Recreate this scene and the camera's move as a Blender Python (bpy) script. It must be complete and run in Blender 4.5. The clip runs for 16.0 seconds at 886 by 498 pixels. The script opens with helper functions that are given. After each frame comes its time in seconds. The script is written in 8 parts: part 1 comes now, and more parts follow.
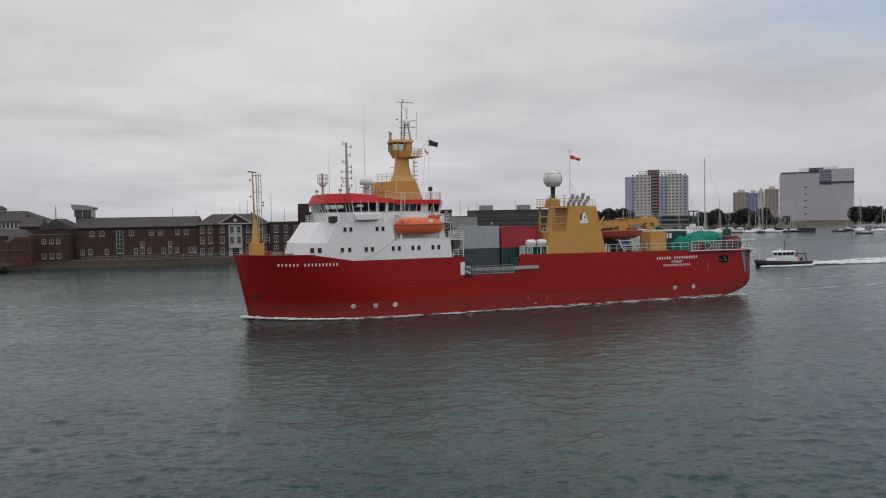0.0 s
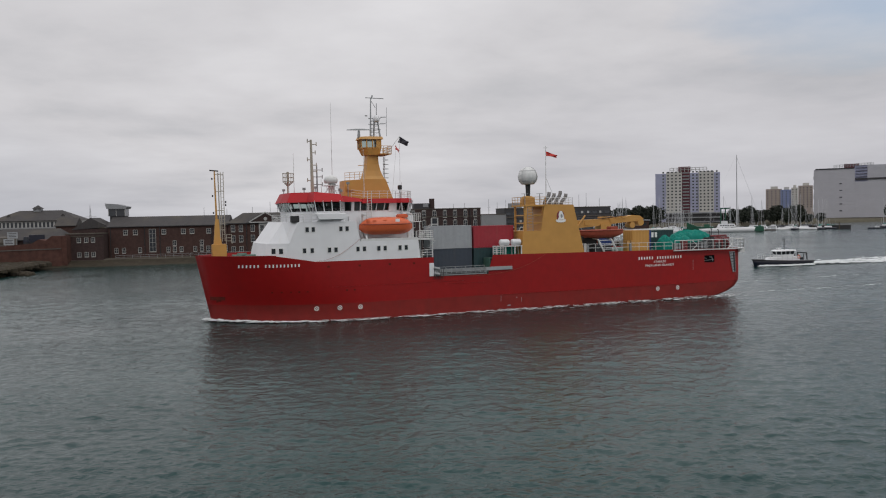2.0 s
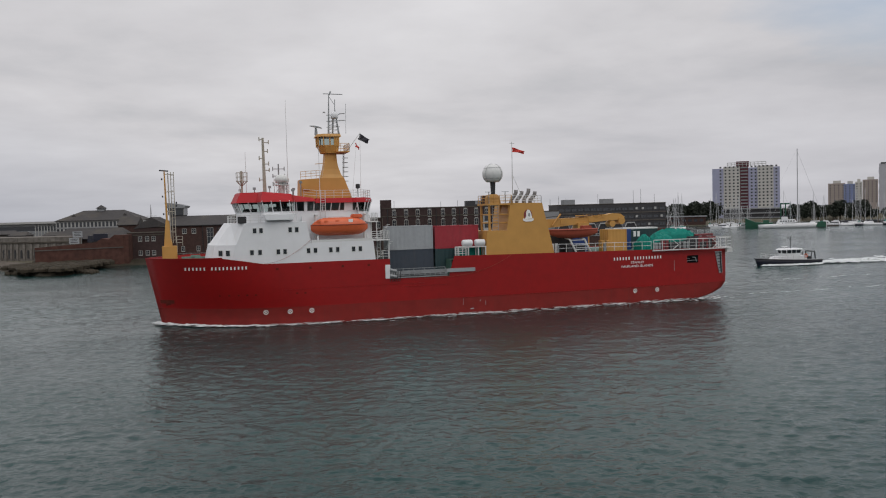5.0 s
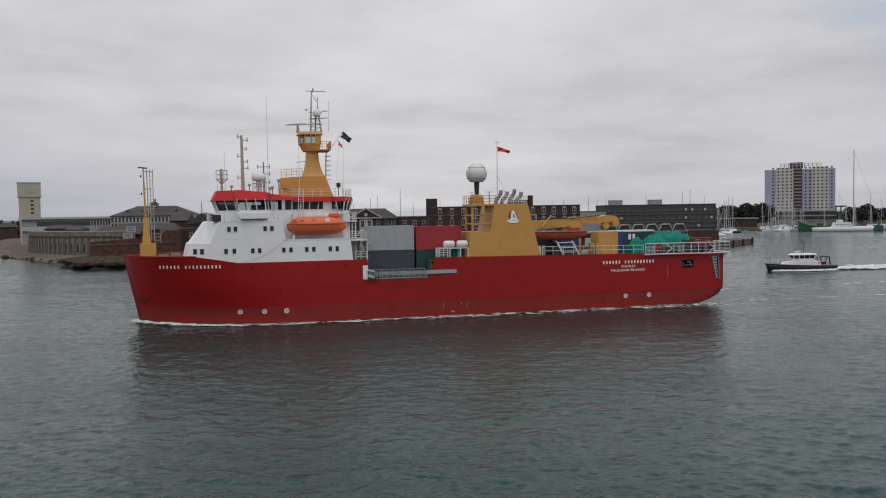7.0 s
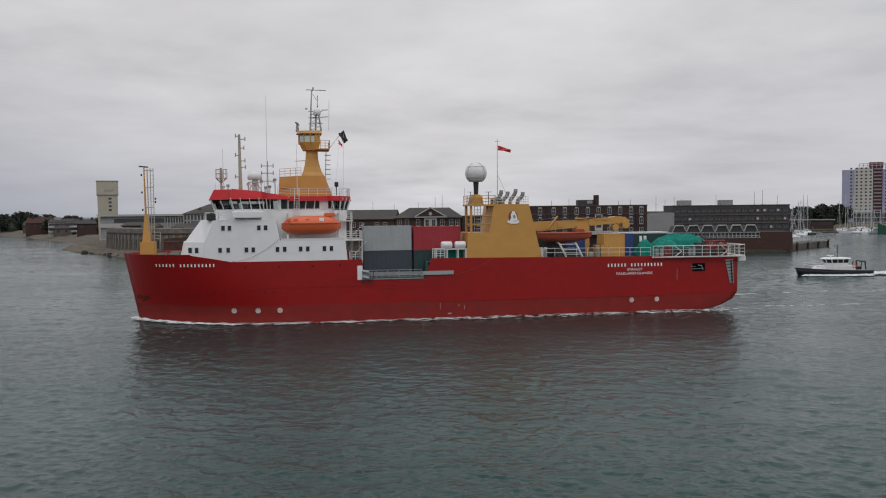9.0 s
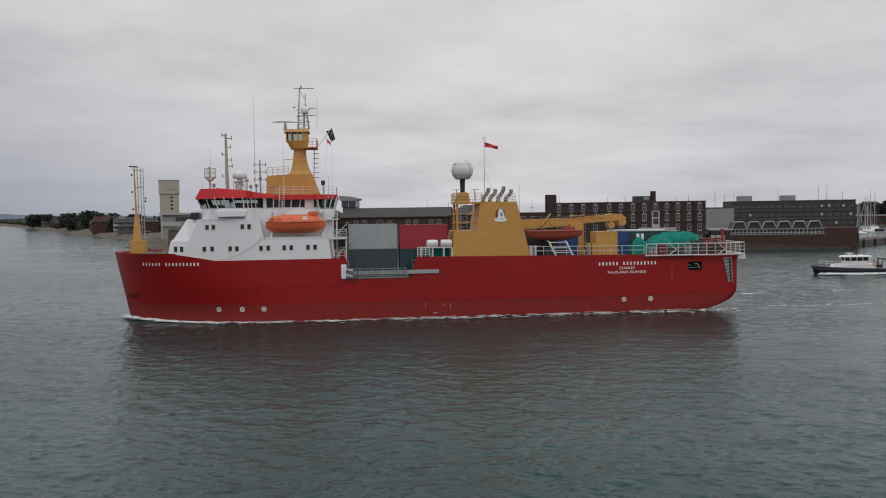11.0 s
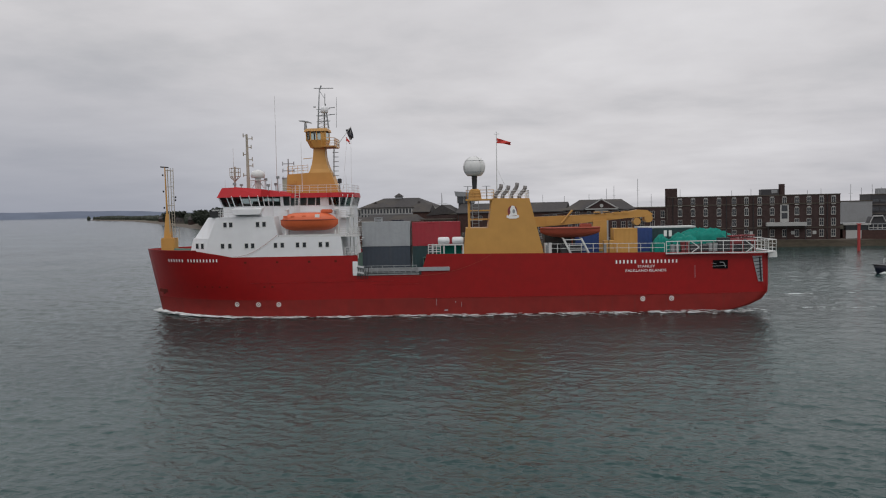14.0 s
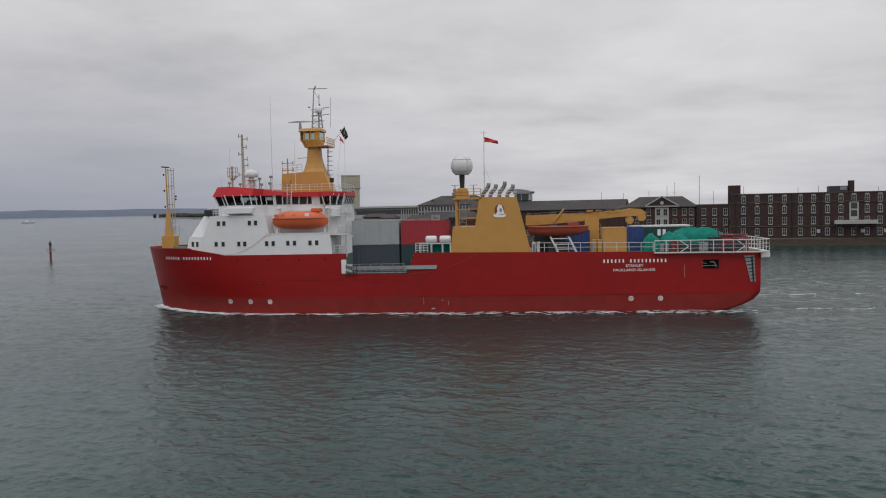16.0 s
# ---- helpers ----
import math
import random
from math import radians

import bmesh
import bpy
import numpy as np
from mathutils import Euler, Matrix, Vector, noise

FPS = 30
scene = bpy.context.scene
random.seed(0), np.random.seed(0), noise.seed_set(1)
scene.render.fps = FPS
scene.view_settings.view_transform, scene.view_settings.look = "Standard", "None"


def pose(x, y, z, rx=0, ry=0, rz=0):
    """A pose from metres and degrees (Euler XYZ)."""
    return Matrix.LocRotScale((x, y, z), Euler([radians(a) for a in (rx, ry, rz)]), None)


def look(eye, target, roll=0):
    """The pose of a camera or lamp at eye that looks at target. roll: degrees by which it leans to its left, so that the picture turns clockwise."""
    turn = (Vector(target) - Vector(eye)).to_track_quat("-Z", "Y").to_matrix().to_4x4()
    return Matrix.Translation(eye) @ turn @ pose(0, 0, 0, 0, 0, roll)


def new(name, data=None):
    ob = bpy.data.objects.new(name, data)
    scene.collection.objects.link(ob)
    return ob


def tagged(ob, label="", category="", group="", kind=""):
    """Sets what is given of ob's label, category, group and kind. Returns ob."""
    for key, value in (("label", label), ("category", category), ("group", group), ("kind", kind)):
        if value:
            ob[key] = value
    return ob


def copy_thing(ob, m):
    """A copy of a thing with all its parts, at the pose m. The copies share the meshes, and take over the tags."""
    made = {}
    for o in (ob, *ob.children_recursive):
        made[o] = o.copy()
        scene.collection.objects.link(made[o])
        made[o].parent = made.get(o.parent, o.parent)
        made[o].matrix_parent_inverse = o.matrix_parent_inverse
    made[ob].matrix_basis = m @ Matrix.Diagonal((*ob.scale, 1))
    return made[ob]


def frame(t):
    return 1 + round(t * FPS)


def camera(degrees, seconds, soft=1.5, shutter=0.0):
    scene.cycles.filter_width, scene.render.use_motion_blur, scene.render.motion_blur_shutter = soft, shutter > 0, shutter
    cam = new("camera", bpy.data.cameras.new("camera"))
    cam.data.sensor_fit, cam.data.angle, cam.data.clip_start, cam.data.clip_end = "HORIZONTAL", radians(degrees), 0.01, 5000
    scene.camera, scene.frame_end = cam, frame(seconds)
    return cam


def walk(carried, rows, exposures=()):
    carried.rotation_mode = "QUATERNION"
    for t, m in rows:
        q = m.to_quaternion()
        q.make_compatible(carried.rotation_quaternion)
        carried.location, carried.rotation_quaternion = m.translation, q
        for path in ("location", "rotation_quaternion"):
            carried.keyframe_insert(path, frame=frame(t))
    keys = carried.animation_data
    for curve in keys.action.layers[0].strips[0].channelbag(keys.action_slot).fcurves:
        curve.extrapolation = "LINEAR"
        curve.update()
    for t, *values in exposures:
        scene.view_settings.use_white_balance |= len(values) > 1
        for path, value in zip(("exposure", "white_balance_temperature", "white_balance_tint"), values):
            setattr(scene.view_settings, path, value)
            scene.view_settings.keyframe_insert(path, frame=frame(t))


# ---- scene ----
# ---------------------------------------------------------------- camera
EYE = Vector((0.0, 0.0, 13.40))
cam = camera(57.48, 16.0, soft=1.1)


def aim(az, pitch, roll):
    """A pose at EYE that looks az degrees right of north and pitch degrees up."""
    a, p = radians(az), radians(pitch)
    way = Vector((math.sin(a) * math.cos(p), math.cos(a) * math.cos(p), math.sin(p)))
    return look(EYE, EYE + way * 50.0, roll)


walk(cam, [
    (0.0, aim(10.04, -2.35, -1.02)),
    (0.5, aim(9.48, -2.37, -1.43)),
    (1.0, aim(8.98, -2.37, -1.48)),
    (1.5, aim(8.44, -2.47, -1.04)),
    (2.0, aim(8.00, -2.45, -1.19)),
    (2.5, aim(7.55, -2.42, -1.33)),
    (3.0, aim(7.03, -2.40, -1.75)),
    (3.5, aim(6.44, -2.44, -1.79)),
    (4.0, aim(5.79, -2.52, -1.66)),
    (6.5, aim(1.84, -2.54, -1.20)),
    (7.0, aim(1.06, -2.56, -0.93)),
    (7.5, aim(0.19, -2.55, -0.75)),
    (8.0, aim(-0.94, -2.52, -0.67)),
    (8.5, aim(-2.45, -2.46, -0.71)),
    (9.0, aim(-3.48, -2.55, -0.60)),
    (11.5, aim(-8.37, -2.72, -0.98)),
    (12.0, aim(-9.34, -2.73, -1.03)),
    (12.5, aim(-10.31, -2.74, -1.02)),
    (13.0, aim(-12.62, -2.73, -1.15)),
    (13.5, aim(-14.53, -2.81, -1.02)),
    (14.0, aim(-15.50, -2.89, -1.16)),
    (14.5, aim(-16.51, -2.95, -1.10)),
    (15.0, aim(-17.55, -2.98, -1.02)),
    (15.5, aim(-18.55, -2.95, -1.22)),
    (16.0, aim(-19.55, -2.99, -1.19)),
])

# ---------------------------------------------------------------- sky and light
SUN_AZ, SUN_EL = 150.0, 48.0
world = bpy.data.worlds.new("overcast_sky")
scene.world = world
world.use_nodes = True
nt = world.node_tree
nt.nodes.clear()


def nd(tree, kind, **inputs):
    n = tree.nodes.new(kind)
    for k, v in inputs.items():
        n.inputs[k.replace("_", " ")].default_value = v
    return n


def world_nodes():
    out = nt.nodes.new("ShaderNodeOutputWorld")
    bg = nt.nodes.new("ShaderNodeBackground")
    sky = nt.nodes.new("ShaderNodeTexSky")
    sky.sky_type, sky.sun_disc = "NISHITA", False
    sky.sun_elevation, sky.sun_rotation = radians(SUN_EL), radians(SUN_AZ)
    co = nt.nodes.new("ShaderNodeTexCoord")
    sep = nt.nodes.new("ShaderNodeSeparateXYZ")
    nt.links.new(co.outputs["Generated"], sep.inputs[0])
    up = nt.nodes.new("ShaderNodeMath"); up.operation = "MAXIMUM"; up.inputs[1].default_value = 0.0
    nt.links.new(sep.outputs["Z"], up.inputs[0])
    add = nt.nodes.new("ShaderNodeMath"); add.operation = "ADD"; add.inputs[1].default_value = 0.13
    nt.links.new(up.outputs[0], add.inputs[0])
    flat = []
    for axis in "XY":
        dv = nt.nodes.new("ShaderNodeMath"); dv.operation = "DIVIDE"
        nt.links.new(sep.outputs[axis], dv.inputs[0]); nt.links.new(add.outputs[0], dv.inputs[1])
        flat.append(dv)
    com = nt.nodes.new("ShaderNodeCombineXYZ")
    nt.links.new(flat[0].outputs[0], com.inputs[0]); nt.links.new(flat[1].outputs[0], com.inputs[1])
    big = nt.nodes.new("ShaderNodeTexNoise")
    big.inputs["Scale"].default_value, big.inputs["Detail"].default_value = 0.55, 7.0
    big.inputs["Roughness"].default_value, big.inputs["Distortion"].default_value = 0.56, 0.08
    nt.links.new(com.outputs[0], big.inputs["Vector"])
    ramp = nt.nodes.new("ShaderNodeValToRGB")
    e = ramp.color_ramp.elements
    e[0].position, e[0].color = 0.30, (0.46, 0.465, 0.49, 1)
    e[1].position, e[1].color = 0.66, (0.745, 0.735, 0.755, 1)
    mid = e.new(0.46); mid.color = (0.61, 0.60, 0.62, 1)
    nt.links.new(big.outputs["Fac"], ramp.inputs[0])
    # one thin spot lets the blue through
    far = nt.nodes.new("ShaderNodeVectorMath"); far.operation = "DISTANCE"; far.inputs[1].default_value = (1.75, 1.95, 0.0)
    nt.links.new(com.outputs[0], far.inputs[0])
    wob = nt.nodes.new("ShaderNodeMath"); wob.operation = "MULTIPLY_ADD"; wob.inputs[1].default_value = 2.2
    nt.links.new(big.outputs["Fac"], wob.inputs[0]); nt.links.new(far.outputs["Value"], wob.inputs[2])
    tr = nt.nodes.new("ShaderNodeMapRange")
    tr.inputs["From Min"].default_value, tr.inputs["From Max"].default_value = 1.9, 1.1
    tr.inputs["To Min"].default_value, tr.inputs["To Max"].default_value = 0.0, 0.6
    nt.links.new(wob.outputs[0], tr.inputs["Value"])
    # the cover is thicker low in the west
    west = nt.nodes.new("ShaderNodeVectorMath"); west.operation = "DOT_PRODUCT"; west.inputs[1].default_value = (-0.83, 0.55, -1.9)
    nt.links.new(co.outputs["Generated"], west.inputs[0])
    dim = nt.nodes.new("ShaderNodeMapRange")
    dim.inputs["From Min"].default_value, dim.inputs["From Max"].default_value = 0.55, 1.0
    dim.inputs["To Min"].default_value, dim.inputs["To Max"].default_value = 0.0, 1.0
    nt.links.new(west.outputs["Value"], dim.inputs["Value"])
    grey = nt.nodes.new("ShaderNodeMix"); grey.data_type = "RGBA"; grey.inputs["B"].default_value = (0.30, 0.32, 0.38, 1)
    nt.links.new(dim.outputs[0], grey.inputs["Factor"]); nt.links.new(ramp.outputs[0], grey.inputs["A"])
    lit = nt.nodes.new("ShaderNodeVectorMath"); lit.operation = "SCALE"; lit.inputs["Scale"].default_value = 0.14
    nt.links.new(sky.outputs[0], lit.inputs[0])
    mix = nt.nodes.new("ShaderNodeMix"); mix.data_type = "RGBA"
    nt.links.new(tr.outputs[0], mix.inputs["Factor"])
    east = nt.nodes.new("ShaderNodeVectorMath"); east.operation = "DOT_PRODUCT"; east.inputs[1].default_value = (0.58, 0.81, -1.2)
    nt.links.new(co.outputs["Generated"], east.inputs[0])
    low = nt.nodes.new("ShaderNodeMapRange")
    low.inputs["From Min"].default_value, low.inputs["From Max"].default_value = 0.72, 1.0
    low.inputs["To Min"].default_value, low.inputs["To Max"].default_value = 0.0, 0.6
    nt.links.new(east.outputs["Value"], low.inputs["Value"])
    veil = nt.nodes.new("ShaderNodeMix"); veil.data_type = "RGBA"; veil.inputs["B"].default_value = (0.43, 0.43, 0.475, 1)
    nt.links.new(low.outputs[0], veil.inputs["Factor"]); nt.links.new(grey.outputs["Result"], veil.inputs["A"])
    nt.links.new(veil.outputs["Result"], mix.inputs["A"]); nt.links.new(lit.outputs[0], mix.inputs["B"])
    nt.links.new(mix.outputs["Result"], bg.inputs[0])
    # an overcast sky brightens towards the zenith
    zen = nt.nodes.new("ShaderNodeMapRange"); zen.interpolation_type = "SMOOTHSTEP"
    zen.inputs["From Min"].default_value, zen.inputs["From Max"].default_value = 0.24, 0.75
    zen.inputs["To Min"].default_value, zen.inputs["To Max"].default_value = 1.0, 1.65
    nt.links.new(sep.outputs["Z"], zen.inputs["Value"])
    nt.links.new(zen.outputs[0], bg.inputs[1])
    nt.links.new(bg.outputs[0], out.inputs[0])


world_nodes()
sun = new("sun", bpy.data.lights.new("sun", "SUN"))
sun.data.energy, sun.data.angle, sun.data.color = 0.36, radians(25), (1.0, 0.96, 0.9)
sun.matrix_world = look((math.sin(radians(SUN_AZ)) * 100, math.cos(radians(SUN_AZ)) * 100, 100 * math.tan(radians(SUN_EL))), (0, 0, 0))


# ---------------------------------------------------------------- materials
def mat(name, color, rough=0.6, metal=0.0, vary=0.18, grain=3.0, stain=0.25, bump=0.0, streak=0.0, dirt=(0.09, 0.07, 0.055), coat=0.0, spec=0.5):
    """A weathered surface: grain, larger stains, optional vertical streaks and relief. grain: bumps per metre."""
    m = bpy.data.materials.new(name)
    m.use_nodes = True
    t = m.node_tree
    b = t.nodes["Principled BSDF"]
    b.inputs["Roughness"].default_value, b.inputs["Metallic"].default_value = rough, metal
    b.inputs["Coat Weight"].default_value = coat
    b.inputs["Specular IOR Level"].default_value = spec
    co = t.nodes.new("ShaderNodeTexCoord")
    fine = nd(t, "ShaderNodeTexNoise", Scale=grain, Detail=4.0)
    t.links.new(co.outputs["Object"], fine.inputs["Vector"])
    big = nd(t, "ShaderNodeTexNoise", Scale=grain * 0.13, Detail=5.0, Roughness=0.6)
    t.links.new(co.outputs["Object"], big.inputs["Vector"])
    hsv = t.nodes.new("ShaderNodeHueSaturation")
    hsv.inputs["Color"].default_value = (*color, 1)
    rg = nd(t, "ShaderNodeMapRange")
    rg.inputs["From Min"].default_value, rg.inputs["From Max"].default_value = 0.25, 0.75
    rg.inputs["To Min"].default_value, rg.inputs["To Max"].default_value = 1 - vary, 1 + vary
    t.links.new(fine.outputs["Fac"], rg.inputs["Value"])
    t.links.new(rg.outputs[0], hsv.inputs["Value"])
    mx = t.nodes.new("ShaderNodeMix"); mx.data_type = "RGBA"
    mx.inputs["B"].default_value = (*dirt, 1)
    sr = nd(t, "ShaderNodeMapRange")
    sr.inputs["From Min"].default_value, sr.inputs["From Max"].default_value = 0.48, 0.8
    sr.inputs["To Max"].default_value = stain
    t.links.new(big.outputs["Fac"], sr.inputs["Value"])
    fac = sr.outputs[0]
    if streak:
        mp = nd(t, "ShaderNodeMapping"); mp.inputs["Scale"].default_value = (2.2, 2.2, 0.12)
        t.links.new(co.outputs["Object"], mp.inputs["Vector"])
        sn = nd(t, "ShaderNodeTexNoise", Scale=1.0, Detail=4.0)
        t.links.new(mp.outputs[0], sn.inputs["Vector"])
        s2 = nd(t, "ShaderNodeMapRange")
        s2.inputs["From Min"].default_value, s2.inputs["From Max"].default_value = 0.55, 0.8
        s2.inputs["To Max"].default_value = streak
        t.links.new(sn.outputs["Fac"], s2.inputs["Value"])
        mxx = nd(t, "ShaderNodeMath"); mxx.operation = "MAXIMUM"
        t.links.new(fac, mxx.inputs[0]); t.links.new(s2.outputs[0], mxx.inputs[1])
        fac = mxx.outputs[0]
    t.links.new(fac, mx.inputs["Factor"])
    t.links.new(hsv.outputs[0], mx.inputs["A"])
    t.links.new(mx.outputs["Result"], b.inputs["Base Color"])
    if bump:
        bp = nd(t, "ShaderNodeBump", Strength=0.6, Distance=bump)
        t.links.new(fine.outputs["Fac"], bp.inputs["Height"])
        t.links.new(bp.outputs[0], b.inputs["Normal"])
    return m


M = dict(
    red=mat("hull_red_paint", (0.272, 0.0058, 0.006), 0.42, spec=0.32, vary=0.09, grain=1.1, stain=0.30, streak=0.22, dirt=(0.12, 0.010, 0.009)),
    boot=mat("faded_red_boot_topping", (0.205, 0.017, 0.014), 0.7, spec=0.25, vary=0.12, grain=0.9, stain=0.5, streak=0.45, dirt=(0.125, 0.030, 0.024)),
    roofred=mat("red_fascia_paint", (0.40, 0.008, 0.014), 0.55, spec=0.3, vary=0.05, stain=0.15),
    white=mat("white_ship_paint", (0.70, 0.715, 0.73), 0.4, vary=0.04, grain=0.7, stain=0.10, streak=0.14, dirt=(0.52, 0.46, 0.38)),
    rail=mat("white_rail_paint", (0.60, 0.61, 0.60), 0.5, vary=0.06, stain=0.2, dirt=(0.45, 0.36, 0.27)),
    buff=mat("buff_yellow_paint", (0.50, 0.262, 0.062), 0.5, vary=0.06, grain=0.9, stain=0.14, streak=0.16, dirt=(0.34, 0.17, 0.04)),
    orange=mat("orange_lifeboat_plastic", (0.62, 0.125, 0.042), 0.45, vary=0.06, stain=0.15, dirt=(0.5, 0.10, 0.03)),
    rust=mat("orange_red_boat_tube", (0.30, 0.055, 0.028), 0.6, vary=0.1, stain=0.2),
    rustred=mat("rust_and_recess_shade_red", (0.12, 0.018, 0.012), 0.8, vary=0.25, grain=2.5, stain=0.6, dirt=(0.05, 0.022, 0.015), spec=0.2),
    glass=mat("dark_window_glass", (0.012, 0.016, 0.02), 0.06, vary=0.0, stain=0.0),
    dark=mat("unlit_black_interior", (0.006, 0.006, 0.007), 0.95, vary=0.2, stain=0.1, spec=0.05),
    black=mat("black_fitting", (0.02, 0.02, 0.022), 0.5, vary=0.2, stain=0.1),
    steel=mat("grey_galvanised_steel", (0.27, 0.285, 0.29), 0.5, 0.3, vary=0.2, grain=2.0, stain=0.3),
    pipe=mat("bare_exhaust_steel", (0.19, 0.18, 0.175), 0.55, 0.3, vary=0.15, stain=0.35),
    deck=mat("green_deck_paint", (0.06, 0.13, 0.10), 0.7, vary=0.2, stain=0.4),
    cgrey=mat("pale_grey_container_paint", (0.31, 0.33, 0.345), 0.5, vary=0.06, stain=0.2, streak=0.2),
    cblue=mat("slate_blue_container_paint", (0.036, 0.048, 0.066), 0.5, vary=0.1, stain=0.25, streak=0.2),
    cred=mat("crimson_container_paint", (0.30, 0.018, 0.030), 0.5, vary=0.08, stain=0.2, streak=0.2),
    cgreen=mat("dark_green_container_paint", (0.013, 0.040, 0.044), 0.5, vary=0.1, stain=0.2, streak=0.2),
    blue=mat("bright_blue_container_paint", (0.016, 0.045, 0.18), 0.5, vary=0.1, stain=0.2),
    teal=mat("teal_tarpaulin", (0.003, 0.185, 0.145), 0.6, spec=0.2, vary=0.16, grain=1.6, stain=0.3, dirt=(0.01, 0.12, 0.10), bump=0.02),
    winch=mat("maroon_winch_paint", (0.20, 0.03, 0.035), 0.6, vary=0.2, stain=0.3),
    letter=mat("white_lettering", (0.80, 0.80, 0.78), 0.5, vary=0.03, stain=0.1),
    brick=mat("brown_red_brick", (0.063, 0.036, 0.031), 0.9, spec=0.2, vary=0.22, grain=1.3, stain=0.45, streak=0.25, dirt=(0.045, 0.032, 0.028), bump=0.02),
    brick2=mat("dark_purple_brick", (0.052, 0.034, 0.032), 0.9, spec=0.2, vary=0.2, grain=1.3, stain=0.45, streak=0.3, dirt=(0.035, 0.027, 0.026), bump=0.02),
    brick3=mat("orange_red_old_brick", (0.078, 0.038, 0.030), 0.9, spec=0.2, vary=0.3, grain=0.8, stain=0.55, streak=0.35, dirt=(0.055, 0.036, 0.031), bump=0.03),
    slate=mat("grey_brown_slate_roof", (0.056, 0.053, 0.053), 0.8, spec=0.2, vary=0.16, grain=1.0, stain=0.45, streak=0.2, dirt=(0.13, 0.11, 0.075), bump=0.02),
    darkclad=mat("dark_grey_cladding", (0.034, 0.034, 0.038), 0.7, vary=0.15, stain=0.3, streak=0.2),
    grey=mat("grey_rendered_wall", (0.24, 0.25, 0.26), 0.8, vary=0.08, stain=0.25, streak=0.2),
    trim=mat("white_painted_trim", (0.36, 0.36, 0.35), 0.6, vary=0.05, stain=0.2, dirt=(0.4, 0.37, 0.33)),
    sash=mat("weathered_sash_paint", (0.34, 0.335, 0.315), 0.6, vary=0.12, grain=0.8, stain=0.3, dirt=(0.13, 0.12, 0.11)),
    pane=mat("window_pane_glass", (0.028, 0.032, 0.038), 0.08, vary=0.1, grain=0.3, stain=0.0),
    # base colour lifted above the other panes to imitate reflected sky
    skypane=mat("sky_tinted_office_glass", (0.055, 0.060, 0.068), 0.15, vary=0.5, grain=0.35, stain=0.6, dirt=(0.02, 0.02, 0.024)),
    stone=mat("grey_weathered_stone", (0.105, 0.094, 0.086), 0.92, vary=0.3, grain=0.5, stain=0.7, streak=0.75, dirt=(0.055, 0.047, 0.045), bump=0.08, spec=0.15),
    seawall=mat("sea_wall_stone", (0.085, 0.074, 0.062), 0.92, vary=0.25, grain=0.6, stain=0.55, dirt=(0.06, 0.065, 0.045), bump=0.06, spec=0.15),
    shingle=mat("shingle_beach", (0.118, 0.102, 0.086), 0.95, vary=0.3, grain=0.9, stain=0.6, dirt=(0.065, 0.056, 0.046), bump=0.08, spec=0.15),
    fortstone=mat("pale_streaked_fort_stone", (0.17, 0.155, 0.138), 0.92, vary=0.35, grain=0.9, stain=0.75, streak=0.95, dirt=(0.05, 0.044, 0.040), bump=0.08, spec=0.15),
    weed=mat("wet_weed_on_stone", (0.040, 0.034, 0.024), 0.8, vary=0.3, grain=0.7, stain=0.4, bump=0.05, spec=0.15),
    grass=mat("rough_grass_ground", (0.085, 0.078, 0.055), 0.95, vary=0.25, grain=0.3, stain=0.5, dirt=(0.13, 0.11, 0.08), spec=0.15),
    leaf=mat("dark_foliage", (0.020, 0.027, 0.017), 0.8, vary=0.4, grain=0.5, stain=0.3, dirt=(0.02, 0.03, 0.015)),
    bark=mat("tree_bark", (0.09, 0.07, 0.05), 0.9),
    cream=mat("cream_concrete", (0.36, 0.335, 0.27), 0.85, vary=0.07, grain=0.4, stain=0.3, streak=0.25, dirt=(0.28, 0.25, 0.20)),
    ivory=mat("ivory_tower_panels", (0.46, 0.45, 0.42), 0.8, vary=0.08, grain=0.2, stain=0.15),
    lilac=mat("lilac_tower_panels", (0.31, 0.325, 0.44), 0.8, vary=0.08, grain=0.2, stain=0.12),
    maroon=mat("maroon_tower_panels", (0.10, 0.022, 0.032), 0.8, vary=0.1, grain=0.2, stain=0.15),
    scaf=mat("pale_scaffold_sheeting", (0.40, 0.40, 0.43), 0.7, vary=0.05, grain=0.15, stain=0.15, dirt=(0.34, 0.34, 0.38)),
    towerblue=mat("blue_tower_panels", (0.16, 0.20, 0.35), 0.8, vary=0.08, grain=0.2),
    tan=mat("tan_tower_panels", (0.29, 0.245, 0.22), 0.8, vary=0.08, grain=0.2),
    navy=mat("navy_hull_paint", (0.006, 0.008, 0.020), 0.35, vary=0.1, stain=0.1),
    gel=mat("white_gelcoat", (0.66, 0.67, 0.68), 0.4, vary=0.04, stain=0.08),
    green=mat("green_hull_paint", (0.010, 0.080, 0.045), 0.45, vary=0.1, stain=0.2),
    alloy=mat("aluminium_spar", (0.50, 0.51, 0.52), 0.4, 0.5, vary=0.05),
    foam=mat("white_sea_foam", (0.60, 0.63, 0.63), 0.8, vary=0.2, grain=1.6, stain=0.45, dirt=(0.30, 0.36, 0.36)),
    # distance haze is mixed into this blue
    hill=mat("haze_coloured_hill", (0.11, 0.135, 0.185), 1.0, vary=0.1, grain=0.01, stain=0.2, dirt=(0.13, 0.16, 0.2)),
    mastgrey=mat("tan_grey_mast_paint", (0.36, 0.33, 0.27), 0.6, vary=0.1, stain=0.3, dirt=(0.2, 0.15, 0.1)),
    flagdark=mat("dark_flag_cloth", (0.02, 0.02, 0.03), 0.8),
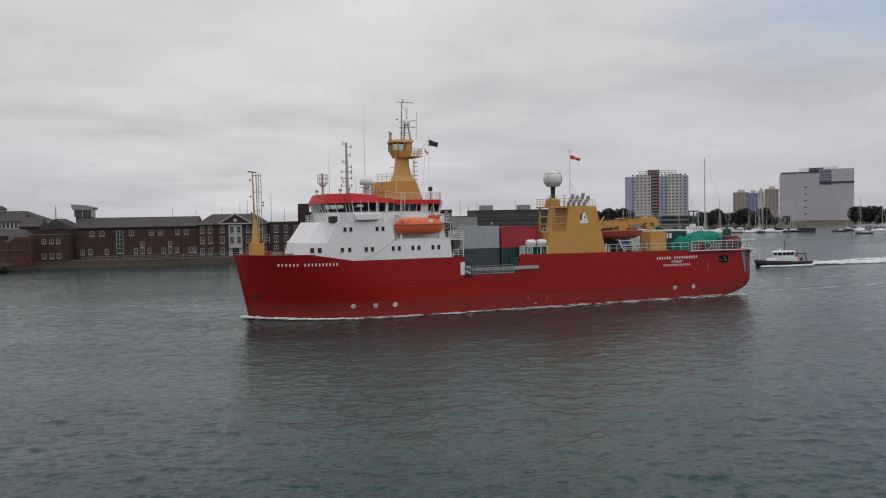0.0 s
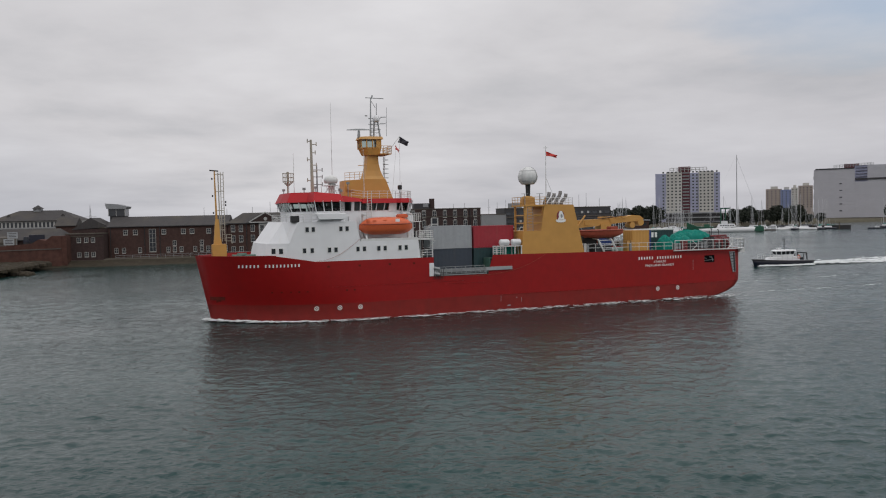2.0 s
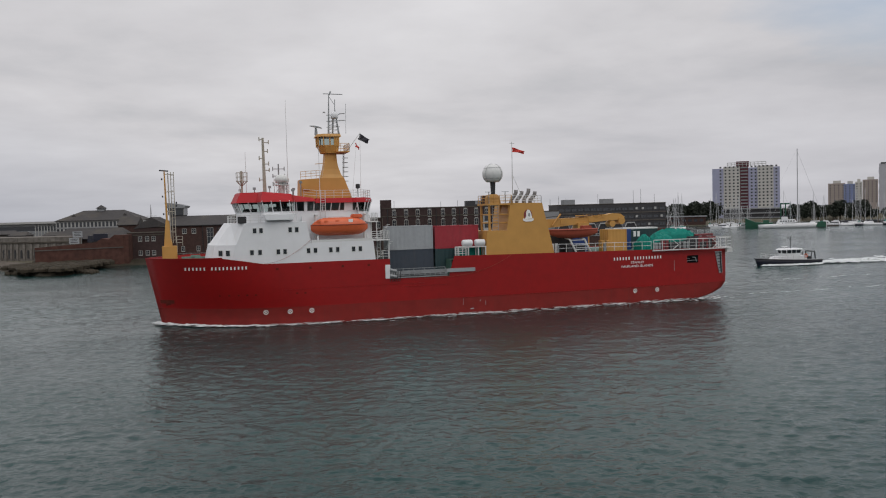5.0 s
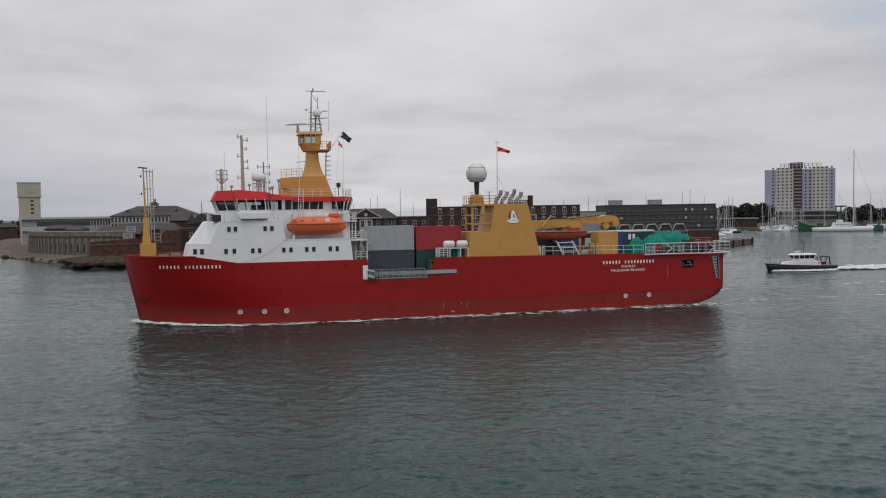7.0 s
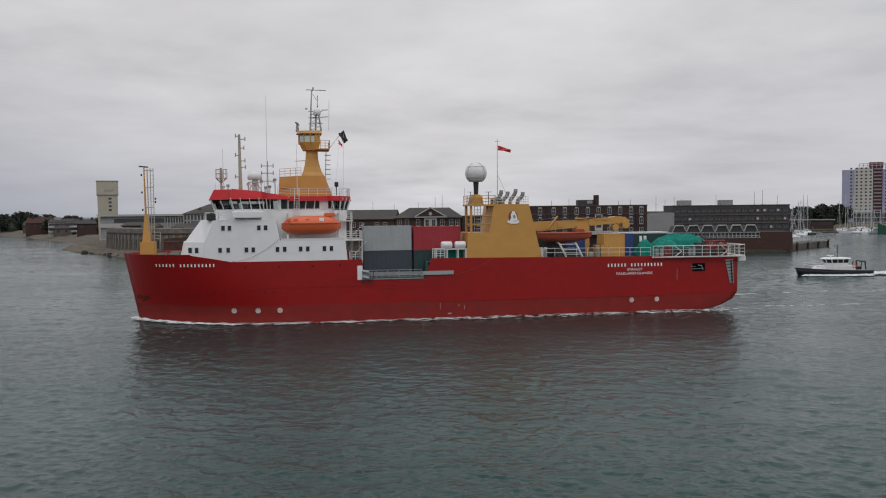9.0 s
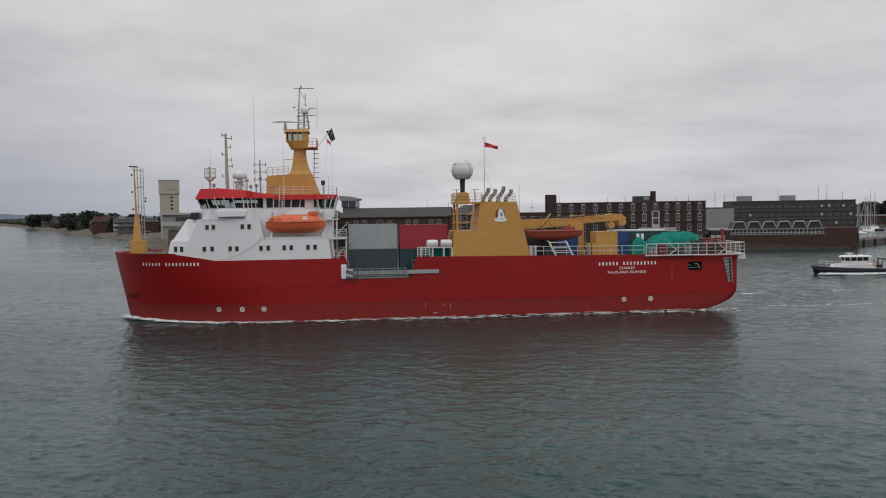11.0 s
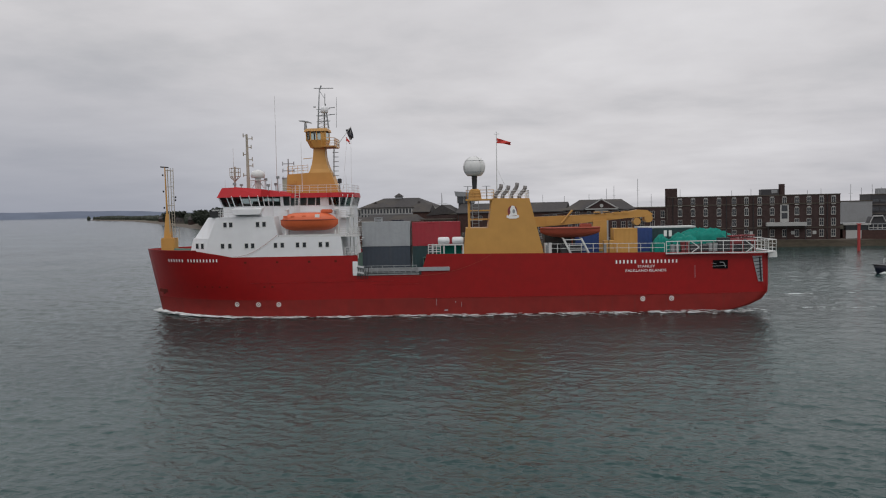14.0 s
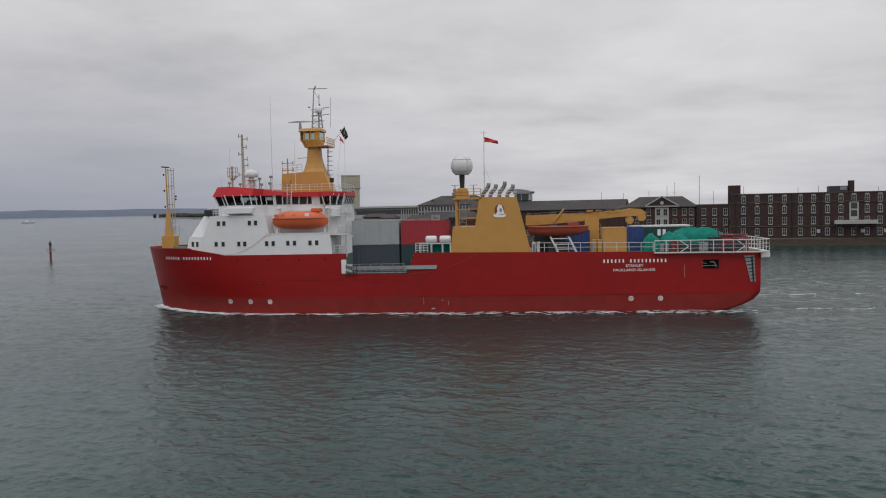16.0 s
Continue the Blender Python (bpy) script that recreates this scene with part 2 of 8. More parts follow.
    flagred=mat("red_flag_cloth", (0.55, 0.04, 0.03), 0.8),
    redpost=mat("red_marker_paint", (0.35, 0.03, 0.03), 0.6, stain=0.4, streak=0.3),
)


def clear_glass():
    m = bpy.data.materials.new("tinted_clear_glass")
    m.use_nodes = True
    t = m.node_tree
    t.nodes.clear()
    out, mix = t.nodes.new("ShaderNodeOutputMaterial"), t.nodes.new("ShaderNodeMixShader")
    clear, gloss, fr = t.nodes.new("ShaderNodeBsdfTransparent"), t.nodes.new("ShaderNodeBsdfGlossy"), t.nodes.new("ShaderNodeFresnel")
    clear.inputs[0].default_value = (0.62, 0.68, 0.66, 1)
    gloss.inputs["Roughness"].default_value = 0.03
    fr.inputs["IOR"].default_value = 1.5
    t.links.new(fr.outputs[0], mix.inputs[0])
    t.links.new(clear.outputs[0], mix.inputs[1]); t.links.new(gloss.outputs[0], mix.inputs[2])
    t.links.new(mix.outputs[0], out.inputs[0])
    return m


M["clear"] = clear_glass()


def water_material():
    m = bpy.data.materials.new("harbour_water")
    m.use_nodes = True
    t = m.node_tree
    b = t.nodes["Principled BSDF"]
    b.inputs["IOR"].default_value, b.inputs["Roughness"].default_value = 1.33, 0.10
    b.inputs["Specular IOR Level"].default_value = 0.41
    b.inputs["Specular Tint"].default_value = (0.76, 0.94, 1.0, 1)
    co = t.nodes.new("ShaderNodeNewGeometry")
    patch = nd(t, "ShaderNodeTexNoise", Scale=0.02, Detail=4.0)
    t.links.new(co.outputs["Position"], patch.inputs["Vector"])
    ramp = t.nodes.new("ShaderNodeValToRGB")
    ramp.color_ramp.elements[0].position, ramp.color_ramp.elements[0].color = 0.35, (0.0100, 0.031, 0.030, 1)
    ramp.color_ramp.elements[1].position, ramp.color_ramp.elements[1].color = 0.7, (0.0165, 0.049, 0.046, 1)
    t.links.new(patch.outputs["Fac"], ramp.inputs[0])
    t.links.new(ramp.outputs[0], b.inputs["Base Color"])
    # cat's paws: rough and calmer patches
    wind = nd(t, "ShaderNodeTexNoise", Scale=0.045, Detail=3.0, Roughness=0.55)
    pw = nd(t, "ShaderNodeMapping"); pw.inputs["Scale"].default_value = (0.55, 1.0, 1.0)
    t.links.new(co.outputs["Position"], pw.inputs["Vector"]); t.links.new(pw.outputs[0], wind.inputs["Vector"])
    gust = nd(t, "ShaderNodeMapRange")
    gust.inputs["From Min"].default_value, gust.inputs["From Max"].default_value = 0.36, 0.64
    gust.inputs["To Min"].default_value, gust.inputs["To Max"].default_value = 0.45, 1.0
    t.links.new(wind.outputs["Fac"], gust.inputs["Value"])
    last = None
    for scale, turn, dist, stretch in ((0.75, 16, 0.10, 1.3), (2.2, -8, 0.045, 1.25), (5.5, 5, 0.016, 1.2)):
        mp = nd(t, "ShaderNodeMapping")
        mp.inputs["Rotation"].default_value = (0, 0, radians(turn))
        mp.inputs["Scale"].default_value = (scale / stretch, scale, scale)
        t.links.new(co.outputs["Position"], mp.inputs["Vector"])
        n = nd(t, "ShaderNodeTexNoise", Scale=1.0, Detail=3.0, Roughness=0.6, Distortion=0.25)
        t.links.new(mp.outputs[0], n.inputs["Vector"])
        bp = nd(t, "ShaderNodeBump", Strength=1.0, Distance=dist * 2.5)
        t.links.new(n.outputs["Fac"], bp.inputs["Height"])
        t.links.new(gust.outputs[0], bp.inputs["Strength"])
        if last:
            t.links.new(last.outputs[0], bp.inputs["Normal"])
        last = bp
    t.links.new(last.outputs[0], b.inputs["Normal"])
    return m


# ---------------------------------------------------------------- mesh helpers
def link(name, bm, material, parent=None, label="", smooth=False):
    me = bpy.data.meshes.new(name)
    bmesh.ops.recalc_face_normals(bm, faces=bm.faces[:])
    bm.to_mesh(me)
    bm.free()
    for m in (material if isinstance(material, (list, tuple)) else [material]):
        me.materials.append(m)
    if smooth:
        me.polygons.foreach_set("use_smooth", [True] * len(me.polygons))
    ob = new(name, me)
    if parent:
        ob.parent = parent
    if label:
        ob["label"] = label
    return ob


def part(name, bm, material, parent, label="", smooth=False):
    return link(name, bm, material, parent, label, smooth)


def shared(name, me, parent, at, turn=0.0, scale=(1, 1, 1)):
    """One more piece on a mesh that others use too."""
    ob = new(name, me)
    ob.parent = parent
    ob.matrix_basis = Matrix.LocRotScale(at, Euler((0, 0, radians(turn))), scale)
    return ob


def thing(name, label, category, group="", kind="", at=None):
    ob = new(name)
    ob.empty_display_size = 0.5
    if at is not None:
        ob.matrix_basis = at
    return tagged(ob, label, category, group, kind)


def B():
    return bmesh.new()


def quadmesh(bm, rings, closed=True, caps=True, mi=0):
    """Joins rings of points (each of the same length) into a skin."""
    vs = [[bm.verts.new(p) for p in r] for r in rings]
    n = len(rings[0])
    for a, b in zip(vs, vs[1:]):
        for i in range(n if closed else n - 1):
            j = (i + 1) % n
            try:
                f = bm.faces.new((a[i], a[j], b[j], b[i]))
                f.material_index = mi
            except ValueError:
                pass
    if caps and closed and n > 2:
        for r in (vs[0], vs[-1]):
            try:
                bm.faces.new(r).material_index = mi
            except ValueError:
                pass
    return bm


def box(bm, x0, x1, y0, y1, z0, z1, mi=0, bevel=0.0):
    v = [bm.verts.new(p) for p in ((x0, y0, z0), (x1, y0, z0), (x1, y1, z0), (x0, y1, z0), (x0, y0, z1), (x1, y0, z1), (x1, y1, z1), (x0, y1, z1))]
    fs = [bm.faces.new([v[i] for i in q]) for q in ((0, 3, 2, 1), (4, 5, 6, 7), (0, 1, 5, 4), (1, 2, 6, 5), (2, 3, 7, 6), (3, 0, 4, 7))]
    for f in fs:
        f.material_index = mi
    if bevel:
        es = {e for f in fs for e in f.edges}
        bmesh.ops.bevel(bm, geom=list(es), offset=bevel, segments=2, affect="EDGES")
    return bm


def rod(bm, p, q, r, n=6, r2=None, mi=0):
    p, q = Vector(p), Vector(q)
    d = (q - p).normalized()
    a = d.orthogonal().normalized()
    b = d.cross(a)
    r2 = r if r2 is None else r2
    ring = lambda c, k: [c + (a * math.cos(2 * math.pi * i / n) + b * math.sin(2 * math.pi * i / n)) * k for i in range(n)]
    return quadmesh(bm, [ring(p, r), ring(q, r2)], mi=mi)


def prism(bm, outline, y0, y1, mi=0):
    """An outline in x and z, pushed from y0 to y1."""
    return quadmesh(bm, [[(x, y0, z) for x, z in outline], [(x, y1, z) for x, z in outline]], mi=mi)


def slab(bm, plan, z0, z1, top=None, mi=0):
    """A plan in x and y, raised from z0 to z1, with another plan at the top if given."""
    return quadmesh(bm, [[(x, y, z0) for x, y in plan], [(x, y, z1) for x, y in (top or plan)]], mi=mi)


def tube(bm, pts, r, n=8, mi=0):
    """A smooth pipe along a line of points."""
    P = [Vector(q) for q in pts]
    rings, a = [], None
    for k, q in enumerate(P):
        d = (P[min(k + 1, len(P) - 1)] - P[max(k - 1, 0)]).normalized()
        a = d.orthogonal().normalized() if a is None else (a - d * a.dot(d)).normalized()
        e = d.cross(a)
        rr = r[k] if isinstance(r, (list, tuple)) else r
        rings.append([q + (a * math.cos(2 * math.pi * i / n) + e * math.sin(2 * math.pi * i / n)) * rr for i in range(n)])
    return quadmesh(bm, rings, mi=mi)


def dome(bm, c, r, rz=None, n=16, m=10, low=-1.0, mi=0):
    rz = r if rz is None else rz
    rings = []
    a0 = math.asin(low)
    for k in range(m + 1):
        a = a0 + (math.pi / 2 - a0) * k / m
        rings.append([(c[0] + r * max(math.cos(a), 0.01) * math.cos(2 * math.pi * i / n), c[1] + r * max(math.cos(a), 0.01) * math.sin(2 * math.pi * i / n), c[2] + rz * math.sin(a)) for i in range(n)])
    return quadmesh(bm, rings, mi=mi)


def railing(bm, pts, h=1.05, gap=1.5, bars=3, r=0.035):
    """Posts and bars along a line of points at deck level."""
    for p, q in zip(pts, pts[1:]):
        p, q = Vector(p), Vector(q)
        n = max(1, round((q - p).length / gap))
        for k in range(n + 1):
            a = p.lerp(q, k / n)
            rod(bm, a, a + Vector((0, 0, h)), r, 5)
        for k in range(bars):
            z = Vector((0, 0, h * (k + 1) / bars))
            rod(bm, p + z, q + z, r * 0.9, 5)
    return bm


# ---------------------------------------------------------------- water and land
def wave_height(x, y, cell):
    """A choppy sea: many small wave trains, those too short for the mesh left out."""
    rng = np.random.default_rng(7)
    h = np.zeros_like(x)
    for k in range(60):
        lam = 0.42 * (6.5 / 0.42) ** (k / 59.0)
        way = rng.normal(0.25, 0.75)
        amp = 0.0068 * min(lam, 1.0) ** 0.95 * max(lam, 1.0) ** 0.12 * rng.uniform(0.6, 1.3)
        ph, q = rng.uniform(0, 2 * np.pi), 2 * np.pi / lam
        u = (x * np.sin(way) + y * np.cos(way)) * q + ph
        u = u + 0.9 * np.sin((x * np.cos(way) - y * np.sin(way)) * q * 0.31 + ph * 3) + 0.6 * np.sin((x + y) * q * 0.17 + ph)
        fade = np.clip((lam / cell - 1.9) / 1.4, 0.0, 1.0)
        h += amp * fade * (np.sin(u) + 0.28 * np.sin(2 * u + 1.2))
    gust = 0.8 + 0.35 * np.sin(x * 0.031 + 1.3 * np.sin(y * 0.021)) * np.sin(y * 0.043 + 0.7)
    return h * gust


SEA = 0.22  # height of the water


def build_water():
    """One sheet to the horizon: fine rings with real waves in the harbour, coarse flat rings beyond."""
    na = 950
    rad = [0.02, 3.0]
    while rad[-1] < 620:
        rad.append(rad[-1] * 1.0037 if rad[-1] > 26 else rad[-1] + 2.0)
    rad += [700, 900, 1300, 2000, 3200, 4700]
    r = np.array(rad)
    a0, a1 = radians(-58), radians(48)
    a = np.linspace(a0, a1, na)
    X, Y = r[:, None] * np.sin(a), r[:, None] * np.cos(a)
    cell = np.maximum(np.gradient(r), r * (a1 - a0) / na)[:, None] + 0 * X
    Z = SEA + np.where(r[:, None] < 640, wave_height(X, Y, cell), 0.0)
    me = bpy.data.meshes.new("water")
    nr = len(rad)
    verts = np.stack([X, Y, Z], -1).reshape(-1, 3)
    i = np.arange(nr - 1)[:, None] * na + np.arange(na - 1)[None, :]
    quads = np.stack([i, i + na, i + na + 1, i + 1], -1).reshape(-1, 4)
    # the rest of the round, behind the harbour mouth
    back = np.linspace(a1, a0 + 2 * np.pi, 40)
    rr = np.array([-0.5, 60.0, 620.0, 4700.0])
    bx, by = rr[:, None] * np.sin(back), rr[:, None] * np.cos(back)
    n0 = len(verts)
    verts = np.vstack([verts, np.stack([bx, by, 0 * bx + SEA], -1).reshape(-1, 3), [[0, 0, SEA]]])
    j = n0 + np.arange(3)[:, None] * 40 + np.arange(39)[None, :]
    quads = np.vstack([quads, np.stack([j, j + 40, j + 41, j + 1], -1).reshape(-1, 4)])
    me.vertices.add(len(verts)); me.vertices.foreach_set("co", verts.ravel())
    me.loops.add(quads.size); me.loops.foreach_set("vertex_index", quads.ravel().astype(np.int32))
    me.polygons.add(len(quads)); me.polygons.foreach_set("loop_start", np.arange(0, quads.size, 4, dtype=np.int32))
    me.update(calc_edges=True)
    me.polygons.foreach_set("use_smooth", np.ones(len(quads), bool))
    me.materials.append(water_material())
    ob = new("water", me)
    return tagged(ob, "dark grey-green harbour water with small choppy ripples", "water", kind="structure")


build_water()


def subdivide_line(pts, step):
    out = []
    for (x0, y0), (x1, y1) in zip(pts, pts[1:]):
        n = max(1, int(math.hypot(x1 - x0, y1 - y0) / step))
        for k in range(n):
            u = k / n
            out.append((x0 + (x1 - x0) * u, y0 + (y1 - y0) * u))
    return out + [pts[-1]]


SHORE = [(104, 470), (108, 330), (98, 268), (92, 257), (50, 252), (12, 250), (-20, 249), (-57, 249), (-77, 246.5), (-86, 240), (-87, 229), (-79, 214), (-80, 208), (-87, 209), (-96, 222), (-122, 254), (-149, 283), (-172, 312), (-177, 321), (-172, 336), (-176, 350), (-222, 410), (-252, 446),
         (-288, 488), (-360, 572), (-480, 720), (-645, 925), (-950, 1290), (-1416, 1748), (-1500, 1900)]


def ground():
    """Flat land with a weedy, sloping edge along the shore line."""
    line = subdivide_line(SHORE, 4)
    jit = [(x + 1.0 * noise.noise(Vector((x * 0.11, y * 0.11, 3))), y + 1.2 * noise.noise(Vector((x * 0.09, y * 0.13, 8)))) for x, y in line]
    norm = []
    for i in range(len(line)):
        d = Vector(line[min(i + 3, len(line) - 1)]) - Vector(line[max(i - 3, 0)])
        d.normalize()
        norm.append((d.y, -d.x))
    bm = B()
    rows = []
    for off, z in ((-3.0, -1.0), (0.0, 0.0), (1.0, 0.45), (3.0, 1.2), (4.5, 1.9), (7.0, 2.2)):
        rows.append([bm.verts.new((x + n[0] * off, y + n[1] * off, z + (0.22 * noise.noise(Vector((x * 0.2, y * 0.2, off))) if z > 0.3 else 0))) for (x, y), n in zip(jit, norm)])
    for r, q in zip(rows, rows[1:]):
        for i in range(len(r) - 1):
            f = bm.faces.new((r[i], r[i + 1], q[i + 1], q[i]))
            z = f.calc_center_median().z
            x, y = f.calc_center_median().xy
            near = x > -104 and y < 262
            f.material_index = 0 if z < (9 if near and y < 244 and x < -70 else 1.75 if near else 0.75) else 3 if near or x > -90 else 1
    top = rows[-1] + [bm.verts.new(p) for p in ((-1500, 2600, 2.2), (60, 2600, 2.2), (60, 470, 2.2))]
    f = bm.faces.new(top)
    f.material_index = 2
    bmesh.ops.triangulate(bm, faces=[f])
    ob = link("ground", bm, [M["weed"], M["shingle"], M["grass"], M["seawall"]])
    tagged(ob, "low shore with weedy stone edge and shingle", "ground", kind="structure")


ground()


def far_shore():
    """Land behind the marina and beyond the towers."""
    bm = B()
    pts = [(96, 480), (150, 520), (230, 545), (330, 575), (420, 600), (560, 640), (900, 700)]
    rows = [[(x, y + o, z) for x, y in subdivide_line(pts, 20)] for o, z in ((-4, -1), (0, 0.3), (5, 2.2), (60, 3), (900, 4))]
    quadmesh(bm, rows, closed=False, caps=False)
    tagged(link("ground_marina", bm, M["grass"]), "far stone quay and ground behind the marina", "ground", kind="structure")
    # hills past the open water, with the haze painted into their blue colour
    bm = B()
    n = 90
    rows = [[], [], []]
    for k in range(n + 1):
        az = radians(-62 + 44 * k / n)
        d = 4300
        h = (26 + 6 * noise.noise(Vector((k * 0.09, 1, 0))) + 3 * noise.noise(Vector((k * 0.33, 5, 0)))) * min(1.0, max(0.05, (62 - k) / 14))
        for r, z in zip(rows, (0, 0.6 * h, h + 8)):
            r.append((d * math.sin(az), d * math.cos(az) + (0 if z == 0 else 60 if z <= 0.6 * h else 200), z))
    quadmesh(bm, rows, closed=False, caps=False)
    tagged(link("backdrop", bm, M["hill"], smooth=True), "line of low hills across the water in painted haze blue", "hills", kind="structure")


far_shore()


# ---------------------------------------------------------------- the red research ship (x forward, y to port, z up from the water)
def stem_x(z):
    return 38.2 + 1.8 * max(z, -1.0) / 8.7


def stern_x(z):
    return -40.0 + (0.0 if z > 2.7 else 8.2 * (1 - math.sqrt(max(0.0, 1 - ((2.7 - max(z, 0.0)) / 2.7) ** 2))))


def half_beam(x, z):
    """Half the hull's width."""
    xb = stem_x(z)
    p = 2.75 + 0.42 * max(0.0, z - 1.8)
    u = max(0.0, (x - 14.0) / (xb - 14.0))
    b = 8.45 * max(0.0, 1 - min(u, 1.0) ** p)
    if x < -28:
        b -= 0.9 * ((-28 - x) / 12.0) ** 2
    if z < 1.2 and x < -30:
        b -= 0.25 * (1.2 - z) * (-30 - x) / 10
    return b


def sheer(x):
    """Height of the hull's top edge."""
    if x > 31.0:
        return 8.72
    if x > 26.1:
        return 7.8 + 0.92 * (x - 26.1) / 4.9
    if x > 10.45:
        return 7.8
    if x > 2.7:
        return 5.25
    if x > 1.9:
        return 5.25 + 2.55 * (2.7 - x) / 0.8
    return 7.8 - 0.45 * (1.9 - x) / 41.9


def hull_rows():
    xs = sorted({round(-40 + k * 1.0, 3) for k in range(64)} | {10.44, 10.46, 2.72, 2.68, 1.9, 26.1, 31.0} | {round(22 + k * 0.45, 3) for k in range(36)})
    return [x for x in xs if x <= 37.6]


def build_hull(ship):
    bm = B()
    cols = []
    for x in hull_rows() + ["stem"]:
        top = sheer(39.0) if x == "stem" else sheer(x)
        zs = [-2.2, -0.6, 0.0, 0.15, 0.4, 0.8, 1.5, 2.38, 3.4, 4.4, 5.2, 5.2 + (top - 5.2) * 0.5, top]
        ring = []
        for k, z in enumerate(zs):
            if x == "stem":
                ring.append((stem_x(z), 0.0, z))
            else:
                xx = x
                if x > 28:  # slide the front stations along the raked stem
                    xx = x + (stem_x(z) - 38.2) * (x - 28) / 10.0
                if x < -28:
                    xx = stern_x(z) + (-28 - stern_x(z)) * (x + 40) / 12.0
                ring.append((xx, half_beam(xx, z), z))
        cols.append(ring)
    for side in (1, -1):
        vs = [[bm.verts.new((x, side * y, z)) for x, y, z in r] for r in cols]
        for a, b in zip(vs, vs[1:]):
            for k in range(len(a) - 1):
                f = bm.faces.new((a[k], b[k], b[k + 1], a[k + 1]))
                f.material_index = 1 if k < 7 else 0
                f.smooth = True
        if side == 1:
            port = vs[0]
        else:
            for k in range(len(port) - 1):
                f = bm.faces.new((port[k], port[k + 1], vs[0][k + 1], vs[0][k]))
                f.material_index = 1 if k < 7 else 0
    bmesh.ops.remove_doubles(bm, verts=bm.verts[:], dist=0.002)
    hull = part("hull", bm, [M["red"], M["boot"]], ship, "bright red steel hull with faded lower band")
    # inner bulwark and its capping, a hand's width inside
    bm = B()
    for side in (1, -1):
        for lo, hi in ((30.9, 39.6),):
            line = [lo + (hi - lo) * k / 24 for k in range(25)]
            quadmesh(bm, [[(x, side * max(half_beam(x, 7.4) - 0.25, 0), 7.4) for x in line], [(x, side * max(half_beam(x, 8.7) - 0.16, 0), sheer(x) + 0.02) for x in line],
                          [(x, side * (half_beam(x, 8.7) + 0.03), sheer(x) + 0.02) for x in line], [(x, side * (half_beam(x, 8.7) + 0.03), sheer(x) - 0.06) for x in line]], closed=False, caps=False)
    part("bulwark", bm, M["red"], ship)
    bm = B()
    for x0, x1, z in ((26.0, 39.2, 7.55), (1.9, 26.0, 5.22), (-39.9, 2.4, 7.33)):
        n = 24
        top = [[(x0 + (x1 - x0) * k / n, s * max(half_beam(x0 + (x1 - x0) * k / n, z) - 0.06, 0), z) for k in range(n + 1)] for s in (1, -1)]
        quadmesh(bm, top, closed=False, caps=False)
    for x in (2.3, 11.9):
        box(bm, x - 0.05, x + 0.05, -8.3, 8.3, 5.2, 7.34)
    part("deck", bm, M["deck"], ship, "dark green painted deck plating")
    # rubbing strakes and weld lines
    bm = B()
    for x0, x1, z in ((6.0, 24.0, 4.55), (3.0, 9.0, 4.2), (-37.0, 2.0, 2.36)):
        n = 16
        line = [x0 + (x1 - x0) * k / n for k in range(n + 1)]
        quadmesh(bm, [[(x, half_beam(x, z) - 0.01, z - 0.035), (x, half_beam(x, z) + 0.035, z - 0.02), (x, half_beam(x, z) + 0.035, z + 0.02), (x, half_beam(x, z) - 0.01, z + 0.035)] for x in line])
    part("rubbing_strake", bm, M["red"], hull)
    # bow openings and scuppers: raised rusty plates, dark for the shade inside
    for x, z, w, h in ((37.5, 3.0, 1.7, 0.45), (31.3, 3.95, 0.2, 0.18), (30.2, 3.95, 0.25, 0.2), (29.1, 3.95, 0.2, 0.18), (28.1, 3.95, 0.25, 0.2), (27.1, 3.95, 0.2, 0.18), (22.2, 3.95, 0.25, 0.2), (21.2, 3.95, 0.25, 0.2), (31.4, 7.0, 0.3, 0.2), (24.5, 7.0, 0.3, 0.25), (20.5, 7.0, 0.3, 0.25), (16.5, 7.0, 0.3, 0.25), (13.2, 7.0, 0.3, 0.25)):
        bm = B()
        if w > 1:
            line = [x - w / 2 + w * k / 12 for k in range(13)]
            quadmesh(bm, [[(q, half_beam(q, z) - 0.1, z), (q, half_beam(q, z) + 0.05, z), (q, half_beam(q, z + h) + 0.05, z + h), (q, half_beam(q, z + h) - 0.1, z + h)] for q in line])
            part("bow_recess", bm, M["rustred"], hull, "rusty plate darkened for the shaded recess beside the stem")
            bm = B()
            quadmesh(bm, [[(q, half_beam(q, z - 0.35) + 0.02, z - 0.35 - 0.1 * math.sin(q * 3)), (q, half_beam(q, z) + 0.03, z)] for q in line[3:8]], closed=False, caps=False)
            part("rust_stain", bm, M["rustred"], hull, "brown rust run below the recess")
            continue
        a, b = x - w / 2, x + w / 2
        quadmesh(bm, [[(a, half_beam(a, z) - 0.1, z), (b, half_beam(b, z) - 0.1, z), (b, half_beam(b, z + h) - 0.1, z + h), (a, half_beam(a, z + h) - 0.1, z + h)],
                      [(a, half_beam(a, z) + 0.012, z), (b, half_beam(b, z) + 0.012, z), (b, half_beam(b, z + h) + 0.012, z + h), (a, half_beam(a, z + h) + 0.012, z + h)]])
        part("scupper", bm, M["rustred"], hull, "dark plate for a shaded hull opening")
    # thruster marks: a white ring with a cross
    for x in (25.96, 23.1, 20.48, -24.5, -28.0):
        bm = B()
        z, r = 1.83, 0.30
        at = lambda dx, dz, o=0.02 + (0.10 if x > 22 else 0.03): (x + dx, half_beam(x + dx, z + dz) + o, z + dz)
        n = 18
        quadmesh(bm, [[at(k * r * math.cos(2 * math.pi * i / n), k * r * math.sin(2 * math.pi * i / n)) for i in range(n)] for k in (0.72, 1.0)], caps=False)
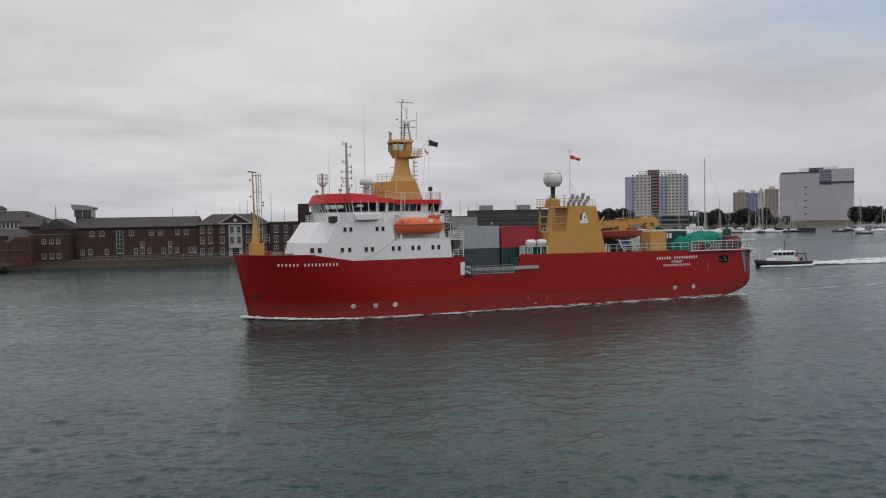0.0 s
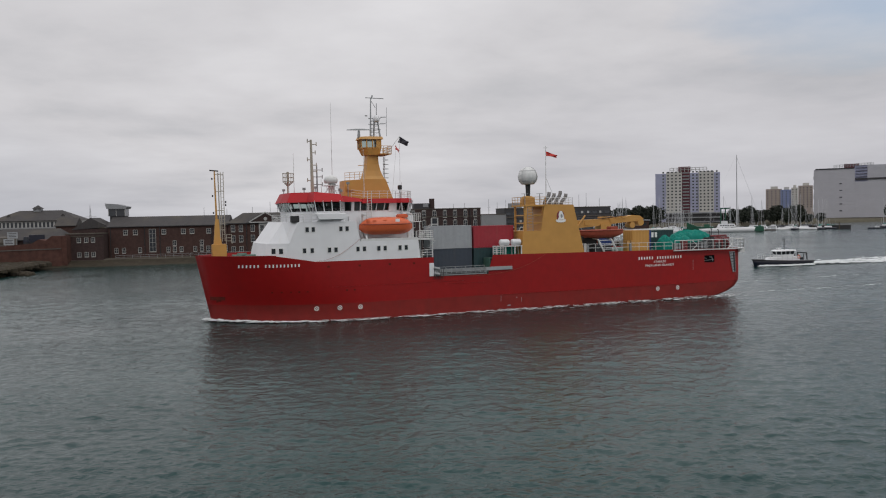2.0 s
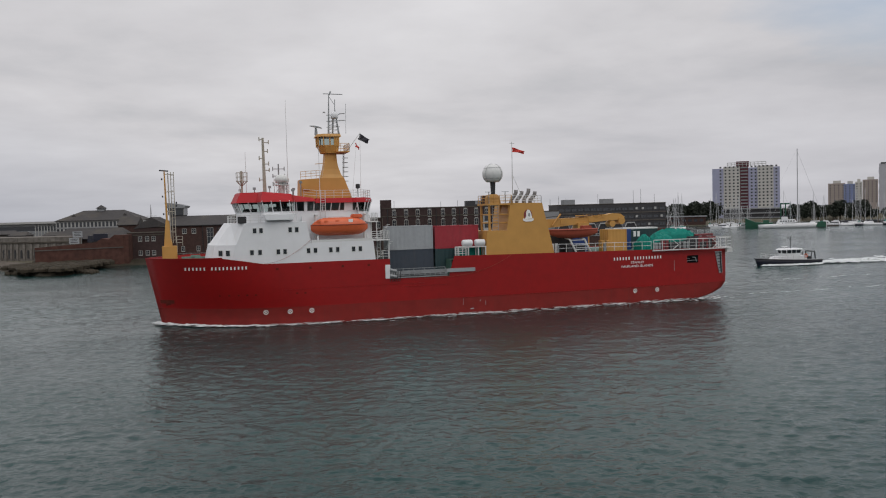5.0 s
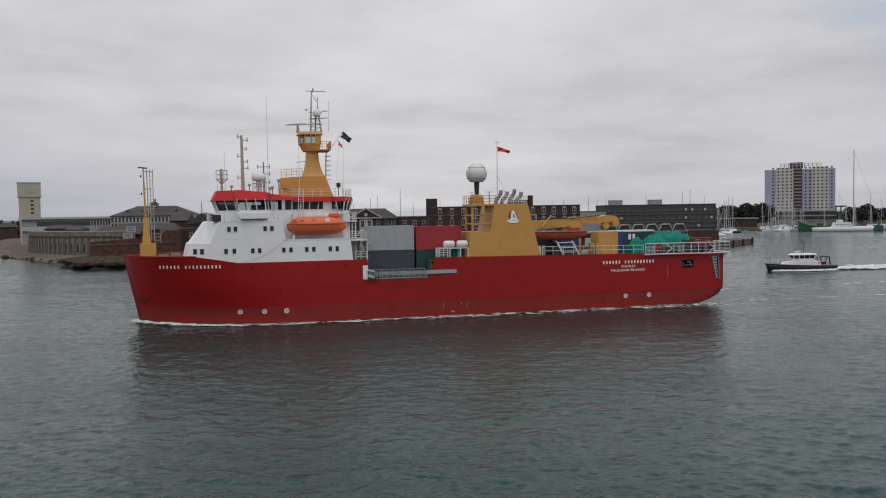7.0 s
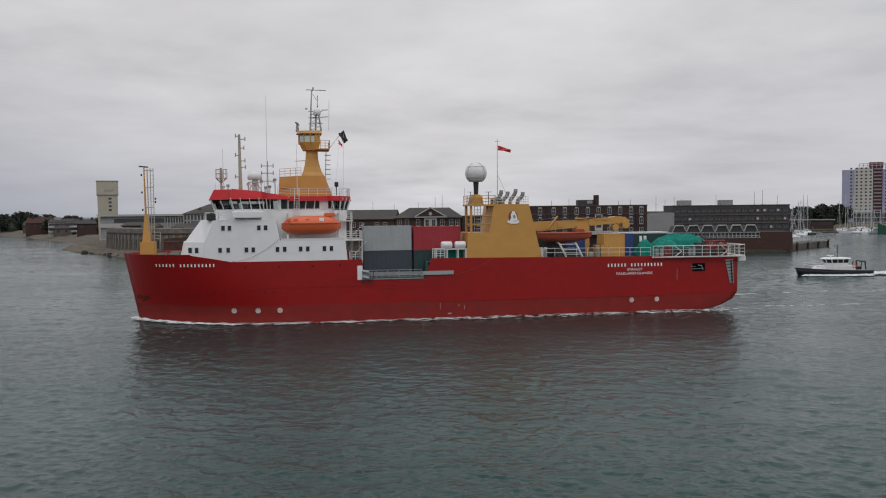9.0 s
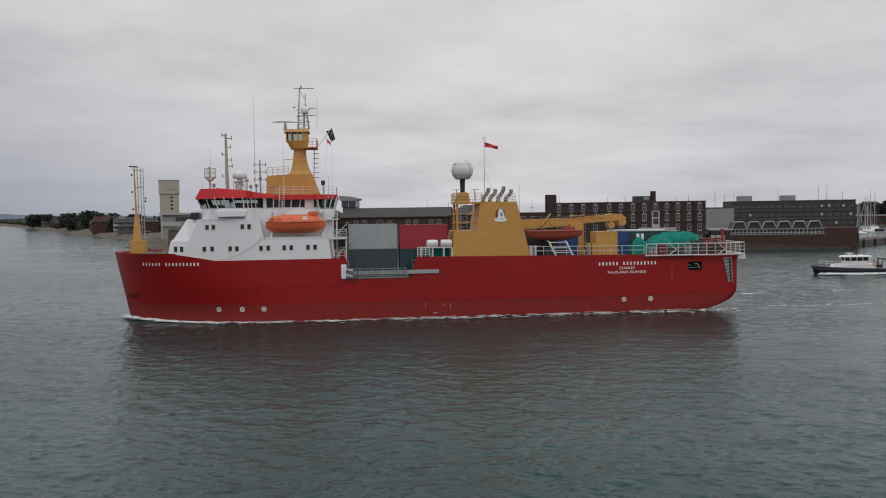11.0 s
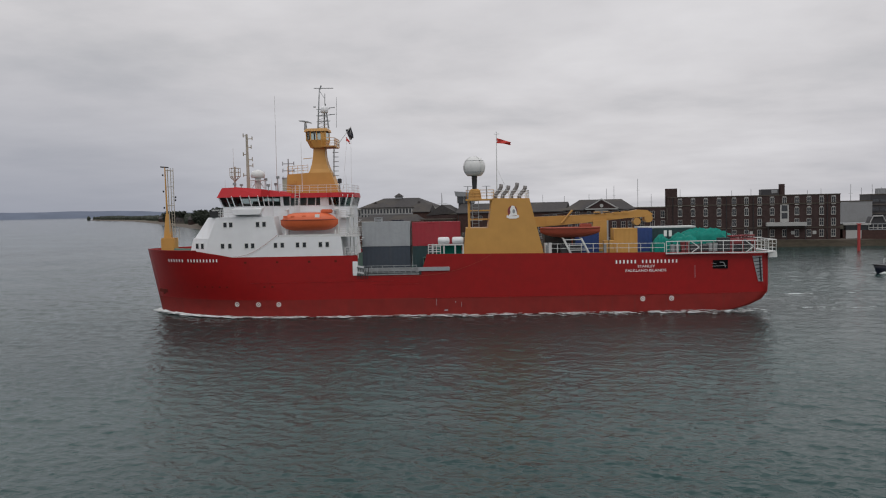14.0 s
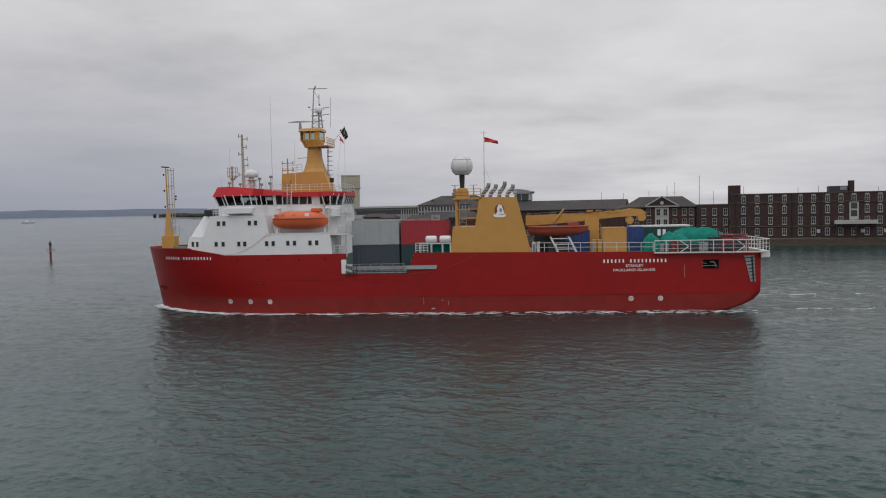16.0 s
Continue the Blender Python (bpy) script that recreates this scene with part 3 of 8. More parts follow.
        for s in (1, -1):
            d, w = 0.5 * r * 1.3, 0.05
            quadmesh(bm, [[at(-d - w, -s * d), at(-d + w, -s * d)], [at(d - w, s * d), at(d + w, s * d)]], closed=False, caps=False)
        part("thruster_mark", bm, M["letter"], hull, "white ring with a cross")
    # small load marks amidships
    for x, z, w, h in ((-0.6, 0.75, 0.5, 0.14), (-1.6, 1.75, 0.12, 0.14), (-2.3, 1.2, 0.05, 0.6), (0.8, 1.4, 0.04, 0.8), (-30.9, 4.3, 0.05, 1.5)):
        bm = B()
        quadmesh(bm, [[(x, half_beam(x, z) + 0.015, z), (x + w, half_beam(x + w, z) + 0.015, z)], [(x, half_beam(x, z + h) + 0.015, z + h), (x + w * 0.8, half_beam(x + w, z + h) + 0.015, z + h)]], closed=False, caps=False)
        part("load_mark", bm, M["cgrey"], hull)
    # the name: plain bars, one a letter
    for xs, xe, z, h, words in ((-21.1, -28.85, 6.4, 0.62, (6, 10)), (35.4, 27.95, 7.42, 0.56, (6, 10))):
        n = sum(words) + 1
        pitch = (xe - xs) / n
        k = 0
        for wd in words:
            for _ in range(wd):
                a, b = xs + pitch * (k + 0.30), xs + pitch * (k + 0.70)
                bm = B()
                for z0, z1 in ((z - h * 0.33, z + h * 0.33),):
                    quadmesh(bm, [[(a, half_beam(a, z0) + 0.05, z0), (b, half_beam(b, z0) + 0.05, z0)], [(a, half_beam(a, z1) + 0.05, z1), (b, half_beam(b, z1) + 0.05, z1)]], closed=False, caps=False)
                part("name_bar", bm, M["letter"], hull, "white lettering bar")
                k += 1
            k += 1
    for body, x, z, size, wide in (("STANLEY", -23.9, 5.66, 0.42, 2.1), ("FALKLAND ISLANDS", -22.4, 5.15, 0.42, 4.95)):
        cu = bpy.data.curves.new("port_lettering", "FONT")
        cu.body, cu.size, cu.extrude, cu.offset = body, size, 0.006, 0.002
        cu.materials.append(M["letter"])
        ob = new("port_lettering", cu)
        bpy.context.view_layer.update()
        ob.parent = hull
        k = wide / max(ob.dimensions.x, 0.1)
        ob.matrix_basis = Matrix.Translation((x, 8.47, z)) @ pose(0, 0, 0, 90, 0, 180) @ Matrix.Diagonal((k, 1.05, 1, 1))
        ob["label"] = "white port of registry lettering"
    # stern slot and the square opening near the name
    # solid black box, its colour standing in for the shade inside the opening
    bm = B()
    box(bm, -34.9, -32.7, 8.0, 8.29, 5.35, 6.4)
    part("side_port", bm, M["dark"], hull, "black box for the unlit square opening in the stern quarter")
    bm = B()
    rod(bm, (-34.7, 8.3, 5.72), (-33.0, 8.32, 5.66), 0.035, 5)
    rod(bm, (-34.6, 8.3, 5.5), (-34.4, 8.32, 6.1), 0.06, 5)
    rod(bm, (-34.4, 8.32, 6.1), (-33.9, 8.32, 6.15), 0.06, 5)
    rod(bm, (-33.5, 8.3, 5.95), (-32.9, 8.32, 6.05), 0.03, 5)
    part("side_port_rail", bm, M["steel"], hull)
    bm = B()
    quadmesh(bm, [[(-38.0, 7.93, 6.8), (-39.2, 7.78, 6.8), (-39.35, 7.74, 3.65), (-38.75, 7.84, 3.65)], [(-38.0, 7.75, 6.8), (-39.2, 7.55, 6.8), (-39.35, 7.55, 3.65), (-38.75, 7.6, 3.65)]])
    part("stern_slot", bm, M["cgrey"], hull, "pale open slot at the stern corner")
    bm = B()
    rod(bm, (-39.1, 7.85, 3.7), (-38.9, 7.85, 6.7), 0.09, 6)
    for k in range(7):
        z = 4.0 + 0.42 * k
        rod(bm, (-38.75 + 0.11 * k, 7.93, z), (-39.28 + 0.02 * k, 7.86, z + 0.1), 0.045, 5)
    part("slot_post", bm, M["black"], hull)
    return hull


def wall_windows(house, spots, w, h, plane):
    """Small dark windows with rounded frames on a wall; plane(x, z) gives the wall's y."""
    for x, z in spots:
        bm = B()
        y = plane(x, z)
        box(bm, x - w / 2 - 0.06, x + w / 2 + 0.06, y - 0.05, y + 0.025, z - h / 2 - 0.06, z + h / 2 + 0.06)
        wdw = part("window", bm, M["rail"], house)
        bm = B()
        box(bm, x - w / 2, x + w / 2, y - 0.04, y + 0.034, z - h / 2, z + h / 2, bevel=0.02)
        part("pane", bm, M["glass"], wdw, "dark glass")


def build_house(ship):
    # lower tier, upper tier
    low = [(12.2, 8.36), (23.5, 8.36), (29.8, 7.62), (32.4, 6.0), (33.0, 2.5), (33.0, -2.5), (32.4, -6.0), (29.8, -7.62), (23.5, -8.36), (12.2, -8.36)]
    lowtop = [(12.5, 8.36), (23.5, 8.36), (29.3, 7.68), (31.7, 6.0), (32.3, 2.5), (32.3, -2.5), (31.7, -6.0), (29.3, -7.68), (23.5, -8.36), (12.5, -8.36)]
    bm = slab(B(), low, 7.3, 10.2, lowtop)
    house = part("lower_deckhouse", bm, M["white"], ship, "white painted steel deckhouse")
    up0 = [(20.3, 8.35), (23.5, 8.35), (29.2, 7.68), (31.5, 6.0), (32.1, 2.5), (32.1, -2.5), (31.5, -6.0), (29.2, -7.68), (23.5, -8.35), (20.3, -8.35)]
    up1 = [(20.8, 8.35), (23.5, 8.35), (28.1, 7.80), (29.7, 6.0), (30.2, 2.5), (30.2, -2.5), (29.7, -6.0), (28.1, -7.80), (23.5, -8.35), (20.8, -8.35)]
    upper = part("upper_deckhouse", slab(B(), up0, 10.2, 12.8, up1), M["white"], ship, "white sloping upper deckhouse")
    core = [(12.2, 5.6), (21.0, 5.6), (21.0, -5.6), (12.2, -5.6)]
    part("inner_deckhouse", slab(B(), core, 10.2, 13.4), M["white"], ship)
    wall_windows(house, [(x, 9.22) for x in (27.4, 26.45, 24.3, 23.5, 20.65, 19.8, 17.9, 17.05, 15.05, 14.2)], 0.44, 0.62, lambda x, z: 8.37 - 0.1165 * max(0, x - 23.5))
    wall_windows(upper, [(x, 11.85) for x in (27.0, 26.25, 22.8, 22.0)], 0.44, 0.62, lambda x, z: 8.37 - 0.1195 * max(0, x - 23.5))
    # windows on the angled corner
    for u in (0.28, 0.62):
        bm = B()
        a, b = Vector((29.5, 7.66, 9.22)), Vector((31.95, 6.0, 9.22))
        d = (b - a).normalized()
        nrm = Vector((-d.y, d.x, 0)) * -1
        if nrm.x < 0:
            nrm = -nrm
        c = a.lerp(b, u)
        ring = lambda o, s: [c + nrm * o + d * (0.26 * s * sx) + Vector((0, 0, 0.32 * s * sz)) for sx, sz in ((-1, -1), (1, -1), (1, 1), (-1, 1))]
        w = part("window", quadmesh(B(), [ring(-0.15, 1.2), ring(0.02, 1.2)]), M["rail"], house)
        part("pane", quadmesh(B(), [ring(-0.1, 1.0), ring(0.03, 1.0)]), M["glass"], w, "dark glass")
    # bulwark round the bridge deck front
    bm = B()
    railing(bm, [(29.7, -2.5, 12.8), (29.7, 2.5, 12.8), (29.2, 5.9, 12.8), (27.5, 8.25, 12.8), (25.5, 8.25, 12.8)], 0.95, 0.9, 3)
    part("bridge_rail", bm, M["rail"], ship)
    bm = B()
    box(bm, 27.9, 28.9, 6.8, 7.8, 12.8, 13.6, bevel=0.05)
    part("locker", bm, M["black"], ship, "black locker on the bridge deck")
    # wheelhouse: windows lean outwards
    base = [(12.0, 3.4), (13.0, 5.1), (21.5, 5.1), (22.6, 7.7), (25.7, 7.7), (26.0, 5.5), (28.2, 4.5), (28.6, 1.6), (28.6, -1.6), (28.2, -4.5), (26.0, -5.5), (25.7, -7.7), (22.6, -7.7), (21.5, -5.1), (13.0, -5.1), (12.0, -3.4)]
    grow = lambda pts, k, c=(20.0, 0.0): [(c[0] + (x - c[0]) * (1 + k), c[1] + (y - c[1]) * (1 + k)) for x, y in pts]
    wh = part("wheelhouse", slab(B(), base, 12.8, 14.0), M["white"], ship, "white wheelhouse with outward leaning windows")
    top = grow(base, 0.06)
    g0, g1 = grow(base, -0.012), grow(top, -0.012)
    part("window_band", quadmesh(B(), [[(x, y, 14.0) for x, y in g0], [(x, y, 15.4) for x, y in g1]], caps=False), M["clear"], wh, "tinted bridge window glass")
    bm = box(B(), 22.0, 24.2, -5.0, 5.0, 14.0, 14.75)
    box(bm, 26.3, 27.6, -4.0, 4.0, 14.0, 14.55)
    part("bridge_console", bm, M["black"], wh, "dark bridge consoles")
    part("bridge_bulkhead", box(B(), 20.4, 20.6, -4.8, 4.8, 14.0, 15.38), M["grey"], wh)
    part("chartroom", box(B(), 13.9, 20.38, -4.3, 4.3, 14.0, 15.38), M["cgrey"], wh)
    bm = B()
    nb = len(base)
    for i in range(nb):
        (x0, y0), (x1, y1) = base[i], base[(i + 1) % nb]
        (a0, b0), (a1, b1) = top[i], top[(i + 1) % nb]
        n = max(1, round(math.hypot(x1 - x0, y1 - y0) / 1.1))
        for k in range(n):
            u = k / n
            part("mullion", rod(B(), (x0 + (x1 - x0) * u, y0 + (y1 - y0) * u, 13.98), (a0 + (a1 - a0) * u, b0 + (b1 - b0) * u, 15.42), 0.07, 5), M["white"], wh)
    bm = slab(B(), grow(base, 0.0), 14.0, 14.12, grow(base, 0.012))
    part("window_ledge", bm, M["white"], wh)
    fore = [(19.0, 5.6), (21.8, 5.9), (22.4, 8.2), (26.2, 8.2), (26.6, 6.0), (28.9, 4.9), (29.3, 1.7), (29.3, -1.7), (28.9, -4.9), (26.6, -6.0), (26.2, -8.2), (22.4, -8.2), (21.8, -5.9), (19.0, -5.6)]
    foretop = grow(fore, -0.10, (23.0, 0.0))
    part("roof_fascia", quadmesh(B(), [[(x, y, 15.3) for x, y in fore], [(x, y, 15.72 + 0.85 * min(1.0, max(0.0, (x - 19.0) / 5.0)) ** 1.3) for x, y in foretop]]), M["roofred"], wh, "red sloping wheelhouse roof edge")
    aft = [(11.4, 3.0), (12.9, 6.1), (14.0, 6.1), (14.5, 5.75), (19.2, 5.7), (19.2, -5.7), (14.5, -5.75), (14.0, -6.1), (12.9, -6.1), (11.4, -3.0)]
    part("aft_roof_fascia", slab(B(), aft, 15.08, 15.68, grow(aft, -0.03, (15, 0))), M["roofred"], wh, "red roof edge")
    # bridge wing cabs at the after end
    for s in (1, -1):
        plan = [(13.0, 5.6 * s), (13.7, 5.6 * s), (13.7, 3.4 * s), (11.95, 3.4 * s)]
        ptop = [(12.9, 6.0 * s), (13.95, 6.0 * s), (13.95, 3.2 * s), (11.6, 3.2 * s)]
        wing = part("bridge_wing", slab(B(), plan, 12.9, 13.9), M["white"], wh)
        part("wing_glass", quadmesh(B(), [[(x, y, z) for x, y in grow(q, -0.01, (13.1, 4.6 * s))] for q, z in ((plan, 13.9), (ptop, 15.05))], caps=False), M["clear"], wing)
        for p, q in list(zip(plan, ptop)) + [((12.5, 4.5 * s), (12.25, 4.6 * s))]:
            part("wing_mullion", rod(B(), (*p, 13.9), (*q, 15.06), 0.09, 5), M["white"], wing)
    # white panels break the glass of the side band
    for x0, x1 in ((20.2, 20.6), (14.4, 15.5)):
        bm = B()
        quadmesh(bm, [[(x0, 5.16, 14.0), (x1, 5.16, 14.0), (x1, 5.1, 14.0), (x0, 5.1, 14.0)], [(x0, 5.47, 15.35), (x1, 5.47, 15.35), (x1, 5.41, 15.35), (x0, 5.41, 15.35)]])
        part("band_panel", bm, M["white"], wh)
    bm = B()
    n = 14
    quadmesh(bm, [[(23.2 + r * math.cos(2 * math.pi * i / n), y, 13.35 + r * math.sin(2 * math.pi * i / n)) for i in range(n)] for r, y in ((0.22, 7.72), (0.30, 7.84), (0.38, 7.72))], caps=False)
    part("lifebuoy", bm, M["orange"], wh, "orange lifebuoy ring")
    # after ladders and landings
    bm = B()
    for z, x0, y1 in ((10.25, 10.3, 8.3), (12.6, 11.4, 6.6)):
        box(bm, x0, 12.9, 3.0, y1, z - 0.12, z)
        railing(bm, [(12.7, y1 - 0.1, z), (x0 + 0.1, y1 - 0.1, z), (x0 + 0.1, 3.1, z)], 1.05, 0.8, 4)
    for k in range(10):
        box(bm, 11.9 - 0.2 * k, 12.1 - 0.2 * k, 6.6, 7.5, 10.3 + 0.2 * k, 10.36 + 0.2 * k)
        box(bm, 11.6 - 0.2 * k, 11.8 - 0.2 * k, 6.6, 7.5, 7.9 + 0.22 * k, 7.96 + 0.22 * k)
    for x, z, ys in ((10.45, 10.2, (3.2, 8.1)), (11.6, 12.5, (3.2, 6.4))):
        for y in ys:
            rod(bm, (x, y, 7.4), (x, y, z), 0.07, 6)
    railing(bm, [(12.0, 8.3, 7.8), (10.6, 8.3, 7.8)], 1.0, 0.6, 3)
    part("after_landing", bm, M["rail"], ship, "white ladders and landings behind the deckhouse")
    bm = B()
    railing(bm, [(11.6, 2.9, 15.66), (13.0, 5.8, 15.66), (14.0, 5.8, 15.66), (14.6, 5.5, 15.66), (19.0, 5.4, 15.66), (20.6, 5.4, 15.85)], 1.0, 1.2, 3, 0.03)
    railing(bm, [(11.6, 2.9, 15.66), (11.6, -2.9, 15.66)], 1.0, 1.4, 3, 0.03)
    part("monkey_island_rail", bm, M["rail"], ship)
    bm = B()
    for k in range(2):
        rod(bm, (18.7 - 0.7 * k, 5.75, 12.8), (18.5 - 0.5 * k, 5.85, 16.7), 0.045, 5)
    for k in range(12):
        rod(bm, (18.7 - 0.02 * k, 5.8, 12.9 + 0.31 * k), (18.0 + 0.01 * k, 5.8, 12.9 + 0.31 * k), 0.03, 4)
    part("bridge_ladder", bm, M["rail"], ship)
    part("wing_console", quadmesh(B(), [[(22.4, y, z0), (25.6, y, z0), (25.9, y, z1), (22.1, y, z1)] for y, z0, z1 in ((7.6, 12.9, 13.9), (8.75, 13.1, 13.75))]), M["white"], wh, "white box below the bridge windows")
    # lifeboat cradle
    bm = B()
    box(bm, 12.6, 20.2, 8.1, 8.35, 10.2, 10.5)
    for x in (13.2, 19.4):
        rod(bm, (x, 8.2, 10.2), (x, 8.0, 11.0), 0.12, 6)
        rod(bm, (x, 6.2, 10.2), (x, 6.2, 13.6), 0.16, 6)
        rod(bm, (x, 6.2, 13.6), (x, 7.9, 13.5), 0.14, 6)
    part("lifeboat_davit", bm, M["rail"], ship, "white davit frame")
    return house


def build_masts(ship):
    # foremast on the forecastle
    bm = B()
    box(bm, 36.1, 37.9, -0.8, 0.8, 7.5, 10.15, bevel=0.06)
    fm = part("foremast", bm, M["buff"], ship, "buff yellow foremast with ladder")
    bm = B()
    quadmesh(bm, [[(37.15 + sx * w, sy * w * 0.7, z) for sx, sy in ((-1, -1), (1, -1), (1, 1), (-1, 1))] for z, w in ((10.1, 0.5), (12.5, 0.3), (13.4, 0.2))])
    rod(bm, (37.2, 0, 13.3), (37.3, 0, 19.6), 0.13, 8, 0.08)
    part("foremast_post", bm, M["buff"], fm)
    part("foremast_stay", rod(B(), (36.78, 0.25, 10.2), (36.88, 0.25, 19.4), 0.07, 6), M["mastgrey"], fm)
    bm = B()
    for x in (36.2, 36.55):
        rod(bm, (x, 0, 10.5), (x, 0, 19.5), 0.05, 5)
    for k in range(18):
        rod(bm, (36.2, 0, 10.9 + 0.48 * k), (36.55, 0, 10.9 + 0.48 * k), 0.03, 4)
    for z in (12.0, 14.5, 17.0, 19.2):
        rod(bm, (36.2, 0, z), (37.3, 0, z), 0.05, 5)
    railing(bm, [(36.1, 0.6, 10.15), (35.4, 0.6, 10.15)], 1.2, 0.5, 3)
    part("foremast_ladder", bm, M["mastgrey"], fm)
    for x, z in ((37.62, 18.6), (37.6, 16.4), (37.55, 14.2), (35.98, 15.6), (36.0, 15.2)):
        part("mast_lamp", box(B(), x - 0.09, x + 0.09, -0.1, 0.1, z - 0.13, z + 0.13, bevel=0.03), M["black"], fm)
    part("mast_yard", rod(B(), (36.8, 0, 19.6), (37.9, 0, 19.7), 0.09, 6), M["black"], fm)
    # deck gear on the forecastle
    for x, y in ((35.0, 2.0), (33.4, 3.2), (33.9, -2.0)):
        bm = B()
        rod(bm, (x - 0.6, y, 8.4), (x + 0.6, y, 8.4), 0.42, 12)
        box(bm, x - 0.7, x + 0.7, y - 0.5, y + 0.5, 7.5, 7.95)
        part("windlass", bm, M["deck"], ship, "green deck windlass")
    # main mast: a buff casing that narrows to a lookout
    prof = [(20.2, 15.6), (20.05, 18.25), (17.2, 18.42), (14.3, 18.42), (13.25, 15.6)]
    mast = part("main_mast", prism(B(), prof, -1.5, 1.5), M["buff"], ship, "buff yellow tapering mast casing")
    mast.location = (0.4, 0, 0)
    column = [[(x, y, z) for x, y in ((x1, -hy), (x1, hy), (x0, hy), (x0, -hy))] for z, x0, x1, hy in ((18.38, 14.3, 17.25, 1.3), (18.9, 14.6, 17.05, 1.1), (19.6, 14.85, 16.85, 0.95), (20.5, 15.05, 16.7, 0.85), (21.76, 15.12, 16.6, 0.8))]
    part("mast_column", quadmesh(B(), column), M["buff"], mast)
    neck0 = [(17.0, -0.75), (17.0, 0.75), (16.5, 1.2), (14.95, 1.2), (14.95, -1.2), (16.5, -1.2)]
    neck1 = [(17.5, -0.9), (17.5, 0.9), (16.85, 1.45), (14.8, 1.45), (14.8, -1.45), (16.85, -1.45)]
    nest = part("lookout_cab", slab(B(), neck0, 21.72, 22.75, neck1), M["buff"], mast, "buff lookout cab with windows")
    part("cab_window", quadmesh(B(), [[(x + (-0.04 if x > 16 else 0.04), y * 0.97, z) for x, y in neck1] for z in (22.7, 23.85)], caps=False), M["clear"], nest)
    for x, y in ((17.46, -0.9), (17.46, 0.9), (16.83, 1.42), (16.0, 1.42), (14.85, 1.42), (14.85, -1.42), (16.83, -1.42), (17.48, 0.0)):
        part("cab_mullion", rod(B(), (x, y, 22.6), (x + 0.03, y, 23.95), 0.10, 5), M["buff"], nest)
    part("cab_door", box(B(), 14.85, 15.5, 1.3, 1.44, 22.6, 23.9), M["buff"], nest)
    part("cab_roof", slab(B(), [(17.8, -1.0), (17.8, 1.0), (17.05, 1.65), (14.55, 1.65), (14.55, -1.65), (17.05, -1.65)], 23.85, 24.22, [(17.6, -0.9), (17.6, 0.9), (16.95, 1.5), (14.65, 1.5), (14.65, -1.5), (16.95, -1.5)]), M["buff"], nest)
    bm = B()
    box(bm, 13.6, 15.3, -2.0, 2.2, 21.75, 21.88)
    railing(bm, [(15.3, 2.2, 21.85), (13.6, 2.2, 21.85), (13.6, -2.0, 21.85)], 1.05, 0.6, 3, 0.035)
    part("lookout_platform", bm, M["buff"], mast)
    bm = B()
    rod(bm, (16.0, 0.4, 24.3), (15.75, 0, 29.6), 0.13, 6, 0.06)
    rod(bm, (14.6, 0.3, 24.3), (15.0, 0, 27.6), 0.13, 6, 0.06)
    rod(bm, (15.3, -0.5, 24.3), (15.2, -0.3, 27.0), 0.11, 6)
    rod(bm, (16.5, 0, 29.65), (13.9, 0, 29.6), 0.06, 5)
    rod(bm, (15.7, 0, 29.5), (15.5, 0, 30.0), 0.10, 5)
    for z in (25.2, 26.0, 26.8):
        rod(bm, (16.2, 0.2, z), (14.4, 0, z + 0.1), 0.05, 5)
    rod(bm, (13.6, 0, 24.4), (13.5, 0, 28.4), 0.03, 4)
    rod(bm, (16.3, 0, 27.2), (16.6, 0, 27.2), 0.10, 5)
    for k in range(5):  # braces between the two legs
        z = 24.4 + 0.5 * k
        rod(bm, (15.98 - 0.02 * k, 0.35, z), (14.64 + 0.05 * k, 0.3, z + 0.5), 0.035, 4)
        rod(bm, (14.62 + 0.05 * k, 0.3, z), (15.96 - 0.02 * k, 0.35, z), 0.035, 4)
    rod(bm, (15.05, 0.2, 27.2), (15.0, 0.2, 28.9), 0.05, 5)
    for z in (26.1, 27.0):
        rod(bm, (14.5, 0.2, z), (13.7, 0.2, z + 0.05), 0.06, 5)
    rod(bm, (15.8, 0, 29.4), (15.1, 0, 28.3), 0.04, 4)
    part("top_mast", bm, M["steel"], mast, "grey aerial mast")
    dome_bm = dome(B(), (15.1, 0.2, 26.7), 0.50, 0.62, 14, 8, -0.6)
    part("small_radome", dome_bm, M["gel"], mast, "white small radome", True)
    bm = B()
    rod(bm, (17.65, 0.4, 24.15), (17.65, 0.4, 25.1), 0.24, 10, 0.14)
    part("radar_pedestal", bm, M["steel"], mast)
    bm = B()
    quadmesh(bm, [[(x, -w, 0.04), (x, w, 0.04), (x, w * 0.6, 0.04 + h), (x, -w * 0.6, 0.04 + h)] for x, w, h in ((-1.65, 0.06, 0.1), (-0.6, 0.12, 0.2), (0.6, 0.12, 0.2), (1.65, 0.06, 0.1))])
    radar = part("radar_scanner", bm, M["steel"], mast, "turning grey radar bar")
    radar.location = (17.65, 0.4, 25.1)
    bm = B()
    for y in (-0.35, 0.35):
        rod(bm, (14.2, y, 16.2), (14.0, y, 21.6), 0.04, 5)
    for k in range(14):
        rod(bm, (14.2 - 0.015 * k, -0.35, 16.5 + 0.37 * k), (14.2 - 0.015 * k, 0.35, 16.5 + 0.37 * k), 0.03, 4)
    for k in range(6):
        n = 8
        quadmesh(bm, [[(13.8 + 0.4 * math.cos(2 * math.pi * i / n), 0.4 * math.sin(2 * math.pi * i / n), 18.0 + 0.62 * k + dz) for i in range(n)] for dz in (0, 0.06)], caps=False)
    part("mast_ladder", bm, M["steel"], mast)
    bm = B()
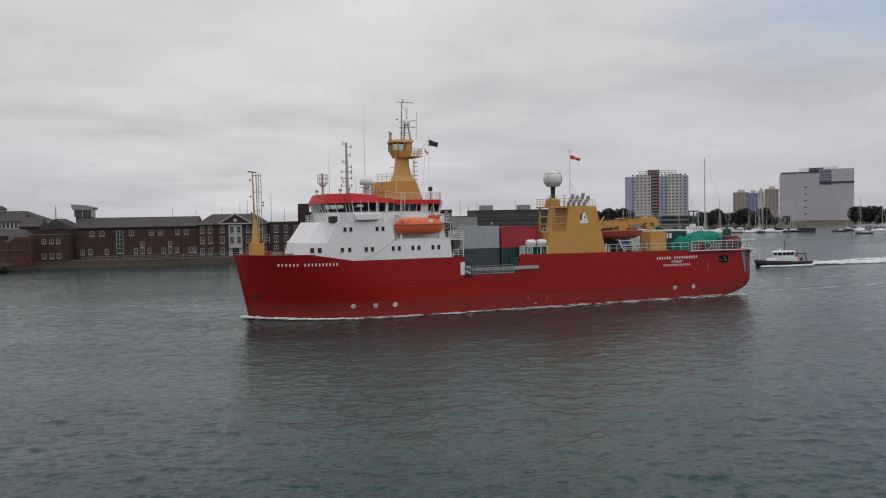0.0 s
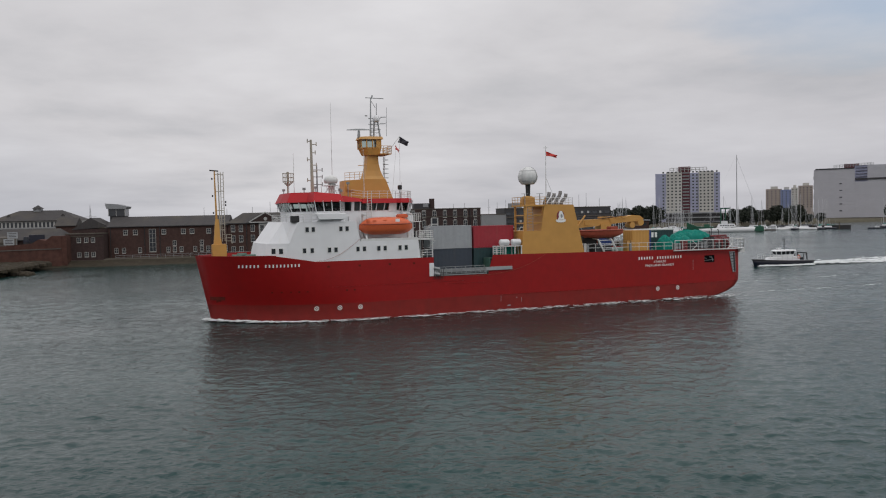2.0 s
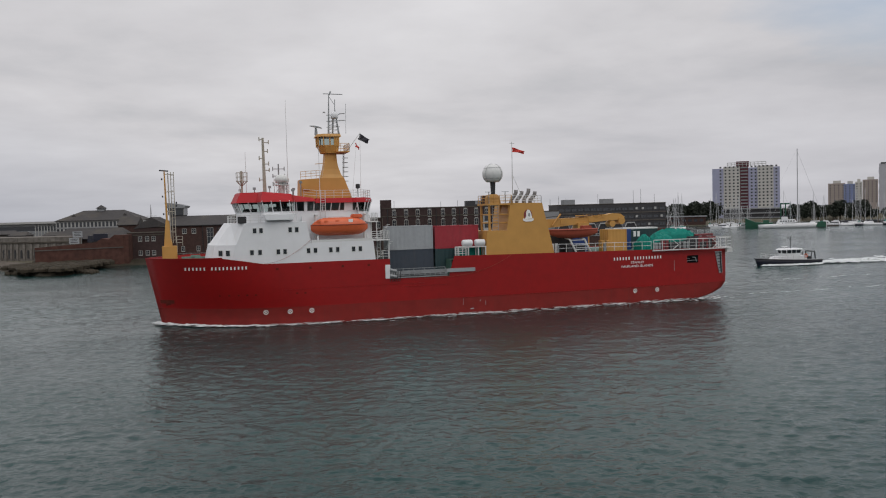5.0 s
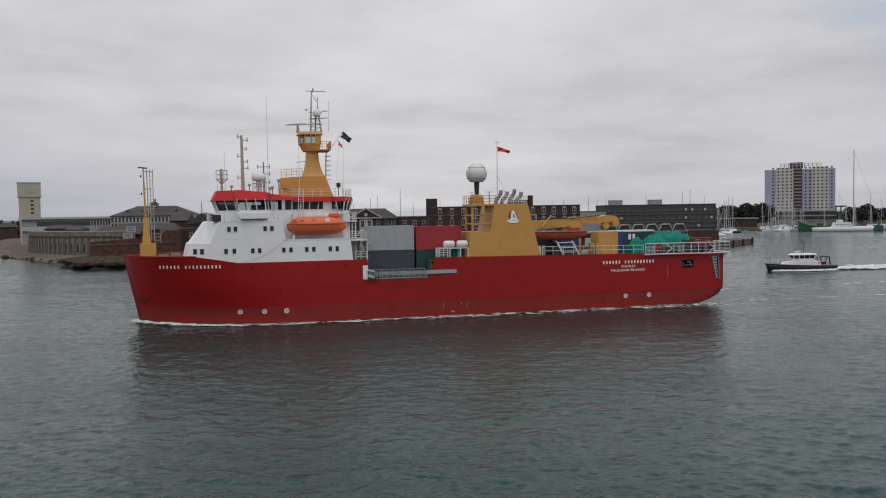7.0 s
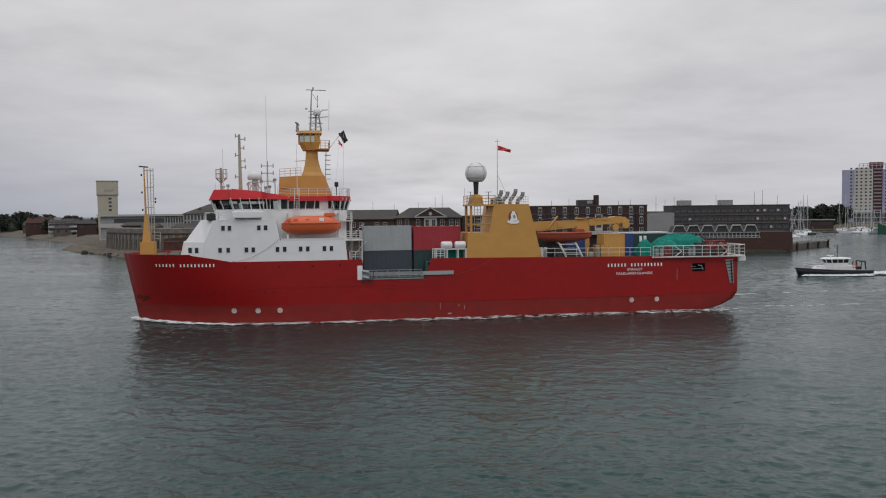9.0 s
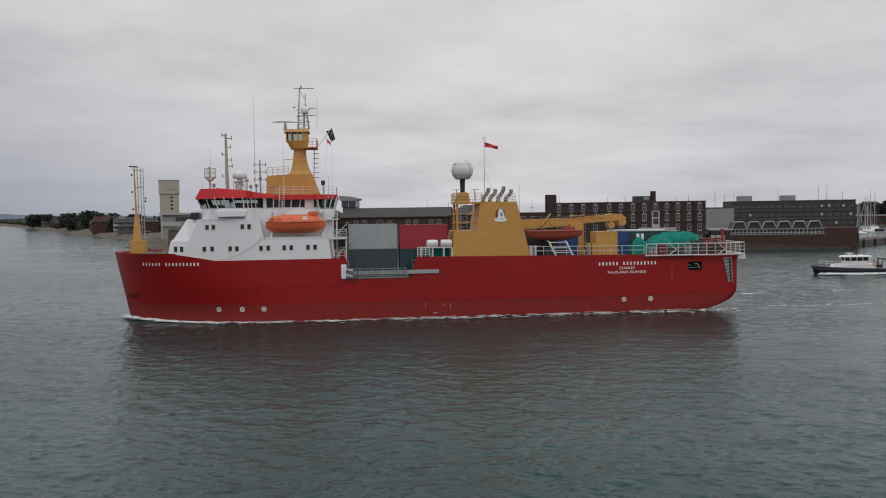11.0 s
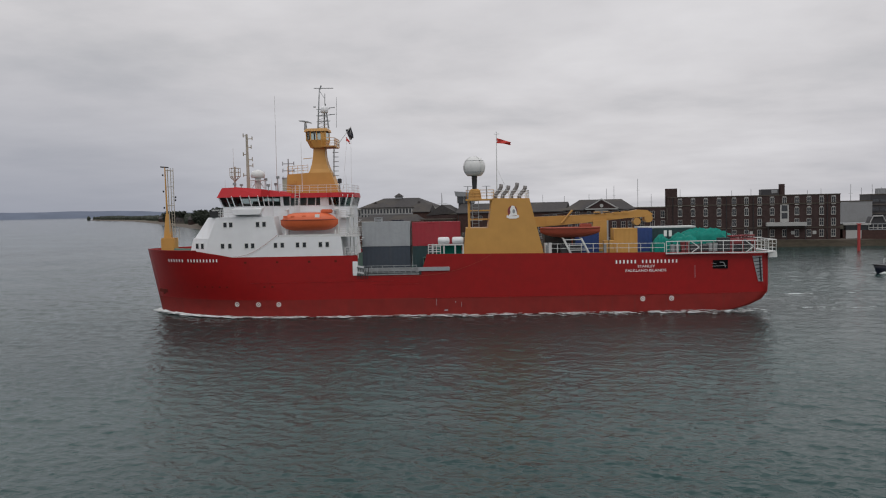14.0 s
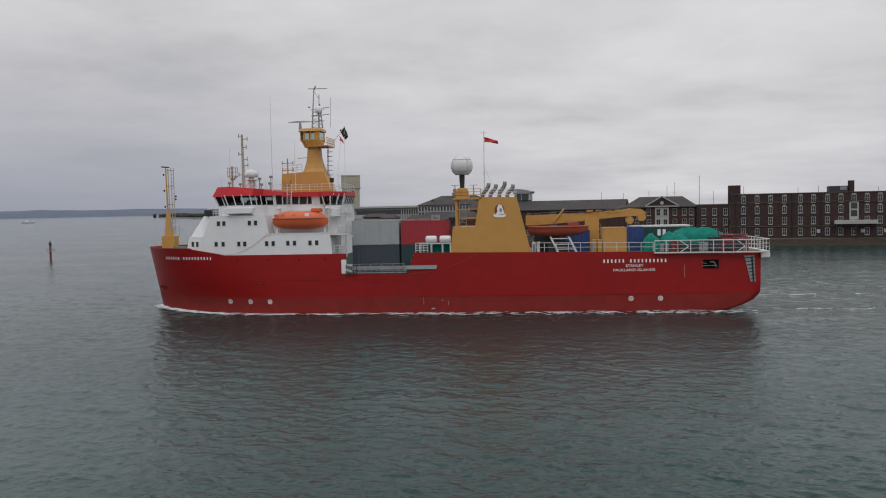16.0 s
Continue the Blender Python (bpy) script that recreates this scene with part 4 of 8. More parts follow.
    railing(bm, [(20.0, 1.4, 18.28), (17.3, 1.4, 18.45)], 1.0, 0.7, 3, 0.03)
    rod(bm, (16.7, 0.8, 20.4), (18.0, 0.9, 20.3), 0.045, 5)
    box(bm, 18.9, 19.9, 1.5, 1.75, 16.9, 17.5)
    part("mast_fittings", bm, M["buff"], mast)
    # aerials on the wheelhouse roof
    bm = B()
    rod(bm, (25.2, 3.1, 16.3), (25.25, 3.1, 23.5), 0.24, 8, 0.14)
    for z, x in ((22.9, 24.55), (19.4, 24.55), (20.9, 25.75), (23.3, 25.7), (20.2, 24.6), (18.2, 25.8), (21.8, 24.7)):
        rod(bm, (25.22, 3.1, z), (x, 3.1, z), 0.06, 5)
        rod(bm, (x, 3.1, z - 0.2), (x, 3.1, z + 0.3), 0.07, 5)
    part("signal_mast", bm, M["mastgrey"], ship, "grey signal mast")
    bm = B()
    rod(bm, (27.85, 0, 16.3), (27.85, 0, 18.2), 0.14, 6)
    for a in range(10):
        t0, t1 = 2 * math.pi * a / 10, 2 * math.pi * (a + 1) / 10
        p = lambda t, z: (27.8 + 0.72 * math.cos(t), 0.72 * math.sin(t), z)
        for z in (18.2, 18.75, 19.3):
            rod(bm, p(t0, z), p(t1, z), 0.035, 4)
        rod(bm, p(t0, 18.2), p(t0, 19.3), 0.03, 4)
        rod(bm, (27.85, 0, 17.5), p(t0, 18.2), 0.05, 4)
    rod(bm, (27.85, 0, 18.2), (27.85, 0, 19.5), 0.16, 6)
    part("aerial_basket", bm, M["mastgrey"], ship, "round railed aerial platform")
    bm = dome(B(), (23.3, 5.6, 18.05), 0.90, 0.70, 18, 10, -0.5)
    rd = part("satellite_dome", bm, M["rail"], ship, "white satellite dome", True)
    bm = B()
    rod(bm, (23.3, 5.6, 16.3), (23.3, 5.6, 17.8), 0.35, 10)
    box(bm, 22.5, 24.1, 4.8, 6.4, 17.35, 17.45)
    railing(bm, [(24.0, 6.3, 16.45), (22.5, 6.3, 16.45)], 0.95, 0.5, 3, 0.03)
    for k in range(4):
        rod(bm, (23.3, 5.6, 17.6), (23.3 + 0.8 * math.cos(k * 1.57), 5.6 + 0.8 * math.sin(k * 1.57), 16.4), 0.05, 5)
    part("dome_stand", bm, M["rail"], rd)
    bm = B()
    rod(bm, (22.3, -7.7, 15.6), (22.3, -7.7, 20.9), 0.14, 6, 0.09)
    for z in (18.1, 19.2, 20.2):
        rod(bm, (23.1, -7.7, z), (21.5, -7.7, z), 0.06, 5)
        for x in (23.1, 21.5):
            rod(bm, (x, -7.7, z - 0.25), (x, -7.7, z + 0.3), 0.07, 5)
    part("aerial_mast", bm, M["steel"], ship, "small grey aerial mast with crossbars")
    for x, y, z0, z1 in ((22.0, 0.8, 15.9, 28.7), (27.4, 2.0, 16.2, 21.8), (24.0, 3.0, 16.3, 18.9), (23.0, 3.4, 16.2, 18.7), (22.3, 2.8, 16.0, 17.6), (28.3, 3.0, 16.2, 17.6), (18.2, 3.0, 15.9, 22.4), (12.6, 2.0, 15.8, 18.0)):
        bm = B()
        rod(bm, (x, y, z0), (x, y, z1), 0.055, 5, 0.02)
        part("whip_aerial", bm, M["rail"], ship)
    bm = B()
    box(bm, 13.0, 13.5, 3.0, 3.5, 16.9, 17.5, bevel=0.06)
    rod(bm, (13.25, 3.25, 15.8), (13.25, 3.25, 16.9), 0.06, 5)
    part("searchlight", bm, M["black"], ship)
    for x, y, h in ((26.6, 4.6, 1.0), (24.4, 1.0, 1.3), (22.6, 4.4, 1.5), (21.6, 3.2, 0.9), (20.9, 5.0, 1.7), (27.9, -3.2, 1.1), (22.0, 5.6, 0.7)):
        bm = rod(B(), (x, y, 15.9), (x, y, 15.9 + h), 0.06, 6)
        box(bm, x - 0.18, x + 0.18, y - 0.18, y + 0.18, 15.9 + h, 16.2 + h)
        part("roof_aerial", bm, M["steel"], ship)
    # flag halyard, gaff and flags
    bm = B()
    rod(bm, (12.2, 0.0, 15.7), (12.1, 0, 24.4), 0.022, 4)
    rod(bm, (13.4, 0.0, 15.7), (12.6, 0, 23.2), 0.018, 4)
    rod(bm, (14.0, 0, 22.0), (12.05, 0, 24.5), 0.045, 5)
    part("flag_gaff", bm, M["rail"], ship)
    flag(ship, (12.05, 0, 24.4), 1.45, 0.85, M["flagdark"], "dark flag on the gaff", 6, 0.25, "gaff_flag")
    flag(ship, (12.75, 0.05, 23.2), 0.75, 0.6, M["flagred"], "small red flag", 50)


def flag(ship, at, w, h, material, label, droop, taper=0.5, name="flag"):
    """A small flag blown aft; droop bends it down, taper narrows its end."""
    bm = B()
    rows = []
    for k in range(11):
        u = k / 10
        z = -w * math.sin(radians(droop)) * u ** 1.3
        x = -w * math.cos(radians(droop)) * u
        hh = h * (1 - taper * u)
        rows.append([(x + 0.05 * math.sin(j * 1.7 + u * 5), 0.13 * math.sin(u * 8 + j * 0.9) * u ** 0.5, z - 0.5 * (h - hh) - hh * j / 5) for j in range(6)])
    quadmesh(bm, rows, closed=False, caps=False)
    ob = part(name, bm, material, ship, label, True)
    ob.location = at
    return ob


def build_aft(ship):
    # funnel casing with a step
    prof = [(-2.6, 7.3), (-12.6, 7.3), (-10.85, 14.42), (-6.3, 14.5), (-5.7, 10.85), (-2.95, 10.87)]
    fun = part("funnel_casing", prism(B(), prof, 2.2, 8.0), M["buff"], ship, "buff yellow sloping funnel casing")
    for k, x in enumerate((-7.0, -7.9, -9.0, -10.0)):
        bm = B()
        h = (1.1, 0.95, 1.25, 0.9)[k]
        y = 7.2 - 0.2 * k
        tube(bm, [(x + 0.3, y, 14.2), (x + 0.28, y, 14.5 + 0.2 * h), (x + 0.2, y, 14.6 + 0.35 * h), (x - 0.25, y, 14.7 + 0.75 * h), (x - 0.42, y, 14.8 + 0.95 * h), (x - 0.46, y, 15.0 + 1.1 * h)], 0.25, 10)
        part("exhaust_pipe", bm, M["pipe"], fun, "bent bare steel exhaust pipe", True)
    # crest: a pale badge of plain shapes over a scroll
    n = 20
    oval = lambda cx, cz, rx, rz, y: [(cx + rx * math.cos(2 * math.pi * i / n), y, cz + rz * math.sin(2 * math.pi * i / n)) for i in range(n)]
    crest = part("crest", quadmesh(B(), [oval(-8.75, 12.85, 0.6, 0.72, y) for y in (7.99, 8.03)]), M["winch"], fun, "dark round badge with a white figure and scroll")
    part("crest_figure", quadmesh(B(), [[(-8.25, y, 12.25), (-9.35, y, 12.35), (-9.2, y, 13.0), (-8.98, y, 13.5), (-8.65, y, 13.55), (-8.45, y, 13.1), (-8.5, y, 12.7)] for y in (8.02, 8.07)]), M["letter"], crest)
    part("crest_shade", quadmesh(B(), [oval(-8.9, 12.85, 0.16, 0.26, y) for y in (8.06, 8.09)]), M["steel"], crest)
    part("crest_scroll", quadmesh(B(), [[(-8.0, y, 12.1), (-8.4, y, 11.95), (-9.2, y, 11.95), (-9.55, y, 12.1), (-9.5, y, 12.4), (-9.2, y, 12.26), (-8.4, y, 12.26), (-8.05, y, 12.4)] for y in (8.02, 8.08)]), M["letter"], crest)
    bm = B()
    railing(bm, [(-6.4, 7.8, 14.45), (-10.8, 7.8, 14.4), (-10.8, 2.4, 14.4)], 1.0, 1.0, 3, 0.03)
    railing(bm, [(-6.4, 2.6, 14.45), (-10.8, 2.6, 14.4)], 1.0, 1.0, 3, 0.03)
    part("funnel_rail", bm, M["rail"], fun)
    bm = B()
    rod(bm, (-6.9, 7.3, 14.3), (-6.95, 7.3, 22.7), 0.07, 6, 0.04)
    rod(bm, (-6.95, 7.3, 18.2), (-8.6, 7.3, 14.5), 0.03, 4)
    rod(bm, (-6.6, 7.3, 22.4), (-7.3, 7.3, 22.4), 0.04, 4)
    part("ensign_staff", bm, M["rail"], ship)
    flag(ship, (-7.0, 7.3, 21.9), 1.75, 0.62, M["flagred"], "red windsock blown aft", 14, 0.45)
    # radome on its tower
    bm = B()
    box(bm, -6.6, -3.0, 4.2, 8.0, 14.25, 14.45)
    tow = part("radome_tower", bm, M["buff"], ship, "buff platform on an open frame")
    for x in (-3.4, -6.2):
        for y in (7.6, 4.6):
            part("tower_post", rod(B(), (x, y, 10.8), (x, y, 14.3), 0.16, 6), M["buff"], tow)
    for z in (11.9, 13.0):
        for p, q in (((-3.4, 7.6, z), (-6.2, 7.6, z)), ((-3.4, 4.6, z), (-6.2, 4.6, z)), ((-3.4, 7.6, z), (-3.4, 4.6, z))):
            part("tower_brace", rod(B(), p, q, 0.09, 5), M["buff"], tow)
    part("tower_rail", railing(B(), [(-6.5, 7.9, 14.45), (-3.1, 7.9, 14.45), (-3.1, 4.3, 14.45)], 1.1, 0.8, 3, 0.04), M["buff"], tow)
    bm = B()
    quadmesh(bm, [[(-4.15 + sx * w, 7.0 + sy * w, z) for sx, sy in ((-1, -1), (1, -1), (1, 1), (-1, 1))] for z, w in ((14.4, 0.85), (15.4, 0.7), (15.7, 0.45))])
    part("pedestal", bm, M["buff"], tow)
    bm = B()
    for k in range(9):
        rod(bm, (-4.0 + 0.2, 7.7, 11.0 + 0.4 * k), (-4.6, 7.7, 11.0 + 0.4 * k), 0.03, 4)
    rod(bm, (-3.8, 7.7, 10.9), (-3.8, 7.7, 14.5), 0.04, 5)
    rod(bm, (-4.6, 7.7, 10.9), (-4.6, 7.7, 14.5), 0.04, 5)
    for x in (-3.3, -5.6):
        rod(bm, (x, 7.9, 14.4), (x, 7.9, 16.0), 0.06, 5)
        rod(bm, (x - 0.5, 7.9, 16.0), (x + 0.5, 7.9, 16.0), 0.04, 4)
    part("tower_ladder", bm, M["steel"], tow)
    bm = B()
    rod(bm, (-4.15, 7.2, 15.6), (-4.15, 7.2, 17.3), 0.28, 10, 0.36)
    part("radome_post", bm, M["black"], tow)
    part("radome", dome(B(), (-4.15, 7.2, 18.4), 1.38, 1.36, 24, 16, -0.8), M["rail"], tow, "large white round radome", True)
    bm = B()
    n = 28
    for a in (0.5, 2.2):
        quadmesh(bm, [[(-4.15 + 1.39 * r * math.cos(a), 7.2 + 1.39 * r * math.sin(a) + d, 18.4 + 1.375 * s) for d in (-0.045, 0.045)] for r, s in ((math.cos(q), math.sin(q)) for q in [math.pi * (-0.28 + 1.56 * k / n) for k in range(n + 1)])], closed=False, caps=False)
    for zz in (0.55, -0.45):
        rr = 1.39 * math.sqrt(1 - zz * zz)
        quadmesh(bm, [[(-4.15 + rr * math.cos(2 * math.pi * i / 28), 7.2 + rr * math.sin(2 * math.pi * i / 28), 18.4 + 1.37 * zz + dz) for i in range(28)] for dz in (-0.035, 0.035)], caps=False)
    part("radome_seam", bm, M["steel"], tow)
    # crane: pedestal, boom, hook block
    bm = B()
    quadmesh(bm, [[(-20.6 + sx * 0.9, sy * 0.9, z) for sx, sy in ((-1, -1), (1, -1), (1, 1), (-1, 1))] for z in (7.3, 11.4)])
    crane = part("deck_crane", bm, M["buff"], ship, "buff yellow folding deck crane")
    prism_y = [(-12.0, 12.0), (-12.0, 10.7), (-13.5, 10.7), (-20.0, 11.2), (-24.0, 11.6), (-26.0, 11.7), (-27.2, 11.7), (-27.6, 12.1), (-26.9, 12.6), (-25.6, 12.7), (-24.2, 12.45), (-20.0, 12.2)]
    part("crane_boom", prism(B(), prism_y, -0.6, 0.6), M["buff"], crane)
    bm = B()
    rod(bm, (-27.0, -0.75, 11.55), (-27.0, 0.75, 11.55), 0.55, 14)
    rod(bm, (-25.5, -0.7, 11.15), (-25.5, 0.7, 11.15), 0.48, 14)
    for x in (-20.4, -21.6, -22.8, -24.0):
        box(bm, x - 0.35, x + 0.35, -0.66, 0.7, 12.2, 12.55)
    part("crane_sheave", bm, M["buff"], crane)
    bm = B()
    rod(bm, (-15.6, 0.8, 11.1), (-17.0, 0.8, 12.8), 0.13, 6)
    part("crane_ram", bm, M["buff"], crane)
    for x, z in ((-14.0, 11.2), (-17.5, 11.6), (-22.0, 11.9)):
        part("boom_plate", box(B(), x - 0.5, x + 0.5, 0.6, 0.68, z - 0.35, z + 0.3), M["buff"], crane)
    bm = tube(B(), [(-13.0, 0.7, 12.2), (-16.0, 0.75, 12.45), (-20.0, 0.75, 12.3), (-24.5, 0.7, 12.7)], 0.06, 6)
    part("crane_hose", bm, M["black"], crane)
    # boat davits and deck rails
    bm = B()
    for x in (-15.0, -17.2):
        rod(bm, (x - 0.9, 7.9, 7.4), (x, 7.7, 9.3), 0.13, 6)
        rod(bm, (x, 7.7, 9.3), (x + 0.1, 6.4, 9.5), 0.10, 6)
    for z, dx in ((9.2, 0.0), (8.5, -0.35), (7.9, -0.65)):
        rod(bm, (-15.0 + dx, 7.75, z), (-17.2 + dx, 7.75, z), 0.06, 6)
    part("boat_davit", bm, M["rail"], ship, "white boat davit")
    bm = B()
    railing(bm, [(-12.7, 8.35, 7.65), (-20.0, 8.35, 7.58), (-27.2, 8.4, 7.5)], 1.1, 1.45, 2, 0.035)
    part("side_rail", bm, M["rail"], ship)
    for x in (-20.0, -12.9):
        part("rail_locker", box(B(), x - 0.15, x + 0.15, 8.1, 8.4, 7.4, 8.6), M["steel"], ship)
    # white gallery that stands out round the stern
    bm = B()
    pts = [(-27.3, 8.9, 7.25), (-30.0, 8.95, 7.25), (-33.0, 8.95, 7.25), (-36.5, 8.8, 7.2), (-39.5, 8.6, 7.2), (-41.0, 7.6, 7.2), (-41.0, -7.6, 7.2), (-39.5, -8.6, 7.2)]
    for p, q in zip(pts, pts[1:]):
        p, q = Vector(p), Vector(q)
        d = (q - p).normalized()
        nr = Vector((-d.y, d.x, 0)) * 0.5
        if nr.dot(p) > 0:
            nr = -nr
        quadmesh(bm, [[p, q, q + Vector((0, 0, 0.14)), p + Vector((0, 0, 0.14))], [p + nr, q + nr, q + nr + Vector((0, 0, 0.14)), p + nr + Vector((0, 0, 0.14))]])
    for p, q in zip(pts, pts[1:]):
        p, q = Vector(p), Vector(q)
        n = max(1, round((q - p).length / 1.3))
        for k in range(n + 1):
            a = p.lerp(q, k / n)
            rod(bm, a, a + Vector((0, 0, 1.55)), 0.05, 6)
        for z, rr in ((0.10, 0.06), (1.55, 0.055), (1.05, 0.022), (0.6, 0.022)):
            rod(bm, p + Vector((0, 0, z)), q + Vector((0, 0, z)), rr, 6)
    for p, q, u0, u1 in ((pts[1], pts[2], 0.1, 0.42), (pts[3], pts[4], 0.15, 0.45)):
        a, b = Vector(p), Vector(q)
        rod(bm, a.lerp(b, u0) + Vector((0, 0, 0.15)), a.lerp(b, u1) + Vector((0, 0, 0.82)), 0.055, 5)
        rod(bm, a.lerp(b, u1) + Vector((0, 0, 0.82)), a.lerp(b, u0) + Vector((0, 0, 1.5)), 0.055, 5)
    box(bm, -41.0, -40.0, -7.6, 7.9, 6.6, 7.2)
    part("stern_gallery", bm, M["rail"], ship, "white railed gallery round the stern")
    # winches and lashed gear on the after deck
    for x, y, r in ((-31.2, 3.5, 0.75), (-33.4, 4.2, 0.9), (-35.5, 3.0, 0.7), (-37.0, 4.8, 0.6)):
        bm = B()
        for k in range(3):
            rod(bm, (x - 0.8 + 0.8 * k - 0.06, y, 8.2), (x - 0.8 + 0.8 * k + 0.06, y, 8.2), r, 14)
        rod(bm, (x - 0.8, y, 8.2), (x + 0.8, y, 8.2), r * 0.6, 12)
        box(bm, x - 1.0, x + 1.0, y - 0.6, y + 0.6, 7.33, 7.7)
        part("winch", bm, M["winch"], ship, "dark red deck winch")
    for x, y in ((-36.2, 7.2), (-37.9, 6.6)):
        bm = B()
        for k in (-1, 1):
            box(bm, x + k * 0.75 - 0.07, x + k * 0.75 + 0.07, y - 0.5, y + 0.5, 7.33, 9.0)
        rod(bm, (x - 0.7, y, 8.55), (x + 0.7, y, 8.55), 0.42, 12)
        rod(bm, (x - 0.9, y - 0.3, 9.25), (x + 0.9, y - 0.3, 9.25), 0.12, 8)
        for k in range(6):
            rod(bm, (x - 0.6 + 0.24 * k, y + 0.1, 8.9), (x - 0.5 + 0.2 * k, y + 0.2, 9.3 + 0.1 * (k % 2)), 0.06, 5)
        part("cable_reel", bm, M["winch"], ship, "maroon cable reel between side plates")
    for x, y, h in ((-36.0, 6.3, 2.9), (-38.2, 5.2, 2.7), (-35.2, 6.9, 2.5)):
        bm = B()
        rod(bm, (x, y, 7.3), (x, y, 7.3 + h), 0.09, 8, 0.05)
        rod(bm, (x - 0.4, y, 7.3 + h * 0.6), (x + 0.4, y, 7.3 + h * 0.63), 0.08, 6)
        rod(bm, (x, y, 7.3 + h), (x + 0.12, y, 7.3 + h + 0.2), 0.09, 8)
        part("deck_post", bm, M["darkclad"], ship, "dark deck fitting")
    # the gangway stowed along the low bulwark
    bm = B()
    box(bm, 2.9, 10.4, 8.35, 8.6, 5.55, 6.2, bevel=0.03)
    for k in range(11):
        box(bm, 3.1 + 0.7 * k, 3.2 + 0.7 * k, 8.58, 8.66, 5.5, 6.25)
    gang = part("gangway", bm, M["steel"], ship, "grey stowed gangway")
    bm = B()
    box(bm, -0.9, 3.0, 8.42, 8.62, 5.72, 6.2, bevel=0.03)
    part("gangway_tip", bm, M["cgrey"], gang)
    bm = B()
    box(bm, 2.9, 10.5, 8.44, 8.55, 5.3, 5.45)
    railing(bm, [(3.2, 8.5, 6.1), (10.2, 8.5, 6.1)], 0.35, 1.4, 1, 0.04)
    for z in (5.5, 6.2):
        rod(bm, (9.7, 8.6, z), (10.5, 8.6, z + 0.2), 0.2, 8)
    part("gangway_frame", bm, M["steel"], gang)
    # flat black boxes paint the shade in the gaps; the rods are ropes
    bm = B()
    box(bm, 3.3, 10.0, 8.57, 8.63, 5.66, 5.74)
    for k in range(5):
        rod(bm, (9.3 + 0.3 * k, 8.62, 4.9), (9.1 + 0.33 * k, 8.62, 6.3), 0.05, 5)
    box(bm, 2.6, 10.4, 8.40, 8.5, 5.26, 5.5)
    part("gangway_gear", bm, M["black"], gang, "black ropes, and black strips for shade in the gangway's gaps")
    bm = B()
    box(bm, 10.46, 11.1, 8.40, 8.56, 5.3, 7.05, bevel=0.03)
    part("white_plate", bm, M["white"], ship, "white plate at the break of the bulwark")
    # life raft canisters on a rack
    bm = B()
    for x in (1.2, -0.2, -1.6, -2.6):
        rod(bm, (x, 8.0, 7.5), (x, 8.0, 8.9), 0.1, 6)
        rod(bm, (x, 7.0, 7.5), (x, 7.0, 8.9), 0.1, 6)
    box(bm, -2.7, 1.3, 6.9, 8.1, 8.8, 8.92)
    railing(bm, [(1.7, 8.3, 7.75), (0.2, 8.3, 7.75)], 1.2, 0.5, 4, 0.05)
    rack = part("raft_rack", bm, M["rail"], ship, "white life raft rack")
    for x in (-0.2, -1.95):
        bm = B()
        rings = []
        for u, r in ((-0.72, 0.2), (-0.66, 0.38), (-0.5, 0.44), (0.5, 0.44), (0.66, 0.38), (0.72, 0.2)):
            rings.append([(x + u, 7.6 + r * math.cos(2 * math.pi * i / 12), 9.38 + r * math.sin(2 * math.pi * i / 12)) for i in range(12)])
        quadmesh(bm, rings)
        part("raft_canister", bm, M["gel"], rack, "white life raft canister", True)
    bm = B()
    box(bm, -2.4, 0.8, 6.4, 6.9, 7.4, 8.7)
    part("green_locker", bm, M["teal"], ship, "green deck locker")
    # a mooring line hangs along the side
    for pts in (((26.0, 7.9), (24.6, 7.75), (22.6, 8.6), (20.4, 10.5)), ((6.0, 5.1), (0.0, 5.0), (-3.0, 5.8), (-6.0, 7.6))):
        bm = B()
        n = 18
        P = []
        for k in range(n + 1):
            u = k / n
            w = ((1 - u) ** 3, 3 * u * (1 - u) ** 2, 3 * u * u * (1 - u), u ** 3)
            x, z = (sum(c * p[j] for c, p in zip(w, pts)) for j in (0, 1))
            P.append((x, max(half_beam(x, min(z, 7.5)), 8.38) + 0.06, z))
        for p, q in zip(P, P[1:]):
            rod(bm, p, q, 0.02, 4)
        part("mooring_line", bm, M["rust"], ship)


def build_ship():
    ship = thing("research_ship", "red hulled polar research ship with white bridge and buff funnel", "ship")
    build_hull(ship)
    build_house(ship)
    build_masts(ship)
    build_aft(ship)
    return ship


SHIP = build_ship()
CARGO = []  # things that ride on the ship, with their place on it


def ride(ob, x, y, z, rz=0.0):
    CARGO.append((ob, pose(x, y, z, 0, 0, rz)))
    ob.matrix_basis = pose(x, y, z, 0, 0, rz)
    return ob


